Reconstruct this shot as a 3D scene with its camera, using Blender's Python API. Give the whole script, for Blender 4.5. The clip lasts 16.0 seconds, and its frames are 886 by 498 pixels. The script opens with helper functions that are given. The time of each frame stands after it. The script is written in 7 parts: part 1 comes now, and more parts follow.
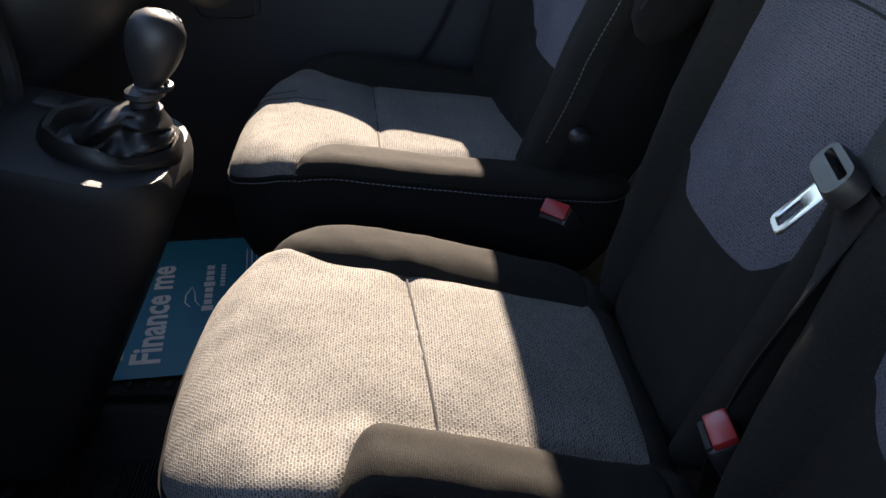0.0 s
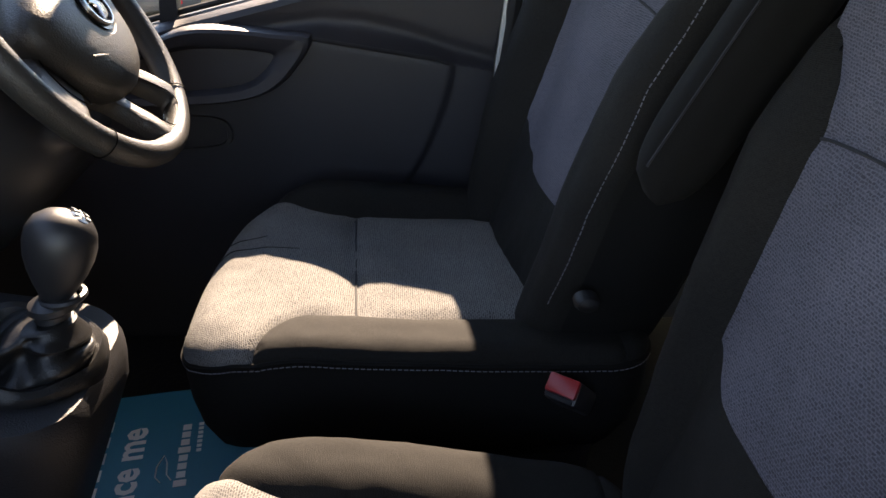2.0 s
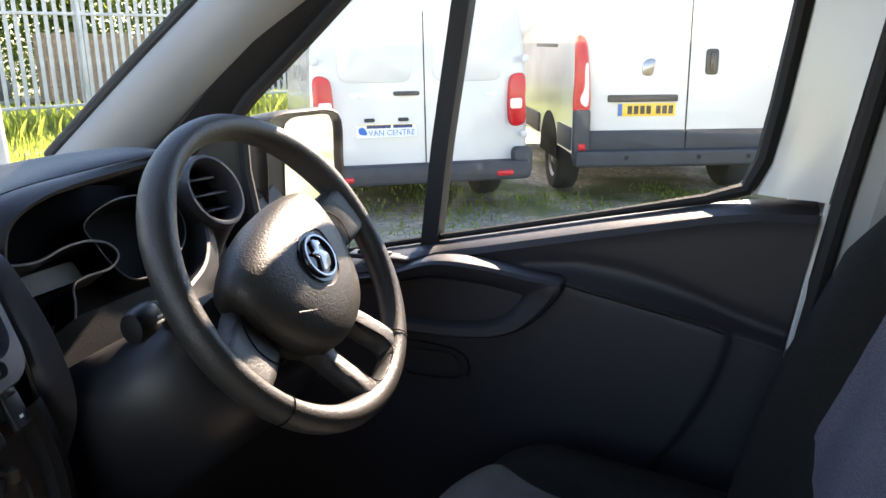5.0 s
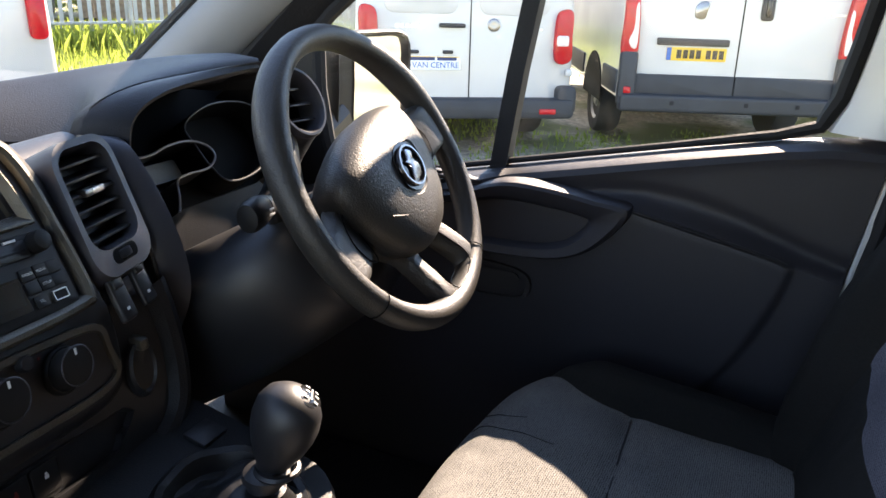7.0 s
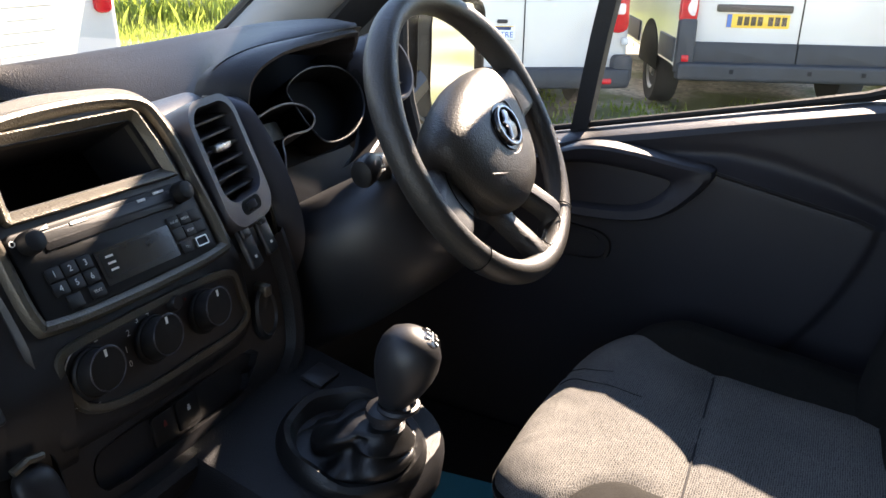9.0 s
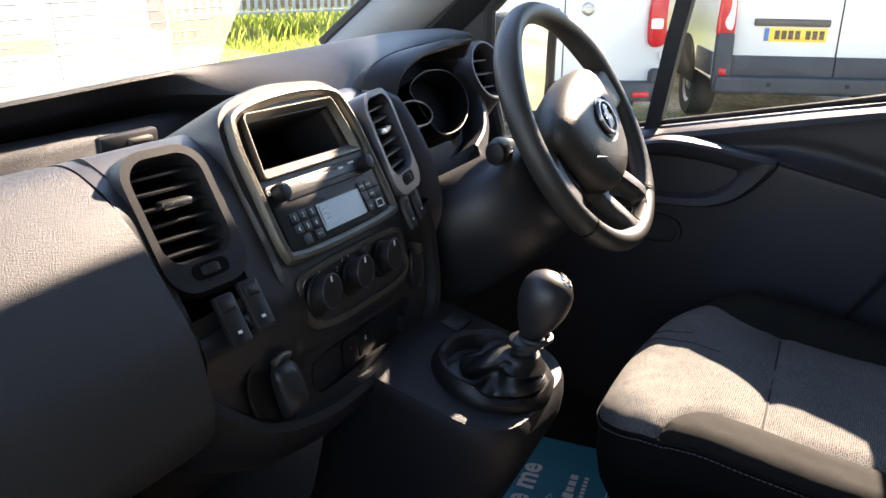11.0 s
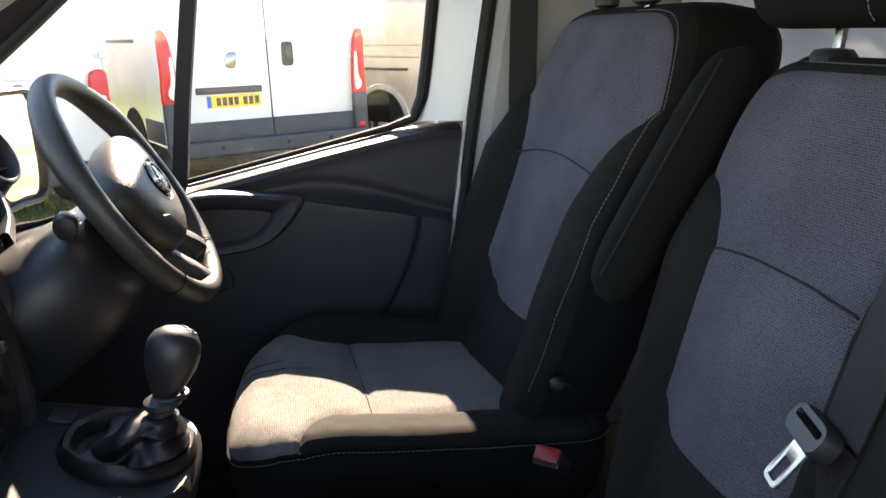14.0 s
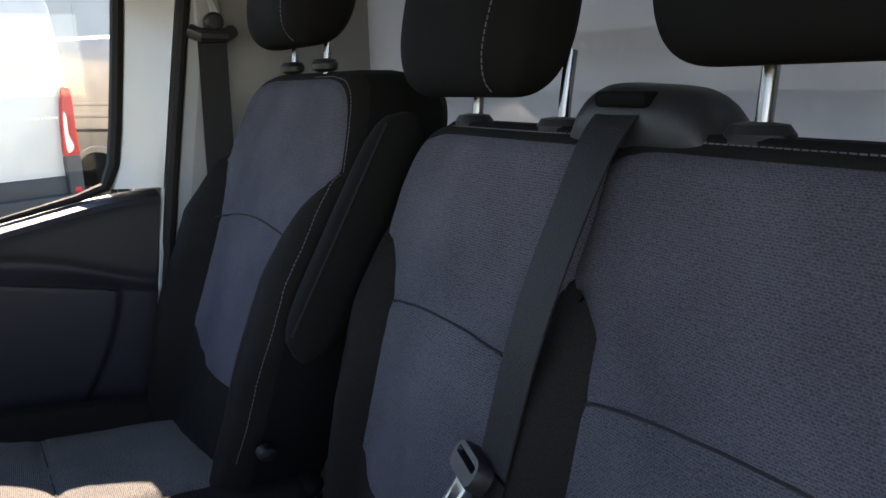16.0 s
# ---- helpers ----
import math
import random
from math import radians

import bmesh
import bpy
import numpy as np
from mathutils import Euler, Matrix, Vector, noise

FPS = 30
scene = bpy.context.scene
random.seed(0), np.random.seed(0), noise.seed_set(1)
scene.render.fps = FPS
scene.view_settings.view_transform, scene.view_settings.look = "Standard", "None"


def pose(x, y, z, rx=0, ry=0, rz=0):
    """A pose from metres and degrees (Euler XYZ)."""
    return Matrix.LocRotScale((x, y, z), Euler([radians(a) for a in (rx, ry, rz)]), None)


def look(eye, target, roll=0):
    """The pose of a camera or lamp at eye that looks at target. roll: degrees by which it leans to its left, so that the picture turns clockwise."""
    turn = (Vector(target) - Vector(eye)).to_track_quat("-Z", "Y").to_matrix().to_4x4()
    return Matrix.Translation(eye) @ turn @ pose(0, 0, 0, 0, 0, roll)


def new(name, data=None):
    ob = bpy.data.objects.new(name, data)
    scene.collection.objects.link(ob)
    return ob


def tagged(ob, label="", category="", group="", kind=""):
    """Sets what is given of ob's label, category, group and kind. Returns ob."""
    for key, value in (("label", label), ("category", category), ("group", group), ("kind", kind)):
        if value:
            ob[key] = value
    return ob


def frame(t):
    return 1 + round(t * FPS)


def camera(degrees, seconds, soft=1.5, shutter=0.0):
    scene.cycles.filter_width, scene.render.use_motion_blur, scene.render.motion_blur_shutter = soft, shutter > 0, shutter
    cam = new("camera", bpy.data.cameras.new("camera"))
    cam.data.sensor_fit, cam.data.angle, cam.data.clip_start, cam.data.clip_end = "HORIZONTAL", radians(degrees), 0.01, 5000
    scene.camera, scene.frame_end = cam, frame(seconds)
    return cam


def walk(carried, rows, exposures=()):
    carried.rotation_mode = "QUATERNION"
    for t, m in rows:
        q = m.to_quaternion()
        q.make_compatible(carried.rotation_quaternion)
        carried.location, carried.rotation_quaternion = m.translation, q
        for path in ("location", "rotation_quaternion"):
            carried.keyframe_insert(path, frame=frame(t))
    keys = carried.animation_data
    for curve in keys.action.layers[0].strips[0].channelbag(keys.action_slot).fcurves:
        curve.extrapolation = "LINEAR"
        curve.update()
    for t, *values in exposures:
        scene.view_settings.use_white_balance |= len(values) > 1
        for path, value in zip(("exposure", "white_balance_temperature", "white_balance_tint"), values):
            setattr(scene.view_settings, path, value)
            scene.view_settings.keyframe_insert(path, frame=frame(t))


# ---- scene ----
cam = camera(60.3, 16.0)
PATH = [
    (0, (0.04, 0.031, 1.552), (0.202, 1.737, 0.521), 3.7),
    (0.5, (0.065, 0.085, 1.571), (0.152, 1.805, 0.555), 2.6),
    (1, (0.066, 0.163, 1.566), (0.149, 1.885, 0.552), 2.1),
    (1.5, (0.072, 0.199, 1.584), (0.15, 1.951, 0.621), -0.4),
    (2, (0.096, 0.214, 1.602), (0.187, 1.987, 0.682), -0.8),
    (2.5, (0.141, 0.24, 1.64), (0.171, 2.073, 0.84), -1.7),
    (3, (0.174, 0.271, 1.673), (0.027, 2.151, 1.007), -3.6),
    (3.5, (0.195, 0.314, 1.685), (-0.137, 2.201, 1.114), -3.8),
    (4, (0.194, 0.37, 1.689), (-0.348, 2.222, 1.163), -2.6),
    (4.5, (0.187, 0.411, 1.683), (-0.482, 2.222, 1.163), -1.8),
    (4.7, (0.179, 0.417, 1.68), (-0.508, 2.222, 1.159), -1.2),
    (6.8, (0.134, 0.346, 1.661), (-0.615, 2.08, 1.003), 2.1),
    (7, (0.132, 0.345, 1.661), (-0.621, 2.068, 0.979), 2.2),
    (7.5, (0.124, 0.335, 1.655), (-0.635, 2.041, 0.94), 2.2),
    (8, (0.119, 0.322, 1.651), (-0.66, 2.012, 0.917), 1.8),
    (8.5, (0.109, 0.307, 1.653), (-0.698, 1.978, 0.906), 1.5),
    (9, (0.099, 0.287, 1.655), (-0.749, 1.934, 0.903), 1.3),
    (9.5, (0.096, 0.256, 1.658), (-0.791, 1.885, 0.911), 1.0),
    (10, (0.082, 0.221, 1.655), (-0.84, 1.834, 0.914), 0.9),
    (10.2, (0.085, 0.202, 1.658), (-0.85, 1.808, 0.917), 0.7),
    (12.3, (0.041, -0.032, 1.658), (-0.595, 1.77, 1.069), -1.4),
    (12.5, (0.026, -0.025, 1.657), (-0.467, 1.827, 1.084), -2.2),
    (13, (-0.008, -0.01, 1.651), (-0.17, 1.902, 1.085), -1.3),
    (13.5, (-0.025, -0.002, 1.644), (0.072, 1.917, 1.09), -0.6),
    (14, (-0.027, 0.002, 1.645), (0.31, 1.896, 1.099), -1.1),
    (14.5, (-0.015, 0.0, 1.647), (0.54, 1.849, 1.123), -0.4),
    (15, (0.004, -0.008, 1.645), (0.727, 1.79, 1.152), -0.2),
    (15.5, (0.02, -0.019, 1.651), (0.872, 1.727, 1.179), -0.7),
    (16, (0.036, -0.028, 1.656), (0.994, 1.675, 1.232), -1.4),
]
walk(cam, [(t, look(eye, target, roll)) for t, eye, target, roll in PATH],
     exposures=[(0.0, 2.68, 7100, 17), (1.0, 2.7, 7150, 16), (2.0, 2.8, 7700, 20), (3.5, 2.78, 7300, 19), (7.0, 2.71, 7150, 19), (10.0, 2.74, 7100, 19), (12.5, 3.08, 7550, 19), (14.0, 2.95, 7650, 20), (15.0, 2.75, 7450, 20), (16.0, 2.5, 7150, 20)])

# ---- world, sun ----
world = bpy.data.worlds.new("sky")
scene.world = world
world.use_nodes = True
wn = world.node_tree
sky = wn.nodes.new("ShaderNodeTexSky")
sky.sky_type = 'NISHITA'
sky.sun_disc = False
SUN_ELEV, SUN_AZ = radians(34.5), radians(86.6)   # azimuth from +x, counter-clockwise
sky.sun_elevation = SUN_ELEV
sky.sun_rotation = math.pi / 2 - SUN_AZ
sky.air_density, sky.dust_density = 1.0, 0.0
wn.links.new(sky.outputs[0], wn.nodes["Background"].inputs[0])
wn.nodes["Background"].inputs[1].default_value = 0.108
sun = new("sun", bpy.data.lights.new("sun", 'SUN'))
sun.data.energy, sun.data.angle, sun.data.color = 5.0, radians(0.6), (1.0, 0.88, 0.72)
sun_way = Vector((math.cos(SUN_AZ) * math.cos(SUN_ELEV), math.sin(SUN_AZ) * math.cos(SUN_ELEV), math.sin(SUN_ELEV)))
sun.matrix_world = look(sun_way * 30, (0, 0, 0))


# ---- materials ----
def mat(name, color, rough=0.5, metal=0.0, var=0.15, scale=6.0, fine=0.0, fine_scale=900.0, spec=0.5, bump=0.0, bump_scale=60.0, coat=0.0, dust=None):
    """A surface with colour variation at a large and a small scale, roughness variation and fine relief."""
    m = bpy.data.materials.new(name)
    m.use_nodes = True
    n, l = m.node_tree.nodes, m.node_tree.links
    b = n["Principled BSDF"]
    co = n.new("ShaderNodeTexCoord")
    big = n.new("ShaderNodeTexNoise")
    big.inputs["Scale"].default_value, big.inputs["Detail"].default_value = scale, 6.0
    l.new(co.outputs["Object"], big.inputs["Vector"])
    ramp = n.new("ShaderNodeMapRange")
    ramp.inputs[1].default_value, ramp.inputs[2].default_value = 0.3, 0.7
    ramp.inputs[3].default_value, ramp.inputs[4].default_value = 1 - var, 1 + var
    l.new(big.outputs["Fac"], ramp.inputs[0])
    mul = n.new("ShaderNodeMix")
    mul.data_type, mul.blend_type = 'RGBA', 'MULTIPLY'
    mul.inputs["Factor"].default_value = 1.0
    mul.inputs["A"].default_value = (*color, 1)
    l.new(ramp.outputs[0], mul.inputs["B"])
    out = mul.outputs["Result"]
    if dust:
        sp = n.new("ShaderNodeTexNoise")
        sp.inputs["Scale"].default_value, sp.inputs["Detail"].default_value = dust[1], 3.0
        l.new(co.outputs["Object"], sp.inputs["Vector"])
        th = n.new("ShaderNodeMapRange")
        th.inputs[1].default_value, th.inputs[2].default_value = dust[2], dust[2] + 0.04
        l.new(sp.outputs["Fac"], th.inputs[0])
        dm = n.new("ShaderNodeMix")
        dm.data_type = 'RGBA'
        l.new(th.outputs[0], dm.inputs["Factor"])
        l.new(out, dm.inputs["A"])
        dm.inputs["B"].default_value = (*dust[0], 1)
        out = dm.outputs["Result"]
    l.new(out, b.inputs["Base Color"])
    rr = n.new("ShaderNodeMapRange")
    rr.inputs[3].default_value, rr.inputs[4].default_value = max(0.02, rough - 0.1), min(1, rough + 0.1)
    l.new(big.outputs["Fac"], rr.inputs[0])
    l.new(rr.outputs[0], b.inputs["Roughness"])
    b.inputs["Metallic"].default_value = metal
    b.inputs["Specular IOR Level"].default_value = spec
    b.inputs["Coat Weight"].default_value = coat
    b.inputs["Coat Roughness"].default_value = 0.08
    if fine or bump:
        fn = n.new("ShaderNodeTexNoise")
        fn.inputs["Scale"].default_value, fn.inputs["Detail"].default_value = (fine_scale if fine else bump_scale), 3.0
        l.new(co.outputs["Object"], fn.inputs["Vector"])
        bp = n.new("ShaderNodeBump")
        bp.inputs["Strength"].default_value = fine or bump
        bp.inputs["Distance"].default_value = 0.0008 if fine else 0.01
        l.new(fn.outputs["Fac"], bp.inputs["Height"])
        l.new(bp.outputs[0], b.inputs["Normal"])
    return m


def fabric(name, color, dark, size=0.0036, rough=0.95, spec=0.2):
    """Woven seat cloth: short staggered dashes across the run of the cloth, with flecks. UV is in metres."""
    m = bpy.data.materials.new(name)
    m.use_nodes = True
    n, l = m.node_tree.nodes, m.node_tree.links
    b = n["Principled BSDF"]
    uv = n.new("ShaderNodeTexCoord")
    warp = n.new("ShaderNodeTexNoise")
    warp.inputs["Scale"].default_value, warp.inputs["Detail"].default_value = 230.0, 3.0
    l.new(uv.outputs["UV"], warp.inputs["Vector"])
    wm = n.new("ShaderNodeVectorMath")
    wm.operation = 'MULTIPLY_ADD'
    wm.inputs[1].default_value = (0.0046, 0.0028, 0)
    l.new(warp.outputs["Color"], wm.inputs[0])
    l.new(uv.outputs["UV"], wm.inputs[2])
    br = n.new("ShaderNodeTexBrick")
    br.offset, br.squash = 0.5, 1.0
    br.inputs["Scale"].default_value = 1.0
    br.inputs["Brick Width"].default_value, br.inputs["Row Height"].default_value = size * 1.2, size * 0.70
    br.inputs["Mortar Size"].default_value, br.inputs["Mortar Smooth"].default_value = size * 0.22, 0.8
    br.inputs["Color1"].default_value = (*dark, 1)
    br.inputs["Color2"].default_value = (*[a + (b - a) * 0.45 for a, b in zip(dark, color)], 1)
    br.inputs["Mortar"].default_value = (*color, 1)
    l.new(wm.outputs[0], br.inputs["Vector"])
    fl = n.new("ShaderNodeTexNoise")
    fl.inputs["Scale"].default_value, fl.inputs["Detail"].default_value = 420.0, 2.0
    l.new(uv.outputs["UV"], fl.inputs["Vector"])
    big = n.new("ShaderNodeTexNoise")
    big.inputs["Scale"].default_value, big.inputs["Detail"].default_value = 9.0, 5.0
    l.new(uv.outputs["UV"], big.inputs["Vector"])
    ad = n.new("ShaderNodeMath")
    ad.operation = 'ADD'
    l.new(fl.outputs["Fac"], ad.inputs[0])
    l.new(big.outputs["Fac"], ad.inputs[1])
    mr = n.new("ShaderNodeMapRange")
    mr.inputs[1].default_value, mr.inputs[2].default_value = 0.65, 1.35
    mr.inputs[3].default_value, mr.inputs[4].default_value = 0.70, 1.30
    l.new(ad.outputs[0], mr.inputs[0])
    mu = n.new("ShaderNodeMix")
    mu.data_type, mu.blend_type = 'RGBA', 'MULTIPLY'
    mu.inputs["Factor"].default_value = 1.0
    l.new(br.outputs["Color"], mu.inputs["A"])
    l.new(mr.outputs[0], mu.inputs["B"])
    l.new(mu.outputs["Result"], b.inputs["Base Color"])
    b.inputs["Roughness"].default_value = rough
    b.inputs["Specular IOR Level"].default_value = spec
    bp = n.new("ShaderNodeBump")
    bp.inputs["Strength"].default_value, bp.inputs["Distance"].default_value = 0.45, 0.0008
    l.new(br.outputs["Fac"], bp.inputs["Height"])
    wr = n.new("ShaderNodeTexNoise")
    wr.inputs["Scale"].default_value, wr.inputs["Detail"].default_value = 14.0, 3.0
    l.new(uv.outputs["UV"], wr.inputs["Vector"])
    b2 = n.new("ShaderNodeBump")
    b2.inputs["Strength"].default_value, b2.inputs["Distance"].default_value = 0.25, 0.008
    l.new(wr.outputs["Fac"], b2.inputs["Height"])
    l.new(bp.outputs[0], b2.inputs["Normal"])
    l.new(b2.outputs[0], b.inputs["Normal"])
    return m


def glass(name, tint=(1, 1, 1), base=0.04, top=0.9):
    """Thin flat pane: clear straight through, mirror gloss that grows at a grazing angle."""
    m = bpy.data.materials.new(name)
    m.use_nodes = True
    n, l = m.node_tree.nodes, m.node_tree.links
    n.remove(n["Principled BSDF"])
    tp = n.new("ShaderNodeBsdfTransparent")
    tp.inputs[0].default_value = (*tint, 1)
    gl = n.new("ShaderNodeBsdfGlossy")
    gl.inputs["Roughness"].default_value = 0.0
    lw = n.new("ShaderNodeLayerWeight")
    lw.inputs["Blend"].default_value = 0.5
    pw = n.new("ShaderNodeMath")
    pw.operation = 'POWER'
    pw.inputs[1].default_value = 5.0
    l.new(lw.outputs["Facing"], pw.inputs[0])
    fr = n.new("ShaderNodeMath")
    fr.operation = 'MULTIPLY_ADD'
    fr.inputs[1].default_value, fr.inputs[2].default_value = top - base, base
    l.new(pw.outputs[0], fr.inputs[0])
    mx = n.new("ShaderNodeMixShader")
    l.new(fr.outputs[0], mx.inputs[0])
    l.new(tp.outputs[0], mx.inputs[1])
    l.new(gl.outputs[0], mx.inputs[2])
    l.new(mx.outputs[0], n["Material Output"].inputs[0])
    return m


def glow(name, color, strength):
    m = bpy.data.materials.new(name)
    m.use_nodes = True
    b = m.node_tree.nodes["Principled BSDF"]
    b.inputs["Base Color"].default_value = (*color, 1)
    b.inputs["Emission Color"].default_value = (*color, 1)
    b.inputs["Emission Strength"].default_value = strength
    return m


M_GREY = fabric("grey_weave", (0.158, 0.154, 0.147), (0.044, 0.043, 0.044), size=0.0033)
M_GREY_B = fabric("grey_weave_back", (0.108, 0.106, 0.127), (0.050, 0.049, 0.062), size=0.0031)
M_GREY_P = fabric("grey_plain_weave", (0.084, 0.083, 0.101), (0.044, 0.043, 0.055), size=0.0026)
M_BLACK_CLOTH = fabric("black_cloth", (0.0175, 0.0165, 0.0148), (0.0065, 0.0063, 0.0060), size=0.0016, rough=0.85, spec=0.14)
M_SEAM = mat("seam_thread", (0.012, 0.012, 0.015), 0.9, var=0.1)
M_DASH = mat("dash_plastic", (0.0135, 0.0135, 0.0155), 0.50, var=0.2, fine=0.8, fine_scale=700, spec=0.28, dust=((0.10, 0.10, 0.095), 260.0, 0.76))
M_LID = mat("fine_grain_plastic", (0.0150, 0.0148, 0.0160), 0.50, var=0.15, fine=1.0, fine_scale=1150, spec=0.5, dust=((0.12, 0.12, 0.115), 240.0, 0.78))
M_DASH_S = mat("satin_plastic", (0.0165, 0.0163, 0.018), 0.43, var=0.2, fine=0.2, fine_scale=1500, spec=0.5)
M_TRIM = mat("door_plastic", (0.0200, 0.0196, 0.0250), 0.48, spec=0.42, var=0.15, fine=0.45, fine_scale=1300)
M_WHEEL = mat("wheel_plastic", (0.034, 0.0315, 0.028), 0.46, spec=0.5, var=0.2, fine=0.75, fine_scale=480)
M_GLOSS = mat("gloss_black", (0.012, 0.012, 0.013), 0.12, var=0.1)
M_SATIN = mat("dark_silver_plastic", (0.115, 0.104, 0.084), 0.40, metal=0.55, spec=0.5, var=0.15, fine=0.8, fine_scale=620)
M_VENT = mat("satin_grey_rim", (0.050, 0.050, 0.058), 0.36, metal=0.25, spec=0.5, var=0.1, fine=0.2, fine_scale=1500)
M_RUBBER = mat("black_rubber", (0.015, 0.015, 0.016), 0.7, spec=0.3, var=0.25, bump=0.1, bump_scale=200)
M_MAT = mat("rubber_mat", (0.009, 0.0088, 0.009), 0.65, spec=0.2, var=0.35, scale=9, bump=0.15, bump_scale=90, dust=((0.03, 0.029, 0.025), 160.0, 0.74))
M_LEATHER = mat("leatherette", (0.008, 0.0078, 0.008), 0.38, spec=0.45, var=0.2, fine=0.5, fine_scale=900)
M_HEADL = mat("headlining", (0.24, 0.24, 0.245), 0.9, var=0.08, bump=0.1, bump_scale=400)
M_PILLAR = mat("grey_pillar_trim", (0.25, 0.25, 0.245), 0.55, var=0.08, fine=0.4, fine_scale=700)
M_WHITE = mat("white_paint", (0.56, 0.56, 0.555), 0.22, var=0.05, scale=2.0, coat=0.5, dust=((0.66, 0.65, 0.62), 9.0, 0.74))
M_BULK = mat("bulkhead_paint", (0.40, 0.415, 0.435), 0.35, var=0.10, scale=4.0, dust=((0.35, 0.32, 0.29), 5.0, 0.68))
M_CHROME = mat("chrome", (0.24, 0.24, 0.25), 0.22, metal=1.0, var=0.05)
M_STEEL = mat("bright_steel", (0.55, 0.54, 0.52), 0.28, metal=1.0, var=0.1)
M_RED = mat("red_plastic", (0.28, 0.016, 0.018), 0.35, var=0.1)
M_LAMP = mat("red_lens", (0.52, 0.012, 0.018), 0.18, var=0.15, scale=20, spec=0.3, coat=0.1)
M_LAMPC = mat("clear_lens", (0.75, 0.66, 0.64), 0.1, var=0.1, coat=0.6)
M_BELT = mat("belt_webbing", (0.0085, 0.0085, 0.0100), 0.55, spec=0.35, var=0.15, fine=0.9, fine_scale=700)
M_STITCH = mat("pale_thread", (0.13, 0.13, 0.145), 0.8, var=0.1)
M_INK = mat("white_print", (0.78, 0.78, 0.76), 0.6, var=0.05)
M_INKR = mat("red_print", (0.16, 0.015, 0.012), 0.6, var=0.05)
M_GLASS = glass("clear_glass", (0.98, 0.995, 0.985), 0.03)
M_SCREEN = glass("windscreen_glass", (0.98, 1.0, 0.99), 0.03, 0.7)
M_CLAD = mat("grey_cladding", (0.42, 0.43, 0.44), 0.5, var=0.08, scale=0.5)
M_YSTEEL = mat("yellow_steel", (0.62, 0.36, 0.02), 0.5, var=0.15)
M_KEY = mat("matt_black_key", (0.009, 0.009, 0.0095), 0.5, var=0.1, spec=0.3)
# near black: shade inside openings put into the colour; also joints and marks
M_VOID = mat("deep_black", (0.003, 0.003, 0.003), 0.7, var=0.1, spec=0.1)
M_MIRROR = mat("mirror", (0.9, 0.9, 0.9), 0.02, metal=1.0, var=0.0)
M_DGLASS = mat("dark_van_glass", (0.02, 0.025, 0.03), 0.05, var=0.1)
M_BUMPER = mat("grey_bumper", (0.034, 0.036, 0.041), 0.6, var=0.2, bump=0.1, bump_scale=200)
M_YELLOW = mat("yellow_plate", (0.80, 0.50, 0.03), 0.4, var=0.05)
M_PLATE_W = mat("white_plate", (0.78, 0.80, 0.82), 0.4, var=0.04)
M_BLUE = mat("blue_print", (0.02, 0.12, 0.42), 0.5, var=0.05)
M_NAVY = mat("navy_print", (0.02, 0.04, 0.13), 0.5, var=0.05)
M_SILVER = mat("silver_plastic", (0.16, 0.16, 0.165), 0.34, metal=0.4, var=0.1, fine=0.3, fine_scale=1500)
M_BRONZE = mat("bronze_paint", (0.38, 0.34, 0.28), 0.22, metal=0.3, var=0.1, coat=0.5)
M_TYRE = mat("tyre", (0.025, 0.025, 0.026), 0.8, var=0.3, bump=0.3, bump_scale=120)
M_RIM = mat("wheel_rim", (0.35, 0.35, 0.36), 0.4, metal=0.6, var=0.2)
M_TEAL = mat("teal_print", (0.008, 0.20, 0.31), 0.5, var=0.06)
M_FENCE = mat("galvanised", (0.42, 0.44, 0.44), 0.5, metal=0.2, var=0.2, scale=3)
M_WOOD = mat("old_timber", (0.36, 0.25, 0.15), 0.8, var=0.3, scale=8, bump=0.3, bump_scale=60)
M_LEAF = mat("hedge_leaf", (0.11, 0.16, 0.035), 0.6, var=0.5, scale=3)
M_GRASS = mat("grass_blade", (0.10, 0.15, 0.03), 0.6, var=0.5, scale=4)


def leafy(m, color, k=0.45):
    """Lets part of the light through a leaf or blade."""
    n, l = m.node_tree.nodes, m.node_tree.links
    b = n["Principled BSDF"]
    tr = n.new("ShaderNodeBsdfTranslucent")
    tr.inputs[0].default_value = (*color, 1)
    mx = n.new("ShaderNodeMixShader")
    mx.inputs[0].default_value = k
    l.new(b.outputs[0], mx.inputs[1])
    l.new(tr.outputs[0], mx.inputs[2])
    l.new(mx.outputs[0], n["Material Output"].inputs[0])


leafy(M_LEAF, (0.34, 0.40, 0.08))
leafy(M_GRASS, (0.42, 0.52, 0.09))
M_BARK = mat("bark", (0.10, 0.08, 0.06), 0.9, var=0.3, scale=9, bump=0.4, bump_scale=50)
M_DARKBODY = mat("dark_blue_paint", (0.03, 0.04, 0.06), 0.25, var=0.1, coat=0.5)
M_TARMAC = mat("tarmac", (0.09, 0.09, 0.09), 0.9, var=0.2, scale=2, bump=0.2, bump_scale=200)


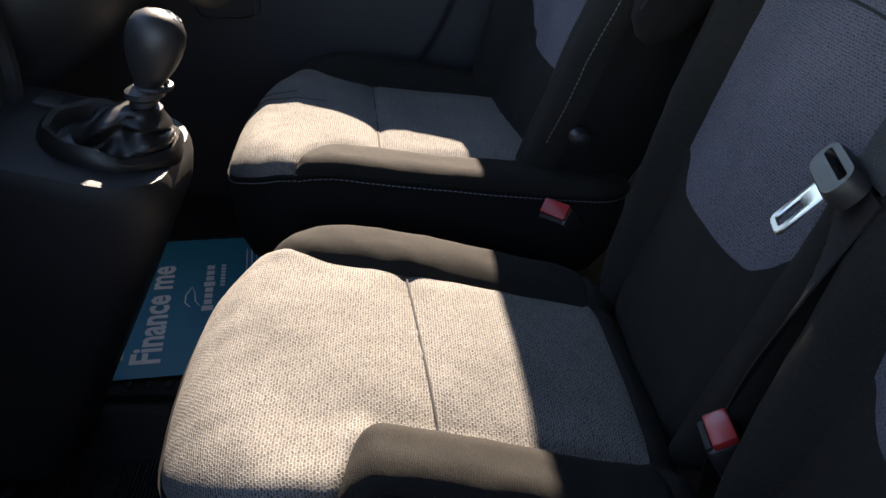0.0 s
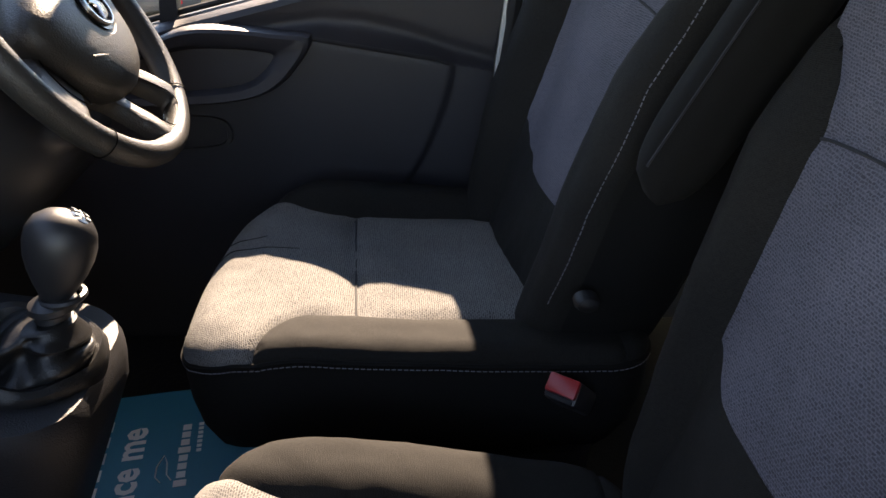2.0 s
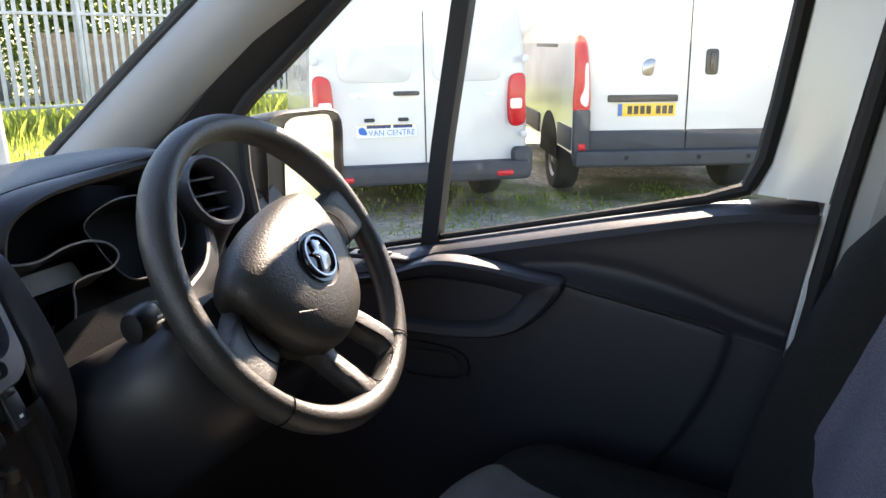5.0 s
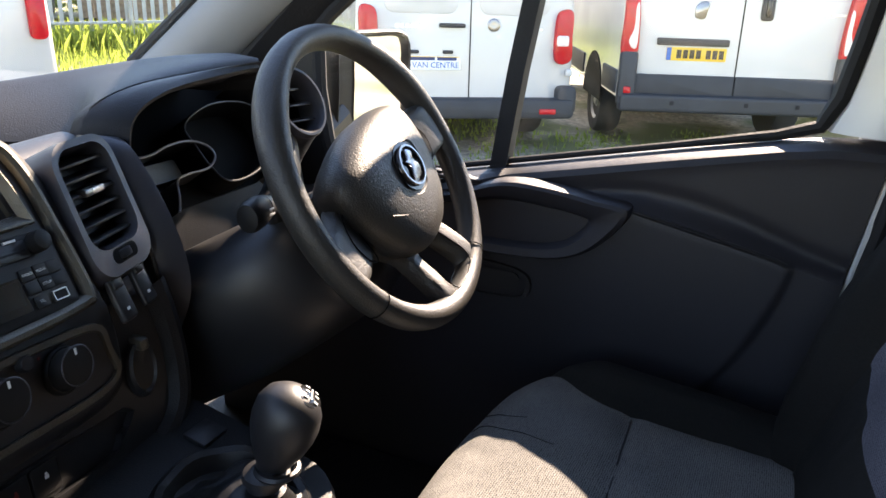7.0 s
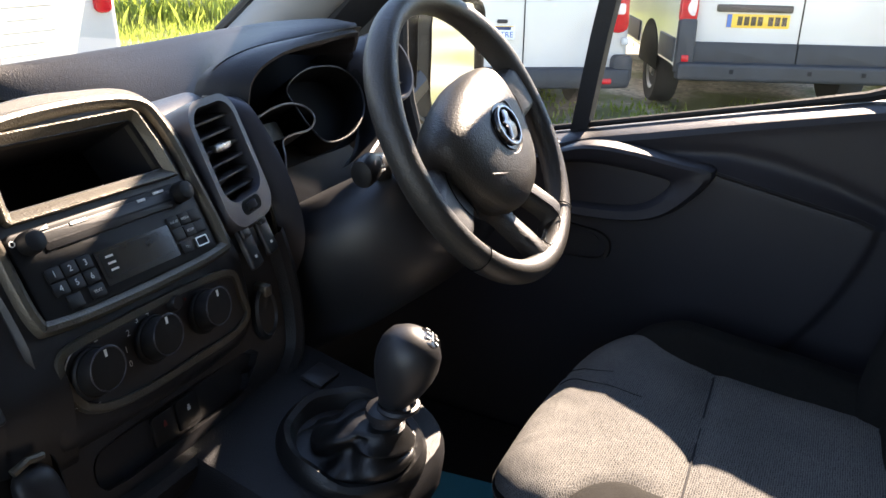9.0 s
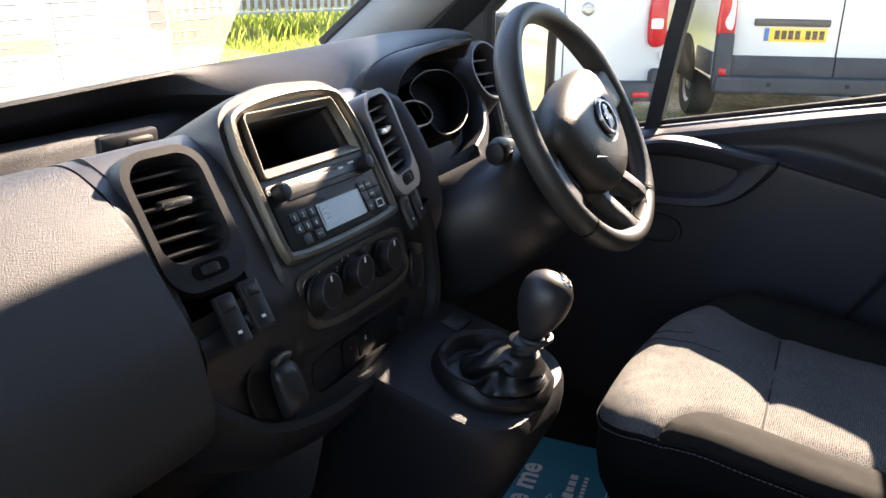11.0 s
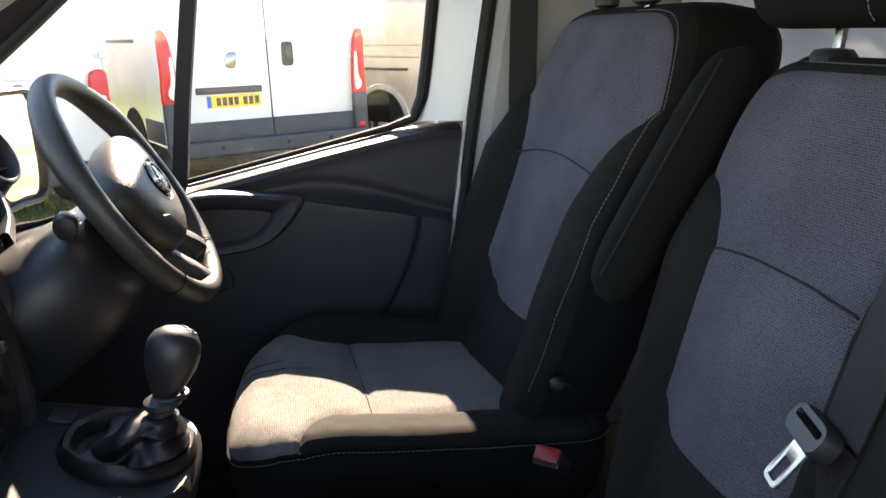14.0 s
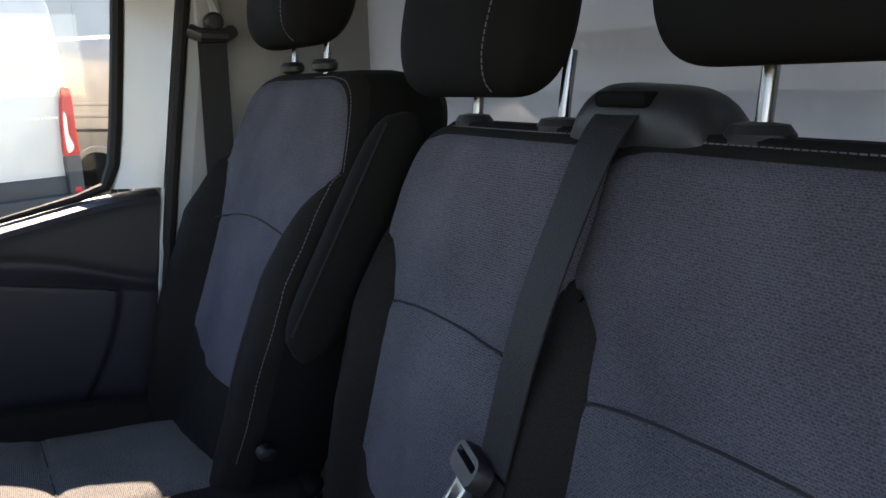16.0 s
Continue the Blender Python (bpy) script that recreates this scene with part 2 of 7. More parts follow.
def ground_mat():
    """Trodden gravel with patches of grass and moss."""
    m = mat("gravel", (0.25, 0.225, 0.175), 0.95, var=0.35, scale=1.3, bump=0.8, bump_scale=28.0)
    n, l = m.node_tree.nodes, m.node_tree.links
    b = n["Principled BSDF"]
    old = b.inputs["Base Color"].links[0].from_socket
    co = n.new("ShaderNodeTexCoord")
    st = n.new("ShaderNodeTexVoronoi")
    st.inputs["Scale"].default_value = 26.0
    l.new(co.outputs["Object"], st.inputs["Vector"])
    sm = n.new("ShaderNodeMapRange")
    sm.inputs[3].default_value, sm.inputs[4].default_value = 0.55, 1.7
    l.new(st.outputs["Color"], sm.inputs[0])
    mu = n.new("ShaderNodeMix")
    mu.data_type, mu.blend_type = 'RGBA', 'MULTIPLY'
    mu.inputs["Factor"].default_value = 1.0
    l.new(old, mu.inputs["A"])
    l.new(sm.outputs[0], mu.inputs["B"])
    pt = n.new("ShaderNodeTexNoise")
    pt.inputs["Scale"].default_value, pt.inputs["Detail"].default_value = 0.8, 8.0
    l.new(co.outputs["Object"], pt.inputs["Vector"])
    pm = n.new("ShaderNodeMapRange")
    pm.inputs[1].default_value, pm.inputs[2].default_value = 0.47, 0.58
    l.new(pt.outputs["Fac"], pm.inputs[0])
    mx = n.new("ShaderNodeMix")
    mx.data_type = 'RGBA'
    l.new(pm.outputs[0], mx.inputs["Factor"])
    l.new(mu.outputs["Result"], mx.inputs["A"])
    mx.inputs["B"].default_value = (0.10, 0.115, 0.03, 1)
    l.new(mx.outputs["Result"], b.inputs["Base Color"])
    return m


M_GROUND = ground_mat()


# ---- mesh helpers ----
def thing(name, label, category, group="", at=(0, 0, 0), m=None):
    ob = new(name)
    ob.empty_display_size = 0.05
    ob.matrix_world = m if m is not None else Matrix.Translation(at)
    return tagged(ob, label, category, group)


def part(name, bm, material, parent, label="", smooth=True, m=None):
    me = bpy.data.meshes.new(name)
    bmesh.ops.recalc_face_normals(bm, faces=bm.faces)
    if smooth:
        for f in bm.faces:
            f.smooth = True
        for e in bm.edges:
            if len(e.link_faces) == 2 and e.calc_face_angle(0) > 0.6:
                e.smooth = False
    bm.to_mesh(me)
    bm.free()
    me.materials.append(material)
    ob = new(name, me)
    if parent is not None:
        ob.parent = parent
    if m is not None:
        ob.matrix_basis = m
    if label:
        ob["label"] = label
    return ob


def structure(name, bm, material, label, category, smooth=True):
    return tagged(part(name, bm, material, None, smooth=smooth), label, category, kind="structure")


def box(c, s, bevel=0.0, bm=None, m=None, seg=2):
    """A box of centre c and size s with rounded edges."""
    own = bmesh.new()
    bmesh.ops.create_cube(own, size=1.0)
    bmesh.ops.scale(own, vec=s, verts=own.verts)
    if bevel:
        bmesh.ops.bevel(own, geom=own.edges[:] + own.verts[:], offset=bevel, segments=seg, profile=0.5, affect='EDGES')
    bmesh.ops.transform(own, matrix=Matrix.Translation(c) if m is None else m @ Matrix.Translation(c), verts=own.verts)
    if bm is None:
        return own
    me = bpy.data.meshes.new("join")
    own.to_mesh(me)
    own.free()
    bm.from_mesh(me)
    bpy.data.meshes.remove(me)
    return bm


def loft(rings, close=True, caps=True, bm=None):
    """A skin over rings of points; close: each ring is a loop."""
    bm = bm or bmesh.new()
    vs = [[bm.verts.new(p) for p in r] for r in rings]
    k = len(rings[0])
    for a, b in zip(vs, vs[1:]):
        for i in range(k if close else k - 1):
            j = (i + 1) % k
            try:
                bm.faces.new((a[i], a[j], b[j], b[i]))
            except ValueError:
                pass
    if caps and close:
        bm.faces.new(vs[0][::-1])
        bm.faces.new(vs[-1])
    return bm


def spline(pts, n):
    """n points along a smooth curve through pts."""
    pts = [Vector(p) for p in pts]
    p = [2 * pts[0] - pts[1], *pts, 2 * pts[-1] - pts[-2]]
    out = []
    for i in range(n):
        s = i / (n - 1) * (len(pts) - 1)
        k = min(int(s), len(pts) - 2)
        u = s - k
        a, b, c, d = p[k:k + 4]
        out.append(0.5 * ((2 * b) + (c - a) * u + (2 * a - 5 * b + 4 * c - d) * u * u + (3 * b - a - 3 * c + d) * u ** 3))
    return out


def tube(pts, r, n=8, closed=False, bm=None, flat=1.0, up=None):
    """A round bar along points; flat squeezes it across 'up'."""
    pts = [Vector(p) for p in pts]
    rings, k = [], len(pts)
    ref = Vector(up) if up else Vector((0.31, 0.17, 0.93))
    for i, p in enumerate(pts):
        a, b = (pts[i - 1], pts[(i + 1) % k]) if closed else (pts[max(0, i - 1)], pts[min(k - 1, i + 1)])
        d = (b - a).normalized()
        s = d.cross(ref).normalized()
        t = s.cross(d)
        rad = r[i] if isinstance(r, (list, tuple)) else r
        rings.append([p + rad * (math.cos(2 * math.pi * j / n) * s + flat * math.sin(2 * math.pi * j / n) * t) for j in range(n)])
    if closed:
        rings.append(rings[0])
        bm = loft(rings, True, False, bm)
        bmesh.ops.remove_doubles(bm, verts=bm.verts, dist=1e-6)
        return bm
    return loft(rings, True, True, bm)


def rrect(w, h, r, n=5):
    """A rounded rectangle, counter-clockwise, centred."""
    out = []
    for cx, cy, a0 in ((w / 2 - r, h / 2 - r, 0), (-w / 2 + r, h / 2 - r, 90), (-w / 2 + r, -h / 2 + r, 180), (w / 2 - r, -h / 2 + r, 270)):
        for i in range(n):
            a = radians(a0 + 90 * i / (n - 1))
            out.append((cx + r * math.cos(a), cy + r * math.sin(a)))
    return out


def smooth_loop(pts, n):
    """A smooth closed loop of n points through 2D points."""
    k = len(pts)
    p = [Vector(q) for q in pts]
    out = []
    for i in range(n):
        s = i / n * k
        j = int(s)
        u = s - j
        a, b, c, d = (p[(j + o) % k] for o in (-1, 0, 1, 2))
        out.append(tuple(0.5 * ((2 * b) + (c - a) * u + (2 * a - 5 * b + 4 * c - d) * u * u + (3 * b - a - 3 * c + d) * u ** 3)))
    return out


def scaled(loop, k, c=None):
    if c is None:
        c = (sum(p[0] for p in loop) / len(loop), sum(p[1] for p in loop) / len(loop))
    return [(c[0] + (p[0] - c[0]) * k, c[1] + (p[1] - c[1]) * k) for p in loop]


def inset(loop, d):
    """A counter-clockwise loop moved inwards by d."""
    out, k = [], len(loop)
    for i in range(k):
        a, b, c = Vector(loop[i - 1]), Vector(loop[i]), Vector(loop[(i + 1) % k])
        t = (c - a).normalized()
        out.append((b.x - t.y * d, b.y + t.x * d))
    return out


def plate(loop, depth, place, edge=0.0, bm=None):
    """A slab with the outline loop from 0 to depth along the third axis, with an eased front edge; place maps (u, v, w) to space."""
    e = edge
    rings = [[place(u, v, 0) for u, v in loop]]
    if e:
        rings.append([place(u, v, depth - e) for u, v in loop])
        l2 = inset(loop, e * 0.35)
        rings.append([place(u, v, depth - e * 0.3) for u, v in l2])
        rings.append([place(u, v, depth) for u, v in inset(loop, e)])
    else:
        rings.append([place(u, v, depth) for u, v in loop])
    return loft(rings, True, True, bm)


def frame_ring(outer, inner, d_in, d_out, place, bm=None):
    """A frame between two loops of equal count, from depth d_in to d_out, with eased edges."""
    k = len(outer)
    rings = []
    for f, w in ((0.0, d_in), (0.0, d_out - 0.3 * (d_out - d_in)), (0.14, d_out), (0.86, d_out), (1.0, d_out - 0.3 * (d_out - d_in)), (1.0, d_in)):
        rings.append([place(o[0] + (i[0] - o[0]) * f, o[1] + (i[1] - o[1]) * f, w) for o, i in zip(outer, inner)])
    return loft(rings, True, False, bm)


def lathe(profile, place, n=24, bm=None, caps=True):
    """A turned shape: profile of (radius, height)."""
    return loft([[place(r * math.cos(2 * math.pi * j / n), r * math.sin(2 * math.pi * j / n), h) for j in range(n)] for r, h in profile], True, caps, bm)


def plane_at(o, u, v):
    """A map from (u, v, w) in a plane with unit axes u, v and their normal to space."""
    o, u, v = Vector(o), Vector(u).normalized(), Vector(v).normalized()
    w = u.cross(v).normalized()
    return lambda a, b, c=0.0: o + a * u + b * v + c * w


def text_mesh(s, size, place, depth=0.0006, align='CENTER', bold=0.0):
    """Lettering in the built-in font as a flat raised mesh."""
    cu = bpy.data.curves.new("text", 'FONT')
    cu.body, cu.size, cu.align_x, cu.align_y = s, size, align, 'CENTER'
    cu.resolution_u, cu.offset = 2, bold
    ob = new("text", cu)
    bpy.context.view_layer.update()
    me = bpy.data.meshes.new_from_object(ob.evaluated_get(bpy.context.evaluated_depsgraph_get()))
    bm = bmesh.new()
    bm.from_mesh(me)
    bpy.data.meshes.remove(me)
    bpy.data.objects.remove(ob)
    bpy.data.curves.remove(cu)
    for v in bm.verts:
        v.co = place(v.co.x, v.co.y, depth)
    return bm


def bars(rects, place, depth=0.0006, bm=None):
    """Flat raised bars (u, v, width, height)."""
    bm = bm or bmesh.new()
    for u, v, w, h in rects:
        loft([[place(u + a * w / 2, v + b * h / 2, d) for a, b in ((-1, -1), (1, -1), (1, 1), (-1, 1))] for d in (0, depth)], True, True, bm)
    return bm


# ---- ground and cab shell ----
GZ = 0.20      # yard level
FZ = 0.84      # cab floor level
bm = bmesh.new()
N = 60
gv = {}
for i in range(N + 1):
    for j in range(N + 1):
        x, y = [math.copysign(abs(2 * k / N - 1) ** 3.0, 2 * k / N - 1) * 400 for k in (i, j)]
        near = max(0.0, 1 - math.hypot(x, y) / 30)
        gv[i, j] = bm.verts.new((x, y + 4, GZ - 0.02 + 0.05 * near * noise.noise((x * 0.5, y * 0.5, 0.3))))
for i in range(N):
    for j in range(N):
        bm.faces.new((gv[i, j], gv[i + 1, j], gv[i + 1, j + 1], gv[i, j + 1]))
structure("ground", bm, M_GROUND, "trodden gravel yard with patches of moss and grass", "ground")

Y0, Y1 = -0.16, 1.44      # body sides
bm = box((0.0, (Y0 + Y1) / 2, FZ - 0.03), (1.9, Y1 - Y0 + 0.02, 0.06), 0.005)
structure("floor", bm, M_RUBBER, "black rubber-covered cab floor", "floor")
bm = loft([[(x, y, 2.035 + 0.015 * math.sin(math.pi * (y - Y0) / (Y1 - Y0)) - (0.115 if x < -0.27 else 0.065 if x < -0.18 else 0)) for x in (-0.308, -0.21, -0.12, 0.3, 0.80)] + [(x, y, z) for x, z in ((0.80, 2.08), (0.3, 2.08), (-0.12, 2.08), (-0.21, 2.03), (-0.309, 1.945))]
           for y in [Y0 - 0.04 + (Y1 - Y0 + 0.08) * k / 8 for k in range(9)]])
structure("ceiling", bm, M_HEADL, "pale grey cab headlining", "ceiling")

# bulkhead behind the seats: pressed white steel
bm = bmesh.new()
NY, NZ = 60, 50
vv = []
for i in range(NY + 1):
    row = []
    for j in range(NZ + 1):
        y, z = Y0 + (Y1 - Y0) * i / NY, FZ + (2.055 - FZ) * j / NZ
        d = 0.0
        for zc, h in ((1.30, 0.05), (1.66, 0.035), (1.84, 0.05)):
            d += 0.014 * (1 / (1 + math.exp(-(h - abs(z - zc)) / 0.006))) * (1 / (1 + math.exp(-(0.62 - abs(y - 0.62)) / 0.01)))
        row.append(bm.verts.new((0.70 - d + 0.05 * max(0, y - 1.22) / 0.2 * -1, y, z)))
    vv.append(row)
for i in range(NY):
    for j in range(NZ):
        bm.faces.new((vv[i][j], vv[i + 1][j], vv[i + 1][j + 1], vv[i][j + 1]))
bmesh.ops.solidify(bm, geom=bm.faces[:], thickness=-0.02)
structure("wall_rear", bm, M_BULK, "white painted pressed steel bulkhead with dirt marks", "bulkhead")

# passenger side: body, and an unseen door panel added to cut sky light
bm = box((-0.26, Y0 - 0.05, 1.06), (1.2, 0.08, 0.62), 0.01)
structure("wall_light_block", bm, M_TRIM, "added unseen dark panel that cuts sky light through the passenger doorway", "wall")
bm = box((0.62, Y0 - 0.05, 1.42), (0.62, 0.09, 1.22), 0.01)
structure("wall_passenger_side_rear", bm, M_WHITE, "white steel pillar behind the open doorway", "wall")
bm = box((-0.3, Y0 - 0.05, 0.76), (1.3, 0.09, 0.2), 0.01)
structure("door_sill", bm, M_WHITE, "white steel door sill", "sill")
bm = tube([(-1.02, Y0 - 0.02, 1.42), (-0.66, Y0 + 0.0, 1.66), (-0.44, Y0 + 0.03, 1.85), (-0.33, Y0 + 0.05, 1.94)], 0.045, 8)
structure("windscreen_pillar_passenger", bm, M_PILLAR, "grey windscreen pillar trim", "pillar")
bm = box((0.28, Y0 - 0.03, 1.98), (1.06, 0.1, 0.1), 0.02)
structure("roof_rail_passenger", bm, M_WHITE, "white steel roof rail", "rail")
bm = box((0.28, Y1 + 0.03, 2.065), (1.06, 0.1, 0.05), 0.02)
structure("roof_rail_driver", bm, M_PILLAR, "grey roof rail trim", "rail")
bm = box((0.0, 0.64, 2.105), (1.6, 1.8, 0.03), 0.012)
bmesh.ops.translate(bm, verts=[v for v in bm.verts if v.co.x < 0], vec=(0.56, 0, 0))
structure("roof", bm, M_WHITE, "white steel van roof", "roof")
# front bulkhead under the windscreen
bm = box((-0.96, 0.64, 1.13), (0.05, 1.62, 0.62), 0.005)
structure("wall_front", bm, M_RUBBER, "black firewall behind the dashboard", "wall")
bm = loft([[(-1.0, y, 1.36), (-1.9, y, 1.16), (-2.05, y, 1.0), (-2.0, y, 0.5), (-0.98, y, 0.5)] for y in (-0.2, 0.0, 0.64, 1.3, 1.48)])
structure("bonnet", bm, M_WHITE, "white painted bonnet in front of the windscreen", "bonnet")

# driver's side windscreen pillar: trim, seal
PIL = [(-0.92, 1.375, 1.445), (-0.74, 1.385, 1.588), (-0.55, 1.39, 1.730), (-0.44, 1.385, 1.81), (-0.24, 1.37, 1.955)]
bm = bmesh.new()
ax = spline(PIL, 32)
SECT = [Vector((-0.02, 0.08, 0.045))] + spline([(-0.018, 0.020, 0.044), (-0.012, 0.003, 0.038), (0.002, -0.009, 0.026), (0.020, -0.014, 0.011), (0.038, -0.011, -0.004), (0.054, 0.001, -0.018), (0.064, 0.018, -0.029), (0.067, 0.034, -0.034)], 22) + [Vector((0.066, 0.08, -0.036))]
rings = []
for i, p in enumerate(ax):
    rings.append([p + o for o in SECT])
bm = loft(rings)
structure("windscreen_pillar_driver", bm, M_PILLAR, "pale grey plastic windscreen pillar trim", "pillar")
bm = tube([p + Vector((-0.024, 0.012, 0.044)) for p in ax], 0.010, 8)
structure("windscreen_seal", bm, M_RUBBER, "black rubber windscreen seal", "seal")

# windscreen
bm = bmesh.new()
WS = []
for i in range(9):
    row = []
    for j in range(13):
        u, v = i / 8, j / 12
        y = -0.13 + 1.55 * v
        bow = 0.10 * (1 - (2 * v - 1) ** 2)
        row.append(bm.verts.new((-1.0 + 0.712 * u - bow * (1 - 0.9 * u), y, 1.430 + 0.503 * u)))
    WS.append(row)
for i in range(8):
    for j in range(12):
        bm.faces.new((WS[i][j], WS[i + 1][j], WS[i + 1][j + 1], WS[i][j + 1]))
bmesh.ops.solidify(bm, geom=bm.faces[:], thickness=0.005)
ws = thing("windscreen", "clear raked windscreen with a paper sheet behind it", "windscreen")
ws["kind"] = "structure"
part("pane", bm, M_SCREEN, ws).visible_shadow = False


# ---- seats ----
def ease(a, b, t):
    t = min(1, max(0, t))
    return a + (b - a) * t * t * (3 - 2 * t)


def piping(parent, pts, name="piping", r=0.0022, material=None, closed=False):
    part(name, tube(pts, r, 6, closed=closed), material or M_BLACK_CLOTH, parent)


def stitches(parent, pts, off=(0, 0, 0), step=0.006, length=0.0042):
    """A row of thread dashes along points."""
    bm = bmesh.new()
    pts = [Vector(p) + Vector(off) for p in pts]
    acc, nxt = 0.0, 0.0
    for a, b in zip(pts, pts[1:]):
        d = (b - a).length
        t = (b - a).normalized()
        while nxt < acc + d:
            p = a + t * (nxt - acc)
            tube([p, p + t * length], 0.0006, 4, bm=bm)
            nxt += step
        acc += d
    part("stitching", bm, M_STITCH, parent, "pale thread")


def even(loop, n):
    """n points spaced evenly along a closed loop of 2D points."""
    pts = [Vector(p) for p in loop] + [Vector(loop[0])]
    acc = [0.0]
    for a, b in zip(pts, pts[1:]):
        acc.append(acc[-1] + (b - a).length)
    out, k = [], 0
    for i in range(n):
        s = acc[-1] * i / n
        while acc[k + 1] < s:
            k += 1
        f = (s - acc[k]) / max(1e-9, acc[k + 1] - acc[k])
        out.append(pts[k].lerp(pts[k + 1], f))
    return out


def patches(parent, rings, plan, uvs, tag, names, sink, snap):
    """A skin over closed rings, cut into one mesh a patch along smooth sewn seams. tag(u, v, ring) names the patch of a face."""
    n, k = len(rings), len(rings[0])
    P = [[Vector(p) for p in r] for r in rings]
    tags = {}
    for i in range(n - 1):
        for j in range(k):
            j2 = (j + 1) % k
            c = (plan[i][j] + plan[i][j2] + plan[i + 1][j] + plan[i + 1][j2]) / 4
            tags[i, j] = tag(c.x, c.y, i)
    edge = {}
    for i in range(n - 1):
        for j in range(k):
            if tags[i, j] != tags[i, (j - 1) % k]:
                a, b = (i, j), (i + 1, j)
                edge.setdefault(a, set()).add(b)
                edge.setdefault(b, set()).add(a)
            if i and tags[i, j] != tags[i - 1, j]:
                a, b = (i, j), (i, (j + 1) % k)
                edge.setdefault(a, set()).add(b)
                edge.setdefault(b, set()).add(a)
    fixed = set()
    for i, j in edge:
        q = snap(plan[i][j], P[i][j])
        if q is not None and (q - P[i][j]).length < 0.009:
            P[i][j] = q
            fixed.add((i, j))
    for _ in range(22):
        moved = {v: sum((P[a][b] for a, b in ns), Vector()) / len(ns) for v, ns in edge.items() if len(ns) > 1 and v not in fixed}
        for (i, j), m in moved.items():
            P[i][j] = P[i][j].lerp(m, 0.6)
    for (i, j) in edge:
        P[i][j] = P[i][j] + sink
    for name in dict.fromkeys(tags.values()):
        bm = bmesh.new()
        lay = bm.loops.layers.uv.new("UVMap")
        vs = {}
        for (i, j), t in tags.items():
            if t != name:
                continue
            q = [(i, j), (i, (j + 1) % k), (i + 1, (j + 1) % k), (i + 1, j)]
            for a in q:
                if a not in vs:
                    vs[a] = bm.verts.new(P[a[0]][a[1]])
            f = bm.faces.new([vs[a] for a in q])
            f.smooth = True
            for lo, a in zip(f.loops, q):
                lo[lay].uv = uvs[a[0]][a[1]]
        bmesh.ops.recalc_face_normals(bm, faces=bm.faces)
        me = bpy.data.meshes.new(names[name][0])
        bm.to_mesh(me)
        bm.free()
        me.materials.append(names[name][1])
        ob = new(names[name][0], me)
        ob.parent = parent
        ob["label"] = names[name][2]
    return P


LEVELS = [0.0004, 0.02, 0.06, 0.12, 0.18, 0.24, 0.30, 0.36, 0.42, 0.47, 0.52, 0.56, 0.60, 0.635, 0.67, 0.70, 0.73, 0.76, 0.785, 0.81, 0.835, 0.86, 0.88, 0.90, 0.918, 0.935, 0.95, 0.963, 0.974, 0.983, 0.990, 0.995, 0.998, 1.0]
CLOTH = {"insert": ("seat_panel", M_GREY, "grey woven cloth panel"), "near": ("bolster", M_BLACK_CLOTH, "black cloth bolster"), "far": ("bolster", M_BLACK_CLOTH, "black cloth bolster"), "rear": ("rear_roll", M_BLACK_CLOTH, "black cloth rear end of the cushion")}


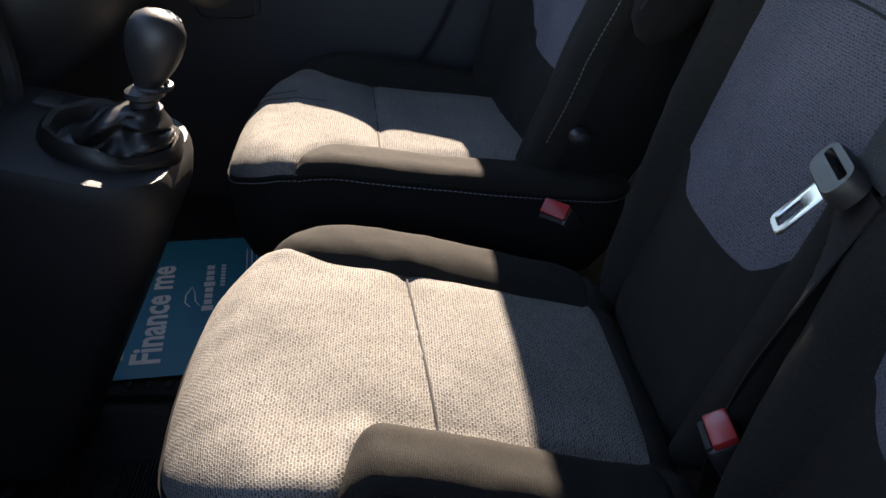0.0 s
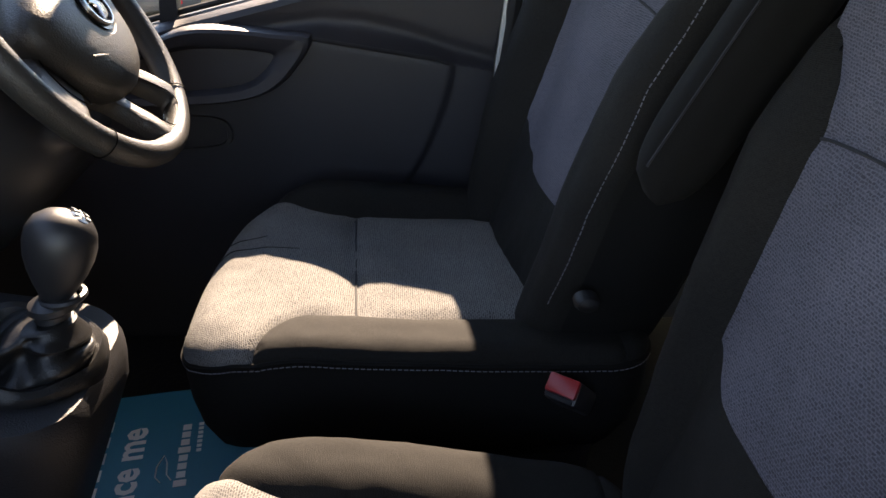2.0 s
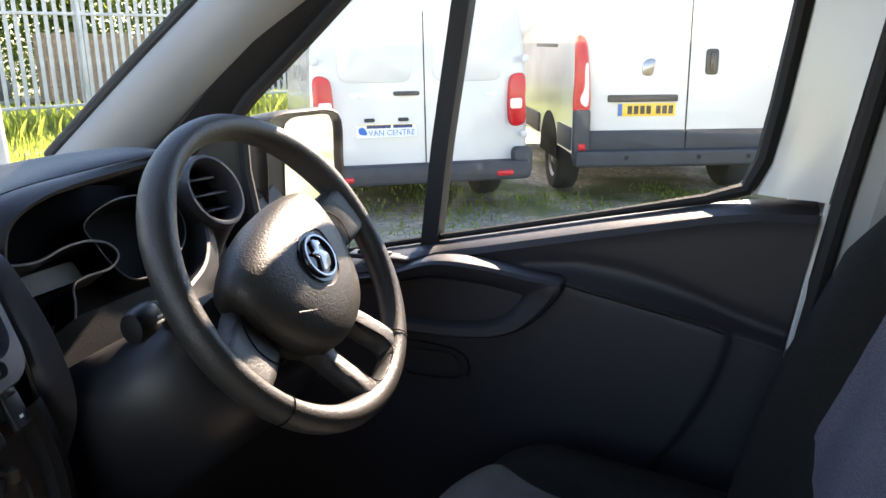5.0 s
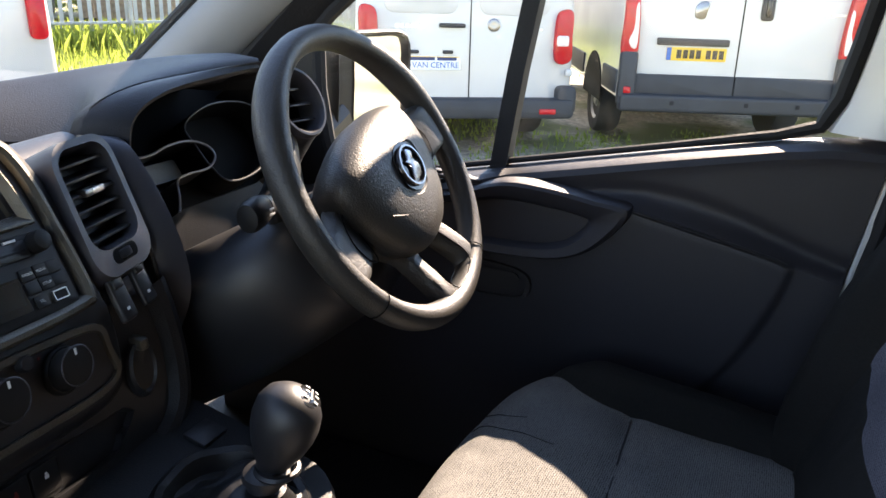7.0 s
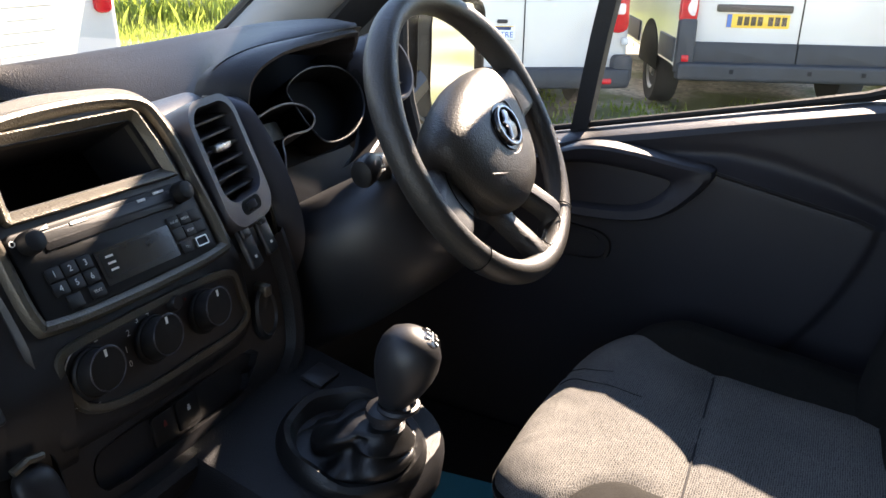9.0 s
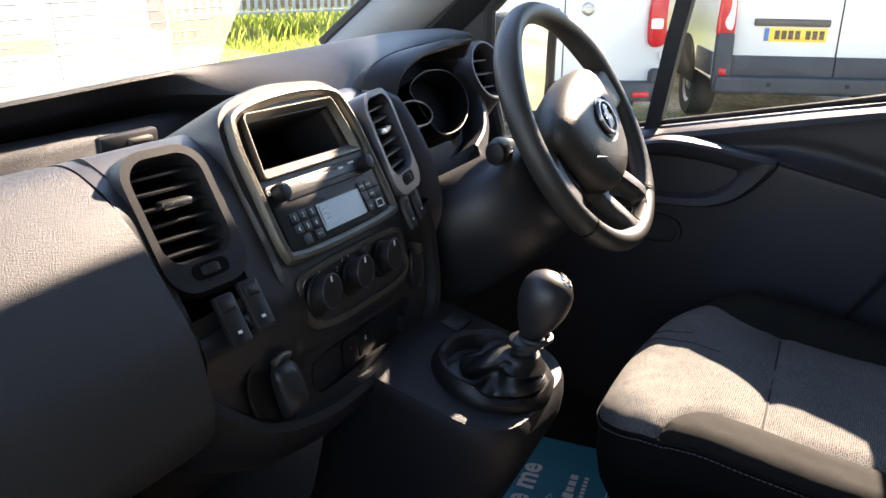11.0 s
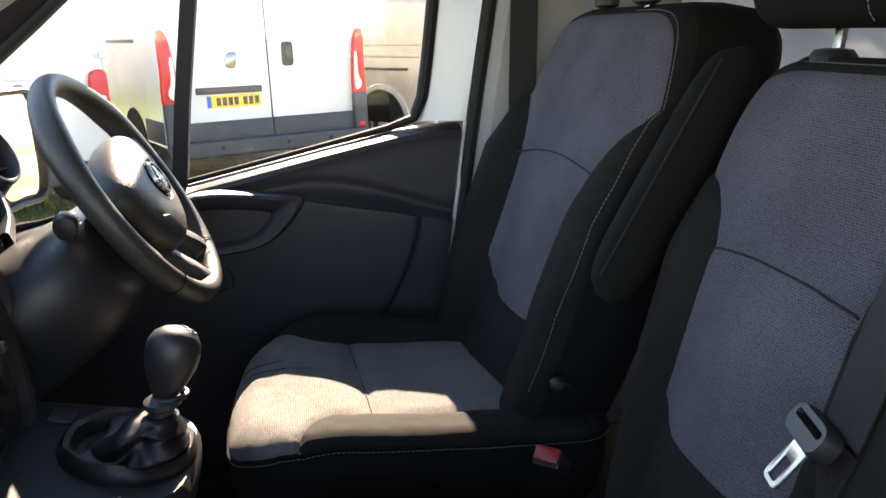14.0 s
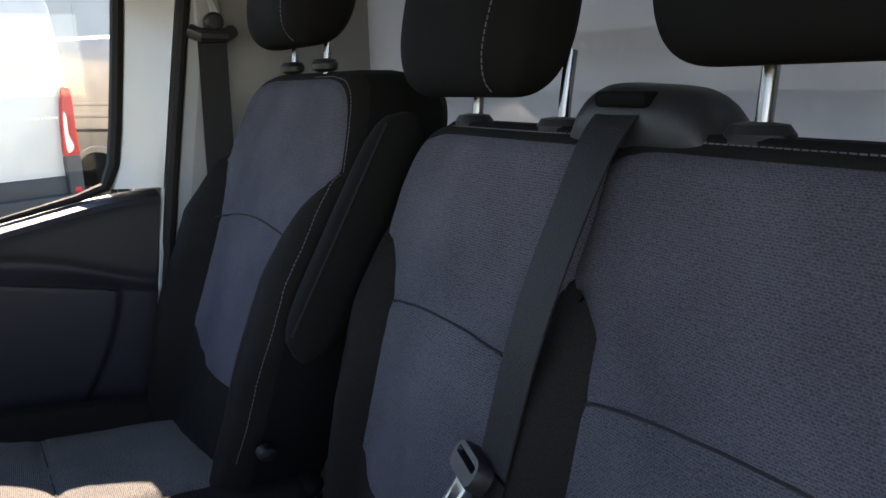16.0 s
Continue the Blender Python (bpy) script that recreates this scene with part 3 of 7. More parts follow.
def cushion(parent, y0, y1, x0, x1, prof, wi, near, far, crease_at, crease_slope, x_rear, tilt=0.0, lines=(), r_front=0.05, pucker=0.0):
    """A seat cushion between y0 and y1 from its front x0 to its rear x1. near and far: (start of the side roll, its run, its height)."""
    yc, half = (y0 + y1) / 2, (y1 - y0) / 2
    xs, zs = [p[0] for p in prof], [p[1] for p in prof]

    def seam(x, side):
        xf, run, _ = side
        s = min(1, max(0, (x - xf) / run))
        return wi + (half + 0.03 - wi) * (1 - math.sqrt(1 - (1 - s) ** 2))

    def top(x, y):
        dy = y - yc
        side = near if dy < 0 else far
        w = seam(x, side)
        z = float(np.interp(x, xs, zs)) - tilt * dy
        t = (abs(dy) - wi) / (half - wi)
        z += side[2] * ease(0, 1, (t + 0.12) / 0.55) * ease(0, 1, (x - side[0]) / (side[1] * 0.9)) * ease(1, 0.55, (x - 0.08) / 0.2)
        xc = crease_at + crease_slope * dy
        inside = ease(1, 0, (abs(dy) - wi + 0.012) / 0.024)
        z -= inside * (0.005 * math.exp(-((x - xc) / 0.009) ** 2) + 0.005 * math.exp(-((x - xc) / 0.030) ** 2))
        z += 0.004 * inside * (1 - (dy / wi) ** 2)
        d = w - abs(dy)
        z -= 0.004 * math.exp(-(d / 0.010) ** 2)
        if pucker:
            z -= pucker * ease(0, 1, (x + 0.02) / 0.05) * math.exp(-((dy + wi - 0.008) / 0.022) ** 2)
        z += 0.0016 * noise.noise((x * 16, y * 16, 1.7)) + 0.0010 * noise.noise((x * 45, y * 45, 4.1))
        return z

    loop = []
    for cx, cy, r, a0 in ((x0 + 0.085, y0 + 0.085, 0.085, 180), (x1 - 0.05, y0 + 0.05, 0.05, 270), (x1 - 0.05, y1 - 0.05, 0.05, 0), (x0 + 0.10, y1 - 0.10, 0.10, 90)):
        for i in range(9):
            a = radians(a0 + 90 * i / 8)
            loop.append((cx + r * math.cos(a), cy + r * math.sin(a)))
    loop = even(loop, 300)
    loop = [Vector((p.x - 0.020 * (1 - ((p.y - yc) / half) ** 2) * ease(1, 0, (p.x - x0) / 0.15), p.y)) for p in loop]
    c = Vector((0.06, yc))
    rings, plan, uvs = [], [], []
    for k in LEVELS:
        rr, pp, uu = [], [], []
        for p in loop:
            q = c + (p - c) * k
            front = ease(1, 0, (p.x - x0) / 0.10)
            re, drop = 0.026 + (r_front - 0.026) * front, 0.018 + 0.014 * front
            e = max(0.0, 1 - (1 - k) * (p - c).length / re)
            d = drop * (1 - math.sqrt(max(0, 1 - e * e)))
            rr.append((q.x, q.y, top(q.x, q.y) - d))
            pp.append(q)
            out = (p - c).normalized() * d
            uu.append((q.y + out.y, q.x + out.x))
        rings.append(rr)
        plan.append(pp)
        uvs.append(uu)

    line = [(crease_at + crease_slope * a * wi, yc + a * wi) for a in np.linspace(-0.97, 0.97, 36)]
    part("cushion_seam", tube([(x, y, top(x, y) + 0.0008) for x, y in line], 0.0013, 6), M_SEAM, parent, "dark sewn seam")

    def tag(x, y, i):
        dy = y - yc
        if x > x_rear:
            return "rear"
        if dy < 0:
            return "near" if -dy > seam(x, near) else "insert"
        return "far" if dy > seam(x, far) else "insert"

    def snap(q, p):
        dy = q.y - yc
        side = near if dy < 0 else far
        if q.x < side[0] + side[1] * 0.25 or abs(q.x - x_rear) < 0.006:
            return None
        y = yc + math.copysign(seam(q.x, side), dy)
        return Vector((p.x, y, p.z - top(q.x, q.y) + top(q.x, y)))

    P = patches(parent, rings, plan, uvs, tag, CLOTH, Vector((0, 0, -0.0016)), snap)
    rim = P[-1]
    piping(parent, [p + Vector((0, 0, -0.001)) for p in rim[::2]], r=0.0030, closed=True)
    out = lambda p: (Vector((p.x, p.y, 0)) - Vector((c.x, c.y, 0))).normalized()
    stitches(parent, [p + out(p) * 0.0022 + Vector((0, 0, -0.0055)) for p in rim[::2]])
    for xa, xb, ya, yb in lines:
        pts = [(xa + (xb - xa) * f, ya + (yb - ya) * f, top(xa + (xb - xa) * f, ya + (yb - ya) * f) + 0.0002 - 0.014 * max(0, 1 - f * 5) ** 2) for f in np.linspace(0, 1, 30)]
        piping(parent, pts, "stitched_seam", 0.0006, M_SEAM)
    # valance under the piping, then the pedestal
    low = [[(c.x + (p.x - c.x) * k, c.y + (p.y - c.y) * k, p.z - 0.003 - d) for p in rim] for k, d in ((0.996, 0.0), (1.0, 0.02), (0.995, 0.05), (0.97, 0.085), (0.92, 0.115), (0.86, 0.125))]
    part("valance", loft(low, True, False), M_BLACK_CLOTH, parent, "black cloth valance below the piping")
    zb = min(p.z for p in rim) - 0.11
    ped = [[(c.x + 0.02 + (p.x - c.x) * k, c.y + (p.y - c.y) * k, z) for p in rim[::4]] for k, z in ((0.80, zb), (0.78, zb - 0.08), (0.80, FZ + 0.03), (0.84, FZ + 0.005), (0.84, FZ))]
    part("pedestal", loft(ped), M_DASH_S, parent, "black plastic seat pedestal")
    return top


def backrest(parent, yc, face, outline, zc, wi_keys, z_seam, bol, foot, thick, material, yaw=0.0, rim=0.008, r_edge=0.035, seam_sag=0.008, near_outline=None):
    """A seat back. face(z): x of its middle; outline: (z, half width) from the bottom to the top; wi_keys: half width of the grey panel over z; bol: keys of the side rolls' height, near and far; foot: lower edge of the panel and its slope."""
    zk, wk = [a[0] for a in wi_keys], [a[1] for a in wi_keys]
    near_outline = near_outline or outline
    half_of = lambda z, s=1: float(np.interp(z, [a[0] for a in (outline if s > 0 else near_outline)], [a[1] for a in (outline if s > 0 else near_outline)]))

    def wi(z):
        return float(np.interp(z, zk, wk))

    def surf(y, z):
        dy = y - yc
        w, h = wi(z), half_of(z, dy)
        keys = bol[0] if dy < 0 else bol[1]
        b = float(np.interp(z, [a[0] for a in keys], [a[1] for a in keys]))
        t = (abs(dy) - w) / max(0.02, h - w)
        x = face(z) + yaw * dy - b * ease(0, 1, (t + 0.25) / 0.75)
        inside = ease(1, 0, (abs(dy) - w + 0.01) / 0.02)
        x -= 0.006 * inside * (1 - (dy / max(w, 0.05)) ** 2)
        zs = z_seam - seam_sag * (dy / 0.1) ** 2
        x += 0.0045 * inside * math.exp(-((z - zs) / 0.008) ** 2)
        x += 0.004 * math.exp(-((abs(dy) - w) / 0.009) ** 2) * (1 if w < h - 0.02 else 0)
        x += 0.0018 * noise.noise((y * 14, z * 14, 6.7)) + 0.0010 * noise.noise((y * 42, z * 42, 2.1))
        return x

    sides = [spline([(yc + s * w, z, 0) for z, w in o], 80) for s, o in ((1, outline), (-1, near_outline))]
    loop = even([tuple(p) for p in sides[0]] + [tuple(p) for p in sides[1]][::-1], 300)
    loop = [Vector((p[0], p[1])) for p in loop]
    c = Vector((yc, zc))
    rings, plan, uvs = [], [], []
    for k in LEVELS:
        rr, pp, uu = [], [], []
        for p in loop:
            q = c + (p - c) * k
            e = max(0.0, 1 - (1 - k) * (p - c).length / r_edge)
            d = r_edge * 0.95 * (1 - math.sqrt(max(0, 1 - e * e)))
            rr.append((surf(q.x, q.y) + d, q.x, q.y))
            pp.append(q)
            o = (p - c).normalized() * d
            uu.append((q.x + o.x, q.y + o.y))
        rings.append(rr)
        plan.append(pp)
        uvs.append(uu)
    names = {"insert": ("back_panel", material, "grey woven cloth panel"), "near": ("back_bolster", M_BLACK_CLOTH, "black cloth bolster"), "far": ("back_bolster", M_BLACK_CLOTH, "black cloth bolster"), "foot": ("back_foot", M_BLACK_CLOTH, "black cloth foot of the seat back"), "edge": ("back_edge", M_BLACK_CLOTH, "black cloth edge of the seat back")}

    def tag(y, z, i):
        dy = y - yc
        w = wi(z)
        zf = foot[0] + foot[1] * dy + 0.034 * max(0, abs(dy) - (w - 0.045)) ** 2 / 0.045 ** 2
        if abs(dy) > w:
            return "near" if dy < 0 else "far"
        if z < zf:
            return "foot"
        return "edge" if i > len(LEVELS) - 8 and w > half_of(z, dy) - 0.01 else "insert"

    def snap(q, p):
        dy = q.x - yc
        y = yc + math.copysign(wi(q.y), dy)
        if wi(q.y) > half_of(q.y, dy) - 0.014 or q.y < foot[0] + foot[1] * dy + 0.040:
            return None
        return Vector((p.x - surf(q.x, q.y) + surf(y, q.y), y, p.z))

    P = patches(parent, rings, plan, uvs, tag, names, Vector((0.0015, 0, 0)), snap)
    rimp = P[-1]
    side = [[(p.x + d, c.x + (p.y - c.x) * k, c.y + (p.z - c.y) * k) for p in rimp] for d, k in ((-0.002, 0.999), (0.02, 1.003), (thick * 0.6, 1.0), (thick, 0.975), (thick + 0.02, 0.90), (thick + 0.03, 0.5))]
    part("back_shell", loft(side), M_BLACK_CLOTH, parent, "black cloth sides and rear of the seat back")
    seam = []
    w = wi(z_seam) - 0.002
    for a in np.linspace(-1, 1, 40):
        z = z_seam - seam_sag * (a * w / 0.1) ** 2
        seam.append((surf(yc + a * w, z) - 0.0024, yc + a * w, z))
    part("back_seam", tube(seam, 0.0014, 6), M_SEAM, parent, "dark sewn seam")
    return P, surf


def headrest(parent_label, yc, x, z, half, h=0.16, d=0.10, posts=0.06, lean=0.18, group="headrests", shift=0.0, pad=0.0, rise=0.0):
    t = thing("headrest", parent_label, "headrest", group, at=(x, yc, z))
    rings = []
    for k in range(33):
        a = -math.cos(math.pi * k / 32)
        f = (1 - abs(a) ** 2.6) ** (1 / 2.6)
        w, dd = half * (0.60 + 0.40 * f), d / 2 * max(0.05, f)
        zz = h * 0.5 * a + 0.03 + h * 0.5 + rise
        rings.append([(shift + lean * (zz - 0.03) + u * dd, pad + v * w, zz) for u, v in [(p[0], p[1]) for p in rrect(2, 2, 0.62, 8)]])
    part("cushion", loft(rings), M_BLACK_CLOTH, t, "black cloth pad with a stitched seam")
    for s in (-1, 1):
        y = s * posts
        part("post", tube([(0, y, -0.03), (0.006, y, 0.03), (0.012, y, 0.07 + rise)], 0.0058, 14), M_CHROME, t, "polished steel post")
        part("guide", lathe([(0.012, -0.004), (0.0215, 0.0), (0.0225, 0.007), (0.018, 0.013), (0.008, 0.0145)], lambda a, b, c, y=y: Vector((a * 0.8, y + b * 1.15, c - 0.002)), 22), M_DASH_S, t, "black plastic post guide")
    sy = pad - half * 0.80
    pts = []
    for k in range(25):
        a = -0.93 + 1.86 * k / 24
        f = (1 - abs(a) ** 2.6) ** (1 / 2.6)
        zz = h * 0.5 * a + 0.03 + h * 0.5 + rise
        pts.append((shift + lean * (zz - 0.03) - d / 2 * f - 0.001, sy - 0.02 * a, zz))
    stitches(t, pts)
    return t


# driver's seat
DY = 1.075
drv = thing("driver_seat", "grey and black cloth driver's seat with sunlit patches", "seat", "front seats", at=(0, 0, 0))
cushion(drv, 0.825, 1.302, -0.138, 0.345, [(-0.17, 1.135), (-0.145, 1.150), (-0.12, 1.160), (-0.08, 1.166), (0.0, 1.158), (0.10, 1.148), (0.30, 1.140)],
        0.154, (-0.062, 0.062, 0.007), (-0.125, 0.12, 0.032), 0.030, -0.05, 0.310, tilt=0.088, lines=((-0.146, -0.085, 1.108, 1.113), (-0.146, -0.040, 1.078, 1.070)))
face_d = lambda z: 0.265 + 0.37 * (z - 1.26)
P_D, surf_d = backrest(drv, DY, face_d, [(1.105, 0.180), (1.14, 0.206), (1.20, 0.220), (1.30, 0.229), (1.42, 0.231), (1.50, 0.229), (1.56, 0.222), (1.61, 0.207), (1.648, 0.190), (1.668, 0.165), (1.676, 0.12)], 1.40,
                       [(1.10, 0.118), (1.36, 0.124), (1.44, 0.132), (1.475, 0.145), (1.505, 0.170), (1.53, 0.198), (1.555, 0.225), (1.575, 0.250), (1.70, 0.26)], 1.470,
                       (((1.10, 0.018), (1.20, 0.030), (1.30, 0.040), (1.42, 0.042), (1.50, 0.026), (1.58, 0.0)), ((1.10, 0.020), (1.20, 0.038), (1.30, 0.052), (1.46, 0.052), (1.53, 0.026), (1.58, 0.0))),
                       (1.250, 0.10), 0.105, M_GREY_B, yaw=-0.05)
i_ = len(LEVELS) - 6
stitches(drv, [p + Vector((-0.0012, -0.0008, 0)) for p in P_D[i_] if p.y < DY - 0.05 and p.z > 1.20])
part("recline_knob", lathe([(0.008, 0), (0.012, 0.003), (0.0125, 0.010), (0.010, 0.015), (0.002, 0.017)], lambda a, b, c: Vector((0.263 + a, 0.836 - c * 1.3, 1.223 + b * 0.75)), 20), M_KEY, drv, "black recline knob")
headrest("black cloth headrest on the driver's seat", DY + 0.012, 0.440, 1.682, 0.128, posts=0.070, shift=-0.02, d=0.115)

# folded armrest on the driver's seat
rings = []
for k in range(25):
    f = k / 24
    cc = Vector((0.300, 0.790, 1.345)).lerp(Vector((0.452, 0.788, 1.622)), f)
    e = math.sqrt(max(0.02, 1 - abs(2 * f - 1) ** 6))
    rings.append([cc + Vector((0.87 * u * 0.034 * e, v * 0.026 * (0.6 + 0.4 * e), -0.48 * u * 0.034 * e)) for u, v in rrect(2, 2, 0.8, 7)])
part("armrest", loft(rings), M_BLACK_CLOTH, drv, "folded black cloth armrest")
part("armrest_seam", tube([Vector((0.300 - 0.026 + 0.152 * f, 0.7675, 1.345 + 0.014 + 0.277 * f)) for f in np.linspace(0.08, 0.92, 14)], 0.0012, 6), M_SEAM, drv)

# double passenger bench
bench = thing("bench_seat", "grey and black cloth double passenger bench, partly sunlit", "seat", "front seats")
for ya, yb in ((0.375, 0.735), (0.012, 0.371)):
    cushion(bench, ya, yb, -0.112, 0.285, [(-0.13, 1.118), (-0.11, 1.132), (-0.085, 1.146), (-0.05, 1.157), (0.03, 1.152), (0.087, 1.143), (0.18, 1.121), (0.29, 1.100)],
            0.107, (0.012, 0.034, 0.022), (-0.095, 0.12, 0.010), 0.076, -0.10, 0.258, r_front=0.06, pucker=0.002)
xm = lambda z: 0.296 + 0.27 * (z - 1.15) + 0.40 * max(0, z - 1.40) ** 2
BENCH_TOP = [(1.085, 0.12), (1.12, 0.140), (1.20, 0.151), (1.30, 0.158), (1.38, 0.165), (1.46, 0.169), (1.51, 0.167), (1.55, 0.162), (1.585, 0.152), (1.606, 0.138), (1.614, 0.115)]
ROLL = (((1.10, 0.008), (1.24, 0.014), (1.42, 0.014), (1.50, 0.002), (1.56, 0.0)), ((1.10, 0.012), (1.22, 0.022), (1.32, 0.028), (1.42, 0.026), (1.50, 0.004), (1.56, 0.0)))
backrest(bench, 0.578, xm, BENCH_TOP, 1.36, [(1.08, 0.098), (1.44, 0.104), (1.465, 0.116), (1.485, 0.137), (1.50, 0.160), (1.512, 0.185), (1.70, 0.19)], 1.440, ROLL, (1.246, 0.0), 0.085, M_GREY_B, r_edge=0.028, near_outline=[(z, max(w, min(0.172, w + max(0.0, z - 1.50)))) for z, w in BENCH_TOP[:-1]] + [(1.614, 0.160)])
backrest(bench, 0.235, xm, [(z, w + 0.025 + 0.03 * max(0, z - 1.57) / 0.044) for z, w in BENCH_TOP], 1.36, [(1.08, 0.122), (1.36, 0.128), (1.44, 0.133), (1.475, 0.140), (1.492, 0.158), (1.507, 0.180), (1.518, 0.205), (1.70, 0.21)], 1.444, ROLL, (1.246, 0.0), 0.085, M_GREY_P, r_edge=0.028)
for yc, w in ((0.578, 0.128), (0.235, 0.150)):
    line = [Vector((xm(1.60) + 0.020 + 0.004 * a * a, yc + w * a, 1.6135 - 0.016 * max(0, abs(a) - 0.75) ** 2 * 10)) for a in np.linspace(-1.12, 1, 31)]
    piping(bench, line, "top_piping", 0.0042)
    stitches(bench, [p + Vector((-0.006, 0, -0.0015)) for p in line])
headrest("black cloth headrest on the middle passenger seat", 0.590, xm(1.61) + 0.028, 1.612, 0.114, posts=0.072, shift=-0.028, pad=0.030)
headrest("black cloth headrest on the outer passenger seat", 0.245, xm(1.61) + 0.028, 1.614, 0.126, posts=0.064, shift=-0.028, rise=0.018)


# ---- outside: parked vans, fence, planting ----
def wheel(parent, at, r=0.33, w=0.2, facing=1, n=32):
    """A road wheel whose axle runs along the parent's x axis."""
    pl = lambda a, b, c: Vector(at) + Vector((facing * c, a, b))
    t = part("wheel", lathe([(r * 0.62, -w / 2), (r * 0.94, -w / 2), (r, -w / 2 + 0.03), (r, w / 2 - 0.03), (r * 0.94, w / 2), (r * 0.66, w / 2 - 0.005), (r * 0.62, w / 2 - 0.03)], pl, n), M_TYRE, parent, "black rubber tyre")
    part("rim", lathe([(r * 0.62, w / 2 - 0.06), (r * 0.63, w / 2 - 0.012), (r * 0.57, w / 2 - 0.02), (r * 0.50, w / 2 - 0.045), (r * 0.28, w / 2 - 0.03), (r * 0.2, w / 2 - 0.01), (0.01, w / 2 - 0.008)], pl, n), M_RIM, t, "grey steel rim")
    return t


def van_body(w, length, h, lean, sill, r, n=10):
    """Rings of a van shell from its rear (y = 0) forwards; x across, z up."""
    rings = []
    for y, kz, kw in ((0.0, 1, 1), (0.012, 1, 1), (0.03, 1, 1), (0.25, 1.0, 1.0), (length * 0.62, 1.0, 1.0), (length * 0.70, 0.985, 0.985), (length * 0.78, 0.86, 0.96), (length * 0.86, 0.62, 0.95), (length * 0.97, 0.52, 0.88), (length, 0.42, 0.78)):
        e = 0.05 if y == 0 else 0.018 if y == 0.012 else 0.0
        rings.append((y, kz, kw, e))
    out = []
    for y, kz, kw, e in rings:
        hz = sill + (h - sill) * kz
        half = w / 2 * kw - e
        pts = []
        prof = [(0.0, sill), (0.90, sill), (1.0, sill + 0.08), (1.0, sill + (hz - sill) * 0.45), (0.985, sill + (hz - sill) * 0.66), (0.93, sill + (hz - sill) * 0.90), (0.87, hz - 0.05), (0.78, hz - 0.005 - e), (0.4, hz + 0.01 - e), (0.0, hz + 0.015 - e)]
        right = [(half * a, b) for a, b in prof]
        loop = right + [(-a, b) for a, b in right[-2:0:-1]]
        for a, b in loop:
            lean_y = lean * (b - sill) if y < 0.1 else 0
            pts.append((a, y + lean_y, b))
        out.append(pts)
    return out


def rear_place(lean, sill):
    """A map on the rear of a van: u across to the right as seen from behind, v height, w out of the face."""
    return lambda u, v, w=0.0: Vector((u, lean * (v - sill) - w, v))


def parked_van(name, label, m, w, length, h, lean, sill, paint, group="parked vans"):
    t = thing(name, label, "van", group, m=m)
    part("body", loft(van_body(w, length, h, lean, sill, 0.1)), paint, t, "white painted body" if paint is M_WHITE else "bronze painted body")
    return t, rear_place(lean, sill)


def at_rear(x, y, deg, z=GZ):
    """Pose of a van whose rear middle stands at x, y and whose rear's rightward line runs at deg."""
    return Matrix.Translation((x, y, z)) @ Matrix.Rotation(radians(deg), 4, 'Z')


# the tall panel van
box_van, P = parked_van("tall_panel_van", "white tall panel van with grey lower trim parked on gravel", at_rear(-0.31, 7.52, 25), 2.02, 5.2, 2.42, 0.03, 0.42, M_WHITE)
W = 2.02
part("door_gap", bars([(0.0, 1.35, 0.012, 1.9)], P, 0.004), M_RUBBER, box_van, "dark joint between the doors")
for s in (-1, 1):
    part("door_panel", plate([(s * (0.44) + u, 1.92 + v) for u, v in rrect(0.70, 0.62, 0.06)], 0.006, P, 0.004), M_WHITE, box_van, "white pressed upper panel")
    part("lower_trim", plate([(s * 0.435 + u, 0.60 + v) for u, v in rrect(0.86, 0.20, 0.015)], 0.018, P, 0.006), M_BUMPER, box_van, "dark grey lower door trim")
    corner = plate([(s * 0.94 + u, 0.66 + v) for u, v in rrect(0.15, 0.46, 0.03)], 0.06, P, 0.02)
    part("bumper_corner", corner, M_BUMPER, box_van, "dark grey bumper corner")
    part("reflector", plate([(s * 0.94 + u, 0.565 + v) for u, v in rrect(0.06, 0.055, 0.01)], 0.068, P, 0.003), M_LAMP, box_van, "red reflector")
    lamp = plate([(s * 0.935 + u, 1.16 + v) for u, v in smooth_loop([(s * a, b) for a, b in ((-0.055, -0.31), (0.075, -0.31), (0.075, 0.0), (0.072, 0.32), (0.0, 0.33), (-0.035, 0.2), (-0.06, -0.05))][::s], 28)], 0.05, P, 0.018)
    lo = part("tail_lamp", lamp, M_LAMP, box_van, "red tail lamp with a clear middle")
    part("clear_lens", plate([(s * 0.918 + u, 1.08 + v) for u, v in smooth_loop([(s * a, b) for a, b in ((-0.03, -0.14), (0.02, -0.16), (0.045, -0.1), (0.01, 0.0), (0.01, 0.17), (-0.02, 0.18))][::s], 20)], 0.054, P, 0.006), M_LAMPC, lo)
part("bumper", plate([(u, 0.46 + v) for u, v in rrect(2.0, 0.15, 0.03)], 0.10, P, 0.03), M_BUMPER, box_van, "dark grey rear bumper step")
for u in (-0.55, 0.1, 0.55):
    part("bumper_bolt", bars([(u, 0.47, 0.035, 0.035)], P, 0.104), M_RUBBER, box_van)
hb = part("plate_light_bar", plate([(-0.40 + u, 0.975 + v) for u, v in rrect(0.62, 0.06, 0.012)], 0.03, P, 0.008), M_DASH_S, box_van, "black number plate lamp bar")
pl = part("number_plate", plate([(-0.36 + u, 0.875 + v) for u, v in rrect(0.52, 0.111, 0.01)], 0.006, P, 0.001), M_YELLOW, box_van, "yellow number plate with dark bars")
part("plate_marks", bars([(-0.36 - 0.15 + 0.056 * k + (0.03 if k > 3 else 0), 0.875, 0.042, 0.072) for k in range(7)], P, 0.0075), M_GLOSS, pl)["kind"] = "stuff"
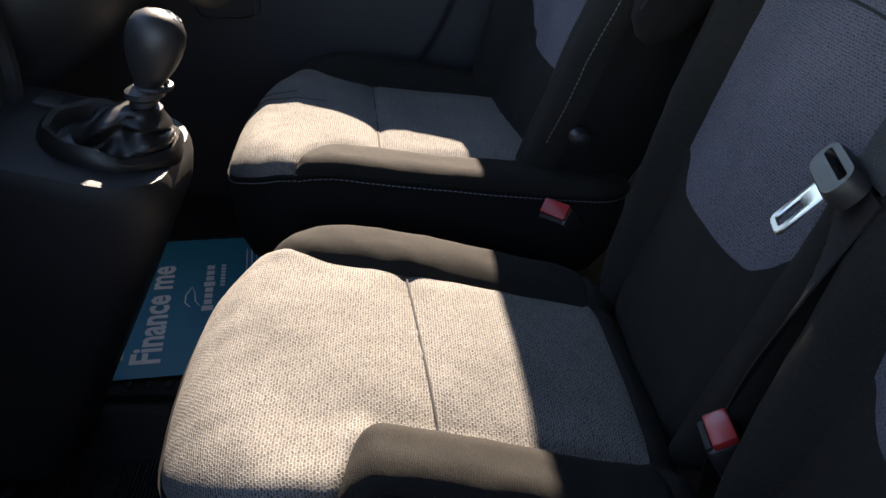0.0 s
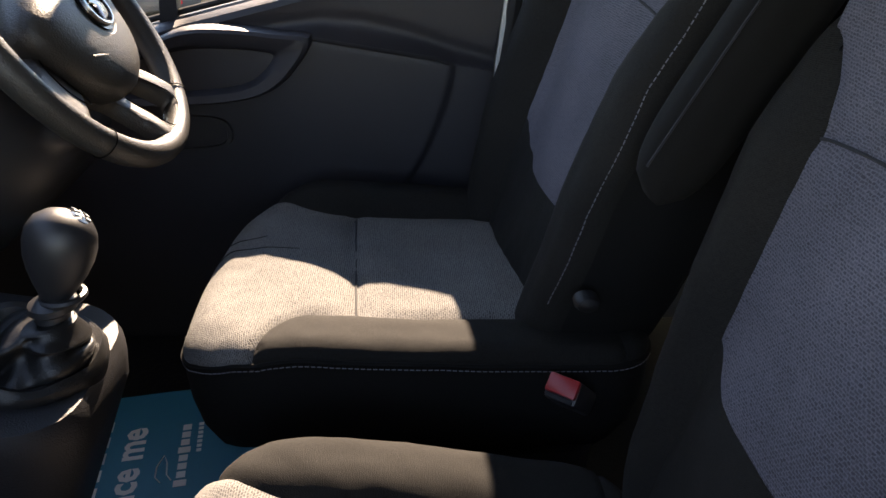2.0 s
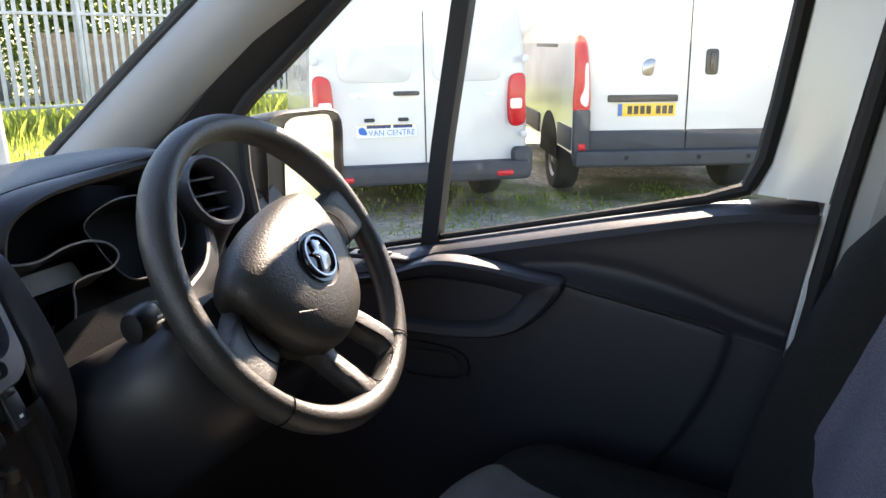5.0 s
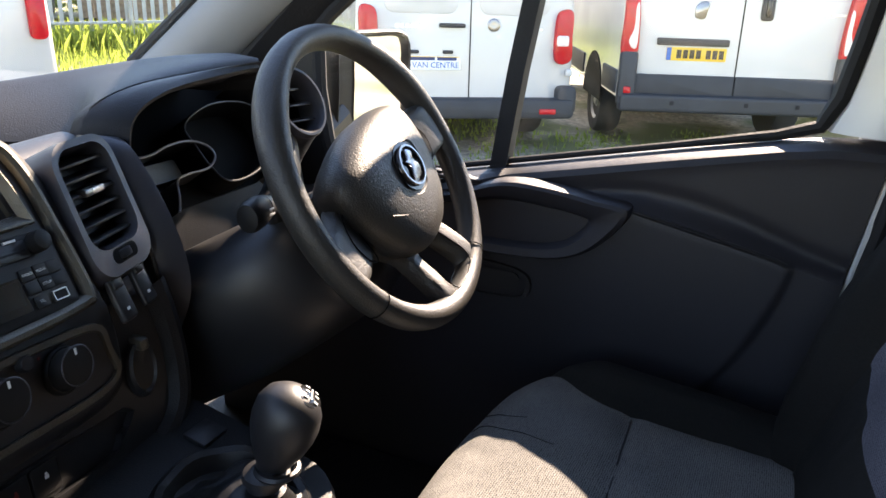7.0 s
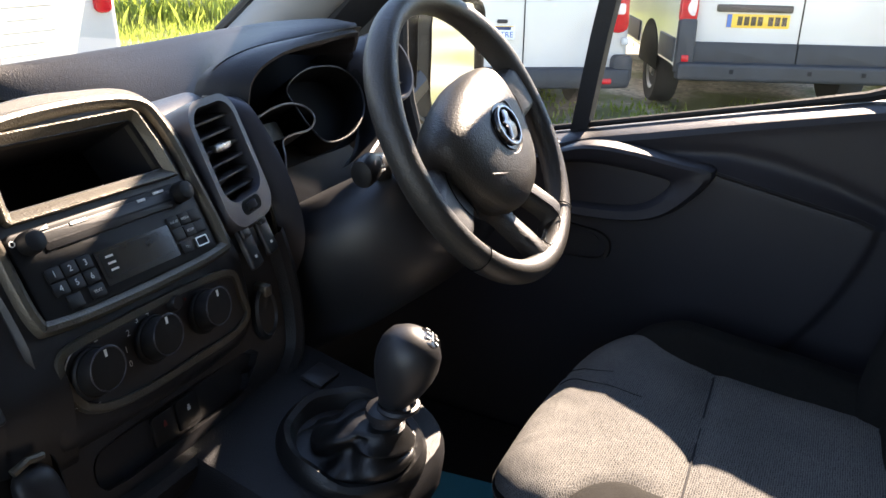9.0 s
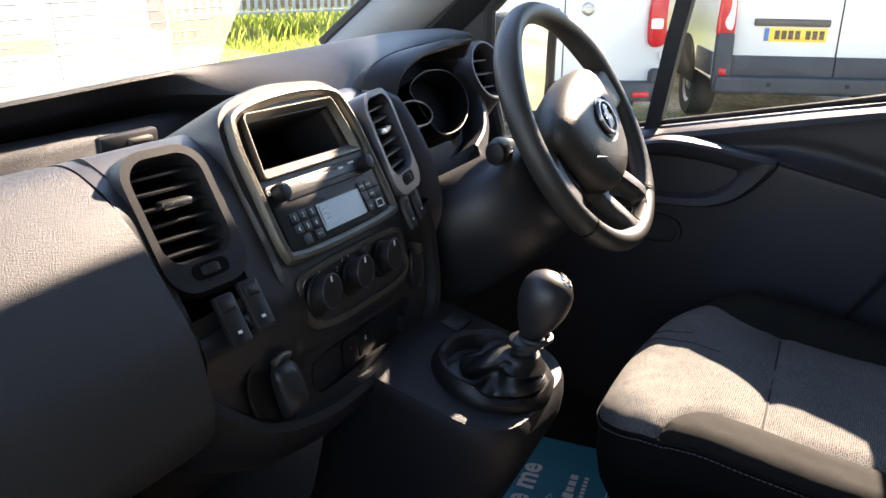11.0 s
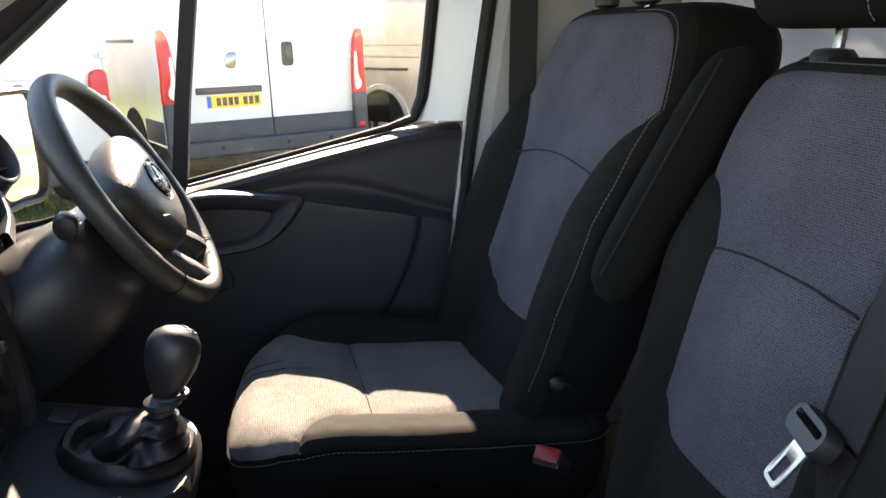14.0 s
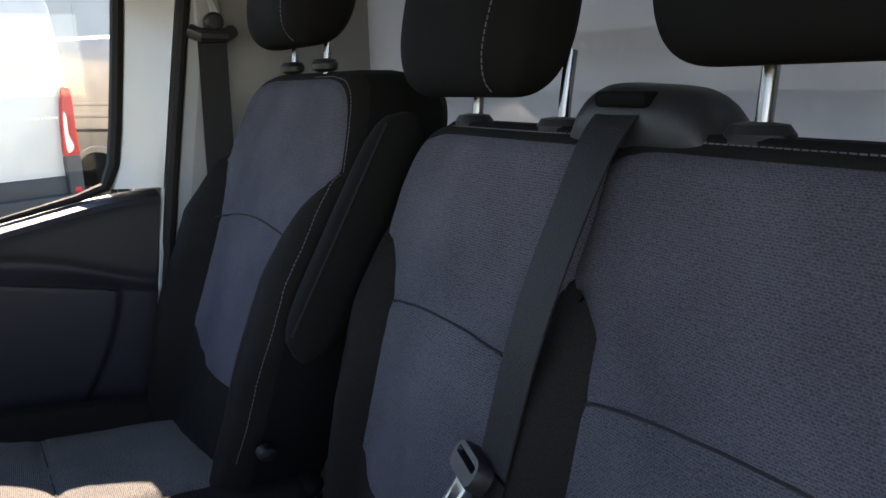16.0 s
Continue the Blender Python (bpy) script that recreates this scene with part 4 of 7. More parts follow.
part("plate_band", bars([(-0.36 - 0.238, 0.875, 0.04, 0.105)], P, 0.0075), M_BLUE, pl)
hd = part("door_handle", plate([(0.20 + u, 1.28 + v) for u, v in rrect(0.11, 0.22, 0.03)], 0.02, P, 0.008), M_DASH_S, box_van, "black oval door handle")
part("handle_grip", plate([(0.20 + u, 1.28 + v) for u, v in rrect(0.045, 0.16, 0.02)], 0.034, P, 0.01), M_GLOSS, hd)
part("badge", plate([(-0.36 + u, 1.24 + v) for u, v in smooth_loop([(-0.05, -0.06), (0.03, -0.07), (0.05, 0.0), (0.06, 0.06), (0.0, 0.07), (-0.05, 0.03)], 18)], 0.008, P, 0.003), M_CHROME, box_van, "chrome badge")
part("badge_bars", bars([(-0.36 + 0.045 * (k - 3), 1.135, 0.03, 0.028) for k in range(7)] + [(0.62 + 0.035 * k, 1.235, 0.024, 0.022) for k in range(8)], P, 0.004), M_STEEL, box_van, "small chrome lettering bars")["kind"] = "stuff"
for s in (-1, 1):
    wheel(box_van, (s * 0.87, 1.05, 0.34), 0.34, 0.22, s)
    wheel(box_van, (s * 0.87, 4.2, 0.34), 0.34, 0.22, s)
    side = lambda u, v, w=0.0, s=s: Vector((s * (1.01 + w), u, v))
    # no hollow in the body: a black plate paints the arch's shade
    part("wheel_arch", plate([(1.05 + u, max(0.34, 0.36 + v)) for u, v in [(0.43 * math.cos(t), 0.43 * math.sin(t)) for t in np.linspace(0, math.pi, 24)]][::s], 0.006, side), M_VOID, box_van, "flat black plate painted as the shade inside the wheel arch")
    part("side_trim", box((s * 1.012, 2.6, 0.62), (0.03, 2.1, 0.20), 0.01), M_BUMPER, box_van, "dark grey side trim")
    part("side_trim", box((s * 1.012, 0.32, 0.62), (0.03, 0.56, 0.20), 0.01), M_BUMPER, box_van, "dark grey side trim")
    part("door_rail", box((s * 1.0, 1.3, 1.42), (0.02, 1.1, 0.035), 0.006), M_BUMPER, box_van, "dark sliding door rail")
    for yy in (3.1, 3.45):
        part("side_handle", box((s * 1.005, yy, 1.25), (0.03, 0.06, 0.2), 0.012), M_DASH_S, box_van, "black door handle")
    mi = part("door_mirror", box((s * 1.16, 3.85, 1.45), (0.2, 0.09, 0.36), 0.035), M_DASH_S, box_van, "black door mirror")
    part("mirror_arm", box((s * 1.03, 3.87, 1.36), (0.12, 0.05, 0.07), 0.015), M_DASH_S, mi)
    part("side_window", plate([(3.05 + u, 1.6 + v) for u, v in rrect(0.7, 0.42, 0.06)], 0.004, (lambda u, v, w=0.0, s=s: Vector((s * (0.985 + w), u, v))), 0.002), M_DGLASS, box_van, "dark cab window")

# the mid-size panel van
mid_van, P = parked_van("panel_van", "white mid-size panel van with red tail lamps parked on gravel", at_rear(-2.36, 6.42, 36), 1.88, 4.6, 1.90, 0.06, 0.30, M_WHITE)
part("door_gap", bars([(0.02, 1.05, 0.010, 1.32)], P, 0.004), M_RUBBER, mid_van, "dark joint between the doors")
for s in (-1, 1):
    part("door_panel", plate([(s * 0.40 + u, 1.42 + v) for u, v in rrect(0.62, 0.56, 0.09)], 0.008, P, 0.005), M_WHITE, mid_van, "white pressed upper panel")
    lo = part("tail_lamp", plate([(s * 0.83 + u, 0.98 + v) for u, v in smooth_loop([(s * a, b) for a, b in ((-0.06, -0.2), (0.08, -0.2), (0.085, 0.0), (0.08, 0.2), (-0.02, 0.21), (-0.065, 0.12))][::s], 24)], 0.045, P, 0.016), M_LAMP, mid_van, "red tail lamp with a clear middle band")
    part("clear_lens", plate([(s * 0.825 + u, 0.945 + v) for u, v in rrect(0.11, 0.09, 0.02)], 0.049, P, 0.006), M_LAMPC, lo)
    part("hinge", box((s * 0.90, 0.0, 1.32), (0.06, 0.05, 0.06), 0.012), M_WHITE, mid_van)
    part("hinge", box((s * 0.90, 0.0, 0.68), (0.06, 0.05, 0.06), 0.012), M_WHITE, mid_van)
    part("reflector", plate([(s * 0.70 + u, 0.36 + v) for u, v in rrect(0.15, 0.045, 0.01)], 0.118, P, 0.004), M_LAMP, mid_van, "red reflector")
    wheel(mid_van, (s * 0.80, 0.85, 0.32), 0.32, 0.2, s)
    wheel(mid_van, (s * 0.80, 3.9, 0.32), 0.32, 0.2, s)
    part("bumper_end", plate([(s * 0.88 + u, 0.45 + v) for u, v in rrect(0.18, 0.24, 0.05)], 0.09, P, 0.03), M_BUMPER, mid_van, "dark grey bumper end")
    part("door_mirror", box((s * 1.10, 3.4, 1.12), (0.2, 0.09, 0.20), 0.035), M_DASH_S, mid_van, "black door mirror")
part("bumper", plate([(u, 0.38 + v) for u, v in rrect(1.9, 0.17, 0.05)], 0.11, P, 0.03), M_BUMPER, mid_van, "dark grey rear bumper")
pl = part("number_plate", plate([(-0.32 + u, 0.745 + v) for u, v in rrect(0.52, 0.111, 0.01)], 0.02, P, 0.002), M_PLATE_W, mid_van, "white dealer plate with blue print")
part("plate_bars", bars([(-0.385, 0.781, 0.205, 0.026), (-0.18, 0.781, 0.165, 0.026)], lambda u, v, w: P(u, v, w), 0.0215), M_NAVY, pl)["kind"] = "stuff"
part("plate_word", text_mesh("VAN CENTRE", 0.066, lambda u, v, w: P(-0.275 + u, 0.728 + v, 0.0215), align='CENTER'), M_BLUE, pl)
part("plate_mark", plate([(-0.52 + u, 0.745 + v) for u, v in smooth_loop([(-0.03, -0.02), (0.03, -0.03), (0.03, 0.0), (0.0, 0.035), (-0.035, 0.02)], 14)], 0.0215, P), M_BLUE, pl)
part("plate_edge", bars([(-0.32, 0.796, 0.50, 0.006)], P, 0.0215), M_YELLOW, pl)
for u in (-0.46, -0.17):
    part("plate_lamp", plate([(u + a, 0.835 + b) for a, b in rrect(0.09, 0.03, 0.012)], 0.022, P, 0.006), M_DASH_S, mid_van, "black plate lamp")
hd = part("door_handle", plate([(-0.14 + u, 1.05 + v) for u, v in rrect(0.22, 0.034, 0.014)], 0.05, P, 0.012), M_DASH_S, mid_van, "black door handle")
part("badge", lathe([(0.055, 0), (0.055, 0.008), (0.046, 0.012), (0.02, 0.009), (0.002, 0.009)], lambda a, b, c: P(0.22 + a, 1.06 + b, c), 24), M_CHROME, mid_van, "round chrome badge")
part("badge_bars", bars([(-0.60 + 0.042 * k, 1.04, 0.033, 0.028) for k in range(6)] + [(0.58 + 0.03 * k, 1.03, 0.02, 0.018) for k in range(3)], P, 0.004), M_STEEL, mid_van, "small chrome lettering bars")["kind"] = "stuff"
part("brake_lamp", plate([(u, 1.845 + v) for u, v in rrect(0.32, 0.03, 0.01)], 0.012, P, 0.004), M_LAMP, mid_van, "high red brake lamp")

# bronze van further along the row
brz, P = parked_van("bronze_van", "bronze metallic panel van parked beyond the tall van", at_rear(2.32, 9.75, 42), 1.95, 4.2, 2.10, 0.04, 0.32, M_BRONZE)
for s in (-1, 1):
    wheel(brz, (s * 0.87, 0.95, 0.33), 0.33, 0.22, s)
    wheel(brz, (s * 0.87, 3.4, 0.33), 0.33, 0.22, s)
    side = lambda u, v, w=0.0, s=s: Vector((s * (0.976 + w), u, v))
    part("door_rail", box((s * 0.978, 1.15, 1.02), (0.02, 1.3, 0.035), 0.006), M_DASH_S, brz, "dark sliding door rail")
    part("wheel_arch", lathe([(0.50, -0.02), (0.47, 0.02), (0.41, 0.026), (0.385, -0.04)], lambda a, b, c, s=s: Vector((s * (0.972 + c), 0.95 + a, max(0.32, 0.36 + b))), 32, caps=False), M_BRONZE, brz, "bronze wheel arch lip")
    # shade behind the wheel, painted as a flat black plate
    part("arch_shade", plate([(0.95 + a, max(0.32, 0.36 + b)) for a, b in [(0.40 * math.cos(t), 0.40 * math.sin(t)) for t in np.linspace(0, math.pi, 20)]], 0.004, side), M_VOID, brz, "flat black plate painted as the shade inside the wheel arch")
    for v0, v1 in ((1.16, 1.22), (1.30, 1.34)):
        part("pressed_crease", box((s * 0.974, 1.4, (v0 + v1) / 2), (0.016, 2.2, v1 - v0), 0.008), M_BRONZE, brz)
    part("panel_joint", box((s * 0.974, 1.95, 1.0), (0.012, 0.012, 1.2), 0.0), M_RUBBER, brz)
    part("tail_lamp", plate([(s * 0.90 + u, 1.25 + v) for u, v in rrect(0.12, 0.62, 0.04)], 0.05, P, 0.015), M_LAMP, brz, "red tail lamp")
part("bumper", plate([(u, 0.42 + v) for u, v in rrect(1.93, 0.2, 0.05)], 0.1, P, 0.03), M_BUMPER, brz, "dark grey rear bumper")

# white vans ahead, seen through the windscreen
fv, P = parked_van("white_van", "white van parked ahead beside the fence", at_rear(-5.75, 4.05, 70), 1.9, 4.6, 1.92, 0.05, 0.3, M_WHITE)
part("door_gap", bars([(0.0, 1.05, 0.010, 1.3)], P, 0.004), M_RUBBER, fv, "dark joint between the doors")
for s in (-1, 1):
    part("tail_lamp", plate([(s * 0.84 + u, 1.05 + v) for u, v in rrect(0.14, 0.44, 0.05)], 0.04, P, 0.014), M_LAMP, fv, "red tail lamp")
    wheel(fv, (s * 0.80, 0.85, 0.32), 0.32, 0.2, s)
    wheel(fv, (s * 0.80, 3.9, 0.32), 0.32, 0.2, s)
part("bumper", plate([(u, 0.38 + v) for u, v in rrect(1.86, 0.17, 0.05)], 0.1, P, 0.03), M_BUMPER, fv, "dark grey rear bumper")
pl = part("number_plate", plate([(-0.3 + u, 0.75 + v) for u, v in rrect(0.52, 0.111, 0.01)], 0.01, P), M_YELLOW, fv, "yellow number plate with dark bars")

# palisade fence
F0, F1 = Vector((-13.5, 3.0, GZ)), Vector((-7.0, 19.5, GZ))
fd = (F1 - F0).normalized()
fnorm = Vector((fd.y, -fd.x, 0))
fence = thing("palisade_fence", "galvanised steel palisade fence with pointed pales", "fence", at=F0)
pale = plate([(-0.033, 0.05), (0.033, 0.05), (0.033, 2.25), (0.017, 2.33), (0.006, 2.40), (-0.006, 2.40), (-0.017, 2.33), (-0.033, 2.25)], 0.012, plane_at((0, 0, 0), fd, (0, 0, 1)))
first = part("pale", pale, M_FENCE, fence, smooth=False)
L = (F1 - F0).length
k = 1
while k * 0.155 < L:
    ob = new("pale", first.data)
    ob.parent = fence
    ob.location = fd * (k * 0.155)
    k += 1
for z in (0.45, 1.95):
    part("rail", box((0, 0, 0), (L, 0.04, 0.05), 0.006, m=Matrix.Translation(fd * (L / 2) - fnorm * 0.035 * -1 + Vector((0, 0, z))) @ Matrix.Rotation(math.atan2(fd.y, fd.x), 4, 'Z')), M_FENCE, fence)
for k in range(int(L / 2.75) + 1):
    part("post", box((0, 0, 0), (0.05, 0.08, 2.4), 0.004, m=Matrix.Translation(fd * (k * 2.75) + fnorm * 0.08 + Vector((0, 0, 1.2))) @ Matrix.Rotation(math.atan2(fd.y, fd.x), 4, 'Z')), M_FENCE, fence)


def leaves(name, label, category, centre_of, count, size, material, seed):
    """Many small leaf faces scattered by centre_of(rng)."""
    rng = random.Random(seed)
    verts, faces = [], []
    for _ in range(count):
        c = Vector(centre_of(rng))
        s = size * rng.uniform(0.5, 1.3)
        a = Vector((rng.uniform(-1, 1), rng.uniform(-1, 1), rng.uniform(-1, 1))).normalized()
        b = a.cross(Vector((rng.uniform(-1, 1), rng.uniform(-1, 1), rng.uniform(-1, 1)))).normalized()
        k = len(verts)
        verts += [c - a * s, c + b * s * 0.45, c + a * s, c - b * s * 0.45]
        faces.append((k, k + 1, k + 2, k + 3))
    me = bpy.data.meshes.new(name)
    me.from_pydata([tuple(v) for v in verts], [], faces)
    me.materials.append(material)
    return tagged(new(name, me), label, category, kind="stuff")


def grass(name, label, spots, count, h, seed, material=None):
    """Grass blades, each a bent sliver."""
    rng = random.Random(seed)
    verts, faces = [], []
    for _ in range(count):
        x, y = spots(rng)
        hh = h * rng.uniform(0.4, 1.2)
        a = rng.uniform(0, 6.28)
        w = 0.008 + 0.01 * rng.random()
        dx, dy = math.cos(a), math.sin(a)
        k = len(verts)
        lean = hh * rng.uniform(0.1, 0.6)
        verts += [(x - dy * w, y + dx * w, GZ - 0.03), (x + dy * w, y - dx * w, GZ - 0.03), (x + dx * lean * 0.4, y + dy * lean * 0.4, GZ + hh * 0.6), (x + dx * lean, y + dy * lean, GZ + hh)]
        faces += [(k, k + 1, k + 2), (k + 2, k + 3, k)]
    me = bpy.data.meshes.new(name)
    me.from_pydata(verts, [], faces)
    me.materials.append(material or M_GRASS)
    return tagged(new(name, me), label, "grass", kind="stuff")


def along_fence(rng, a=0.0, b=1.0, spread=0.5, off=0.3):
    p = F0 + fd * (L * rng.uniform(a, b)) + fnorm * (off + rng.gauss(0, spread))
    return p.x, p.y


grass("fence_grass", "long rough grass along the fence", lambda r: along_fence(r, spread=0.55, off=-0.2), 26000, 0.42, 3)
grass("verge_grass", "rough grass in front of the fence", lambda r: along_fence(r, spread=1.4, off=1.6), 16000, 0.16, 9)
rt = random.Random(11)
TUFTS = [(rt.uniform(-5.5, 1.5), rt.uniform(2.2, 8.5)) for _ in range(90)]
grass("yard_grass", "short grass tufts on the gravel yard", lambda r: (lambda c: (c[0] + r.gauss(0, 0.22), c[1] + r.gauss(0, 0.22)))(r.choice(TUFTS)), 7000, 0.035, 4)


def hedge_at(rng):
    p = F0 + fd * (L * rng.uniform(-0.3, 1.3)) - fnorm * (9.0 + abs(rng.gauss(0, 1.0)))
    top = 3.6 + 1.2 * noise.noise((p.x * 0.35, p.y * 0.35, 2.0))
    return p.x, p.y, GZ + rng.uniform(0, 1) ** 0.7 * top


leaves("hedge", "dense green hedge and bushes behind the road", "hedge", hedge_at, 60000, 0.10, M_LEAF, 5)
road = loft([[tuple(F0 + fd * s - fnorm * o + Vector((0, 0, 0.012))) for o in (3.0, 7.5)] for s in (-20, L + 30)], close=False, caps=False)
bmesh.ops.solidify(road, geom=road.faces[:], thickness=0.02)
structure("road", road, M_TARMAC, "grey tarmac road beyond the fence", "road")


def rounded(profile, r, n=4):
    """Rounds the corners of a closed profile."""
    out, k = [], len(profile)
    for i in range(k):
        a, b, c = (Vector(profile[(i + o) % k]) for o in (-1, 0, 1))
        ra = min(r, 0.45 * (a - b).length, 0.45 * (c - b).length)
        p, q = b + (a - b).normalized() * ra, b + (c - b).normalized() * ra
        for j in range(n):
            t = j / (n - 1)
            out.append(tuple((1 - t) ** 2 * p + 2 * t * (1 - t) * b + t * t * q))
    return out


ccw = lambda q: q if sum(m[0] * n[1] - n[0] * m[1] for m, n in zip(q, q[1:] + q[:1])) > 0 else q[::-1]
# ---- driver's door ----
door = thing("driver_door", "closed driver's door with dark trim, pull pocket and window", "door", at=(0, 0, 0))


def belt(x):
    return float(np.interp(x, [-0.80, -0.318, 0.0, 0.14, 0.20, 0.30], [1.262, 1.370, 1.441, 1.471, 1.480, 1.482]))


def rear_edge(z):
    return 0.214 + 0.1385 * (z - 1.117)


def crease(x):
    return float(np.interp(x, [-0.8, -0.28, -0.04, 0.15, 0.18, 0.35], [1.33, 1.362, 1.358, 1.322, 1.311, 1.275]))


def trim_y(x, z):
    """The inner face of the door trim."""
    c = crease(x)
    fold = float(np.interp(x, [-0.16, -0.10, -0.025, 0.036, 0.105, 0.173, 0.225, 0.30], [1.366, 1.374, 1.383, 1.378, 1.361, 1.336, 1.320, 1.30]))
    fold = max(fold, c + 0.010)
    t = (z - c) / (fold - c)
    if t <= 0:
        y = 1.380 + 0.0012 * math.exp(-((z - c) / 0.006) ** 2)
    elif t < 1:
        y = 1.3812 + 0.0245 * math.sin(t * math.pi / 2) ** 1.2                 # shelf below the fold
    else:
        y = 1.402 + 0.0037 * math.exp(-((z - fold) / 0.012) ** 2)               # upper panel
    low = max(0.0, 1.30 - z)
    edge = 0.174 - 0.20 * low - 1.25 * low * low
    k = 1 / (1 + math.exp(-(x - edge) / 0.0018))
    y += 0.007 * k / (1 + math.exp((z - c - 0.002) / 0.0025))
    y -= 0.006 * math.exp(-((z - belt(x)) / 0.02) ** 2)
    return y


bm = bmesh.new()
NX, NZ = 240, 210
vv = []
for i in range(NX + 1):
    row = []
    for j in range(NZ + 1):
        t = j / NZ
        z = 0.80 + t * (belt(-0.78 + 1.04 * i / NX) - 0.820)
        xr = rear_edge(z)
        x = -0.78 + (xr + 0.78) * i / NX
        z = 0.80 + t * (belt(x) - 0.820)
        row.append(bm.verts.new((x, trim_y(x, z), z)))
    b = row[-1].co
    row.append(bm.verts.new((b.x, b.y + 0.005, b.z + 0.009)))
    row.append(bm.verts.new((b.x, b.y + 0.018, b.z + 0.015)))
    row.append(bm.verts.new((b.x, 1.452, b.z + 0.018)))
    row.append(bm.verts.new((b.x, 1.452, b.z - 0.03)))
    vv.append(row)
for i in range(NX):
    for j in range(NZ + 4):
        bm.faces.new((vv[i][j], vv[i + 1][j], vv[i + 1][j + 1], vv[i][j + 1]))
part("trim_panel", bm, M_TRIM, door, "dark blue-black moulded trim panel")
bm = loft([[(x, y, z) for x, y, z in ((-0.8, 1.50, 0.70), (0.33, 1.50, 0.70), (0.33, 1.50, 1.46), (0.18, 1.49, 1.455), (-0.8, 1.49, 1.24))], [(x, y, z) for x, y, z in ((-0.8, 1.46, 0.70), (0.33, 1.46, 0.70), (0.33, 1.46, 1.46), (0.18, 1.46, 1.455), (-0.8, 1.46, 1.24))]])
part("outer_skin", bm, M_WHITE, door, "white painted outer skin", smooth=False)
# armrest with pull pocket, protruding from the trim
DP = lambda x, z, w=0.0: Vector((x, 1.384 - w, z))
arm_outer = smooth_loop([(-0.42, 1.322), (-0.30, 1.352), (-0.225, 1.379), (-0.155, 1.380), (-0.085, 1.371), (-0.036, 1.362), (-0.062, 1.318), (-0.105, 1.283), (-0.17, 1.268), (-0.29, 1.266), (-0.42, 1.27)], 56)[::-1]
arm_inner = smooth_loop([(-0.40, 1.315), (-0.30, 1.332), (-0.225, 1.347), (-0.16, 1.346), (-0.12, 1.342), (-0.098, 1.335), (-0.112, 1.314), (-0.14, 1.296), (-0.19, 1.288), (-0.29, 1.285), (-0.40, 1.288)], 56)[::-1]
rings = []
for f, w in ((0.0, -0.01), (0.0, 0.012), (0.06, 0.020), (0.2, 0.024), (0.7, 0.020), (0.92, 0.012), (1.0, 0.0), (1.0, -0.012)):
    rings.append([DP(o[0] + (i[0] - o[0]) * f, o[1] + (i[1] - o[1]) * f, w) for o, i in zip(arm_outer, arm_inner)])
arm = part("pull_pocket", loft(rings, True, False), M_TRIM, door, "black moulded pull handle round a pocket")
part("pocket_floor", plate(arm_inner, 0.004, lambda a, b, c: DP(a, b, c - 0.012)), M_DASH_S, arm)
lip = smooth_loop([(-0.255, 1.320), (-0.20, 1.340), (-0.15, 1.340), (-0.127, 1.327), (-0.15, 1.302), (-0.20, 1.295), (-0.25, 1.298)], 36)
part("pocket_cup", frame_ring(lip, scaled(lip, 0.9), -0.01, 0.003, DP), M_DASH_S, arm)
part("pocket_cup_floor", plate(scaled(lip, 0.9), 0.003, lambda a, b, c: DP(a, b, c - 0.010)), M_RUBBER, arm)
# bright edge line along the crease
part("crease_moulding", tube([(x, trim_y(x, crease(x)) - 0.001, crease(x) + 0.001) for x in np.linspace(-0.04, 0.17, 20)], 0.0035, 6), M_DASH_S, door)
# window switch panel
part("switch_panel", box((-0.315, 1.392, 1.368), (0.10, 0.028, 0.008), 0.003, m=Matrix.Translation((0, 0, 0))), M_DASH_S, door, "black window switch panel")
for k in range(2):
    part("window_switch", box((-0.34 + 0.03 * k, 1.39, 1.3735), (0.022, 0.014, 0.006), 0.002), M_KEY, door, "gloss black window switch")
# door release handle
rel = smooth_loop([(-0.285, 1.245), (-0.21, 1.246), (-0.178, 1.235), (-0.172, 1.212), (-0.185, 1.196), (-0.23, 1.191), (-0.285, 1.196)], 32)[::-1]
rl = part("release_bezel", frame_ring(rel, scaled(rel, 0.82), -0.004, 0.010, DP), M_DASH_S, door, "black door release handle in a recess")
part("release_recess", plate(scaled(rel, 0.82), 0.002, lambda a, b, c: DP(a, b, c + 0.0)), M_RUBBER, rl)
part("release_lever", plate([(-0.23 + u, 1.224 + v) for u, v in rrect(0.075, 0.022, 0.009)][::-1], 0.014, DP, 0.004), M_DASH_S, rl)
# window frame
WIN = [(-0.552, 1.319), (-0.46, 1.340), (-0.318, 1.374), (0.0, 1.445), (0.13, 1.474), (0.178, 1.490), (0.196, 1.53), (0.207, 1.60), (0.223, 1.73), (0.249, 1.97), (0.224, 2.018), (0.0, 2.036), (-0.17, 1.962),
       (-0.25, 1.842), (-0.375, 1.750), (-0.463, 1.674), (-0.560, 1.594), (-0.588, 1.565), (-0.586, 1.47), (-0.572, 1.39)]
wl = []
for a, b in zip(WIN, WIN[1:] + WIN[:1]):
    for k in range(4):
        wl.append((a[0] + (b[0] - a[0]) * k / 4, a[1] + (b[1] - a[1]) * k / 4))
sill_r = [float(np.interp(i, [0, 2, 12, 24], [0.012, 0.005, 0.005, 0.012])) for i in range(len(wl))]
part("window_seal", tube([(x, 1.446, z) for x, z in wl], sill_r, 8, closed=True, up=(0, 1, 0)), M_RUBBER, door, "black rubber window seal")
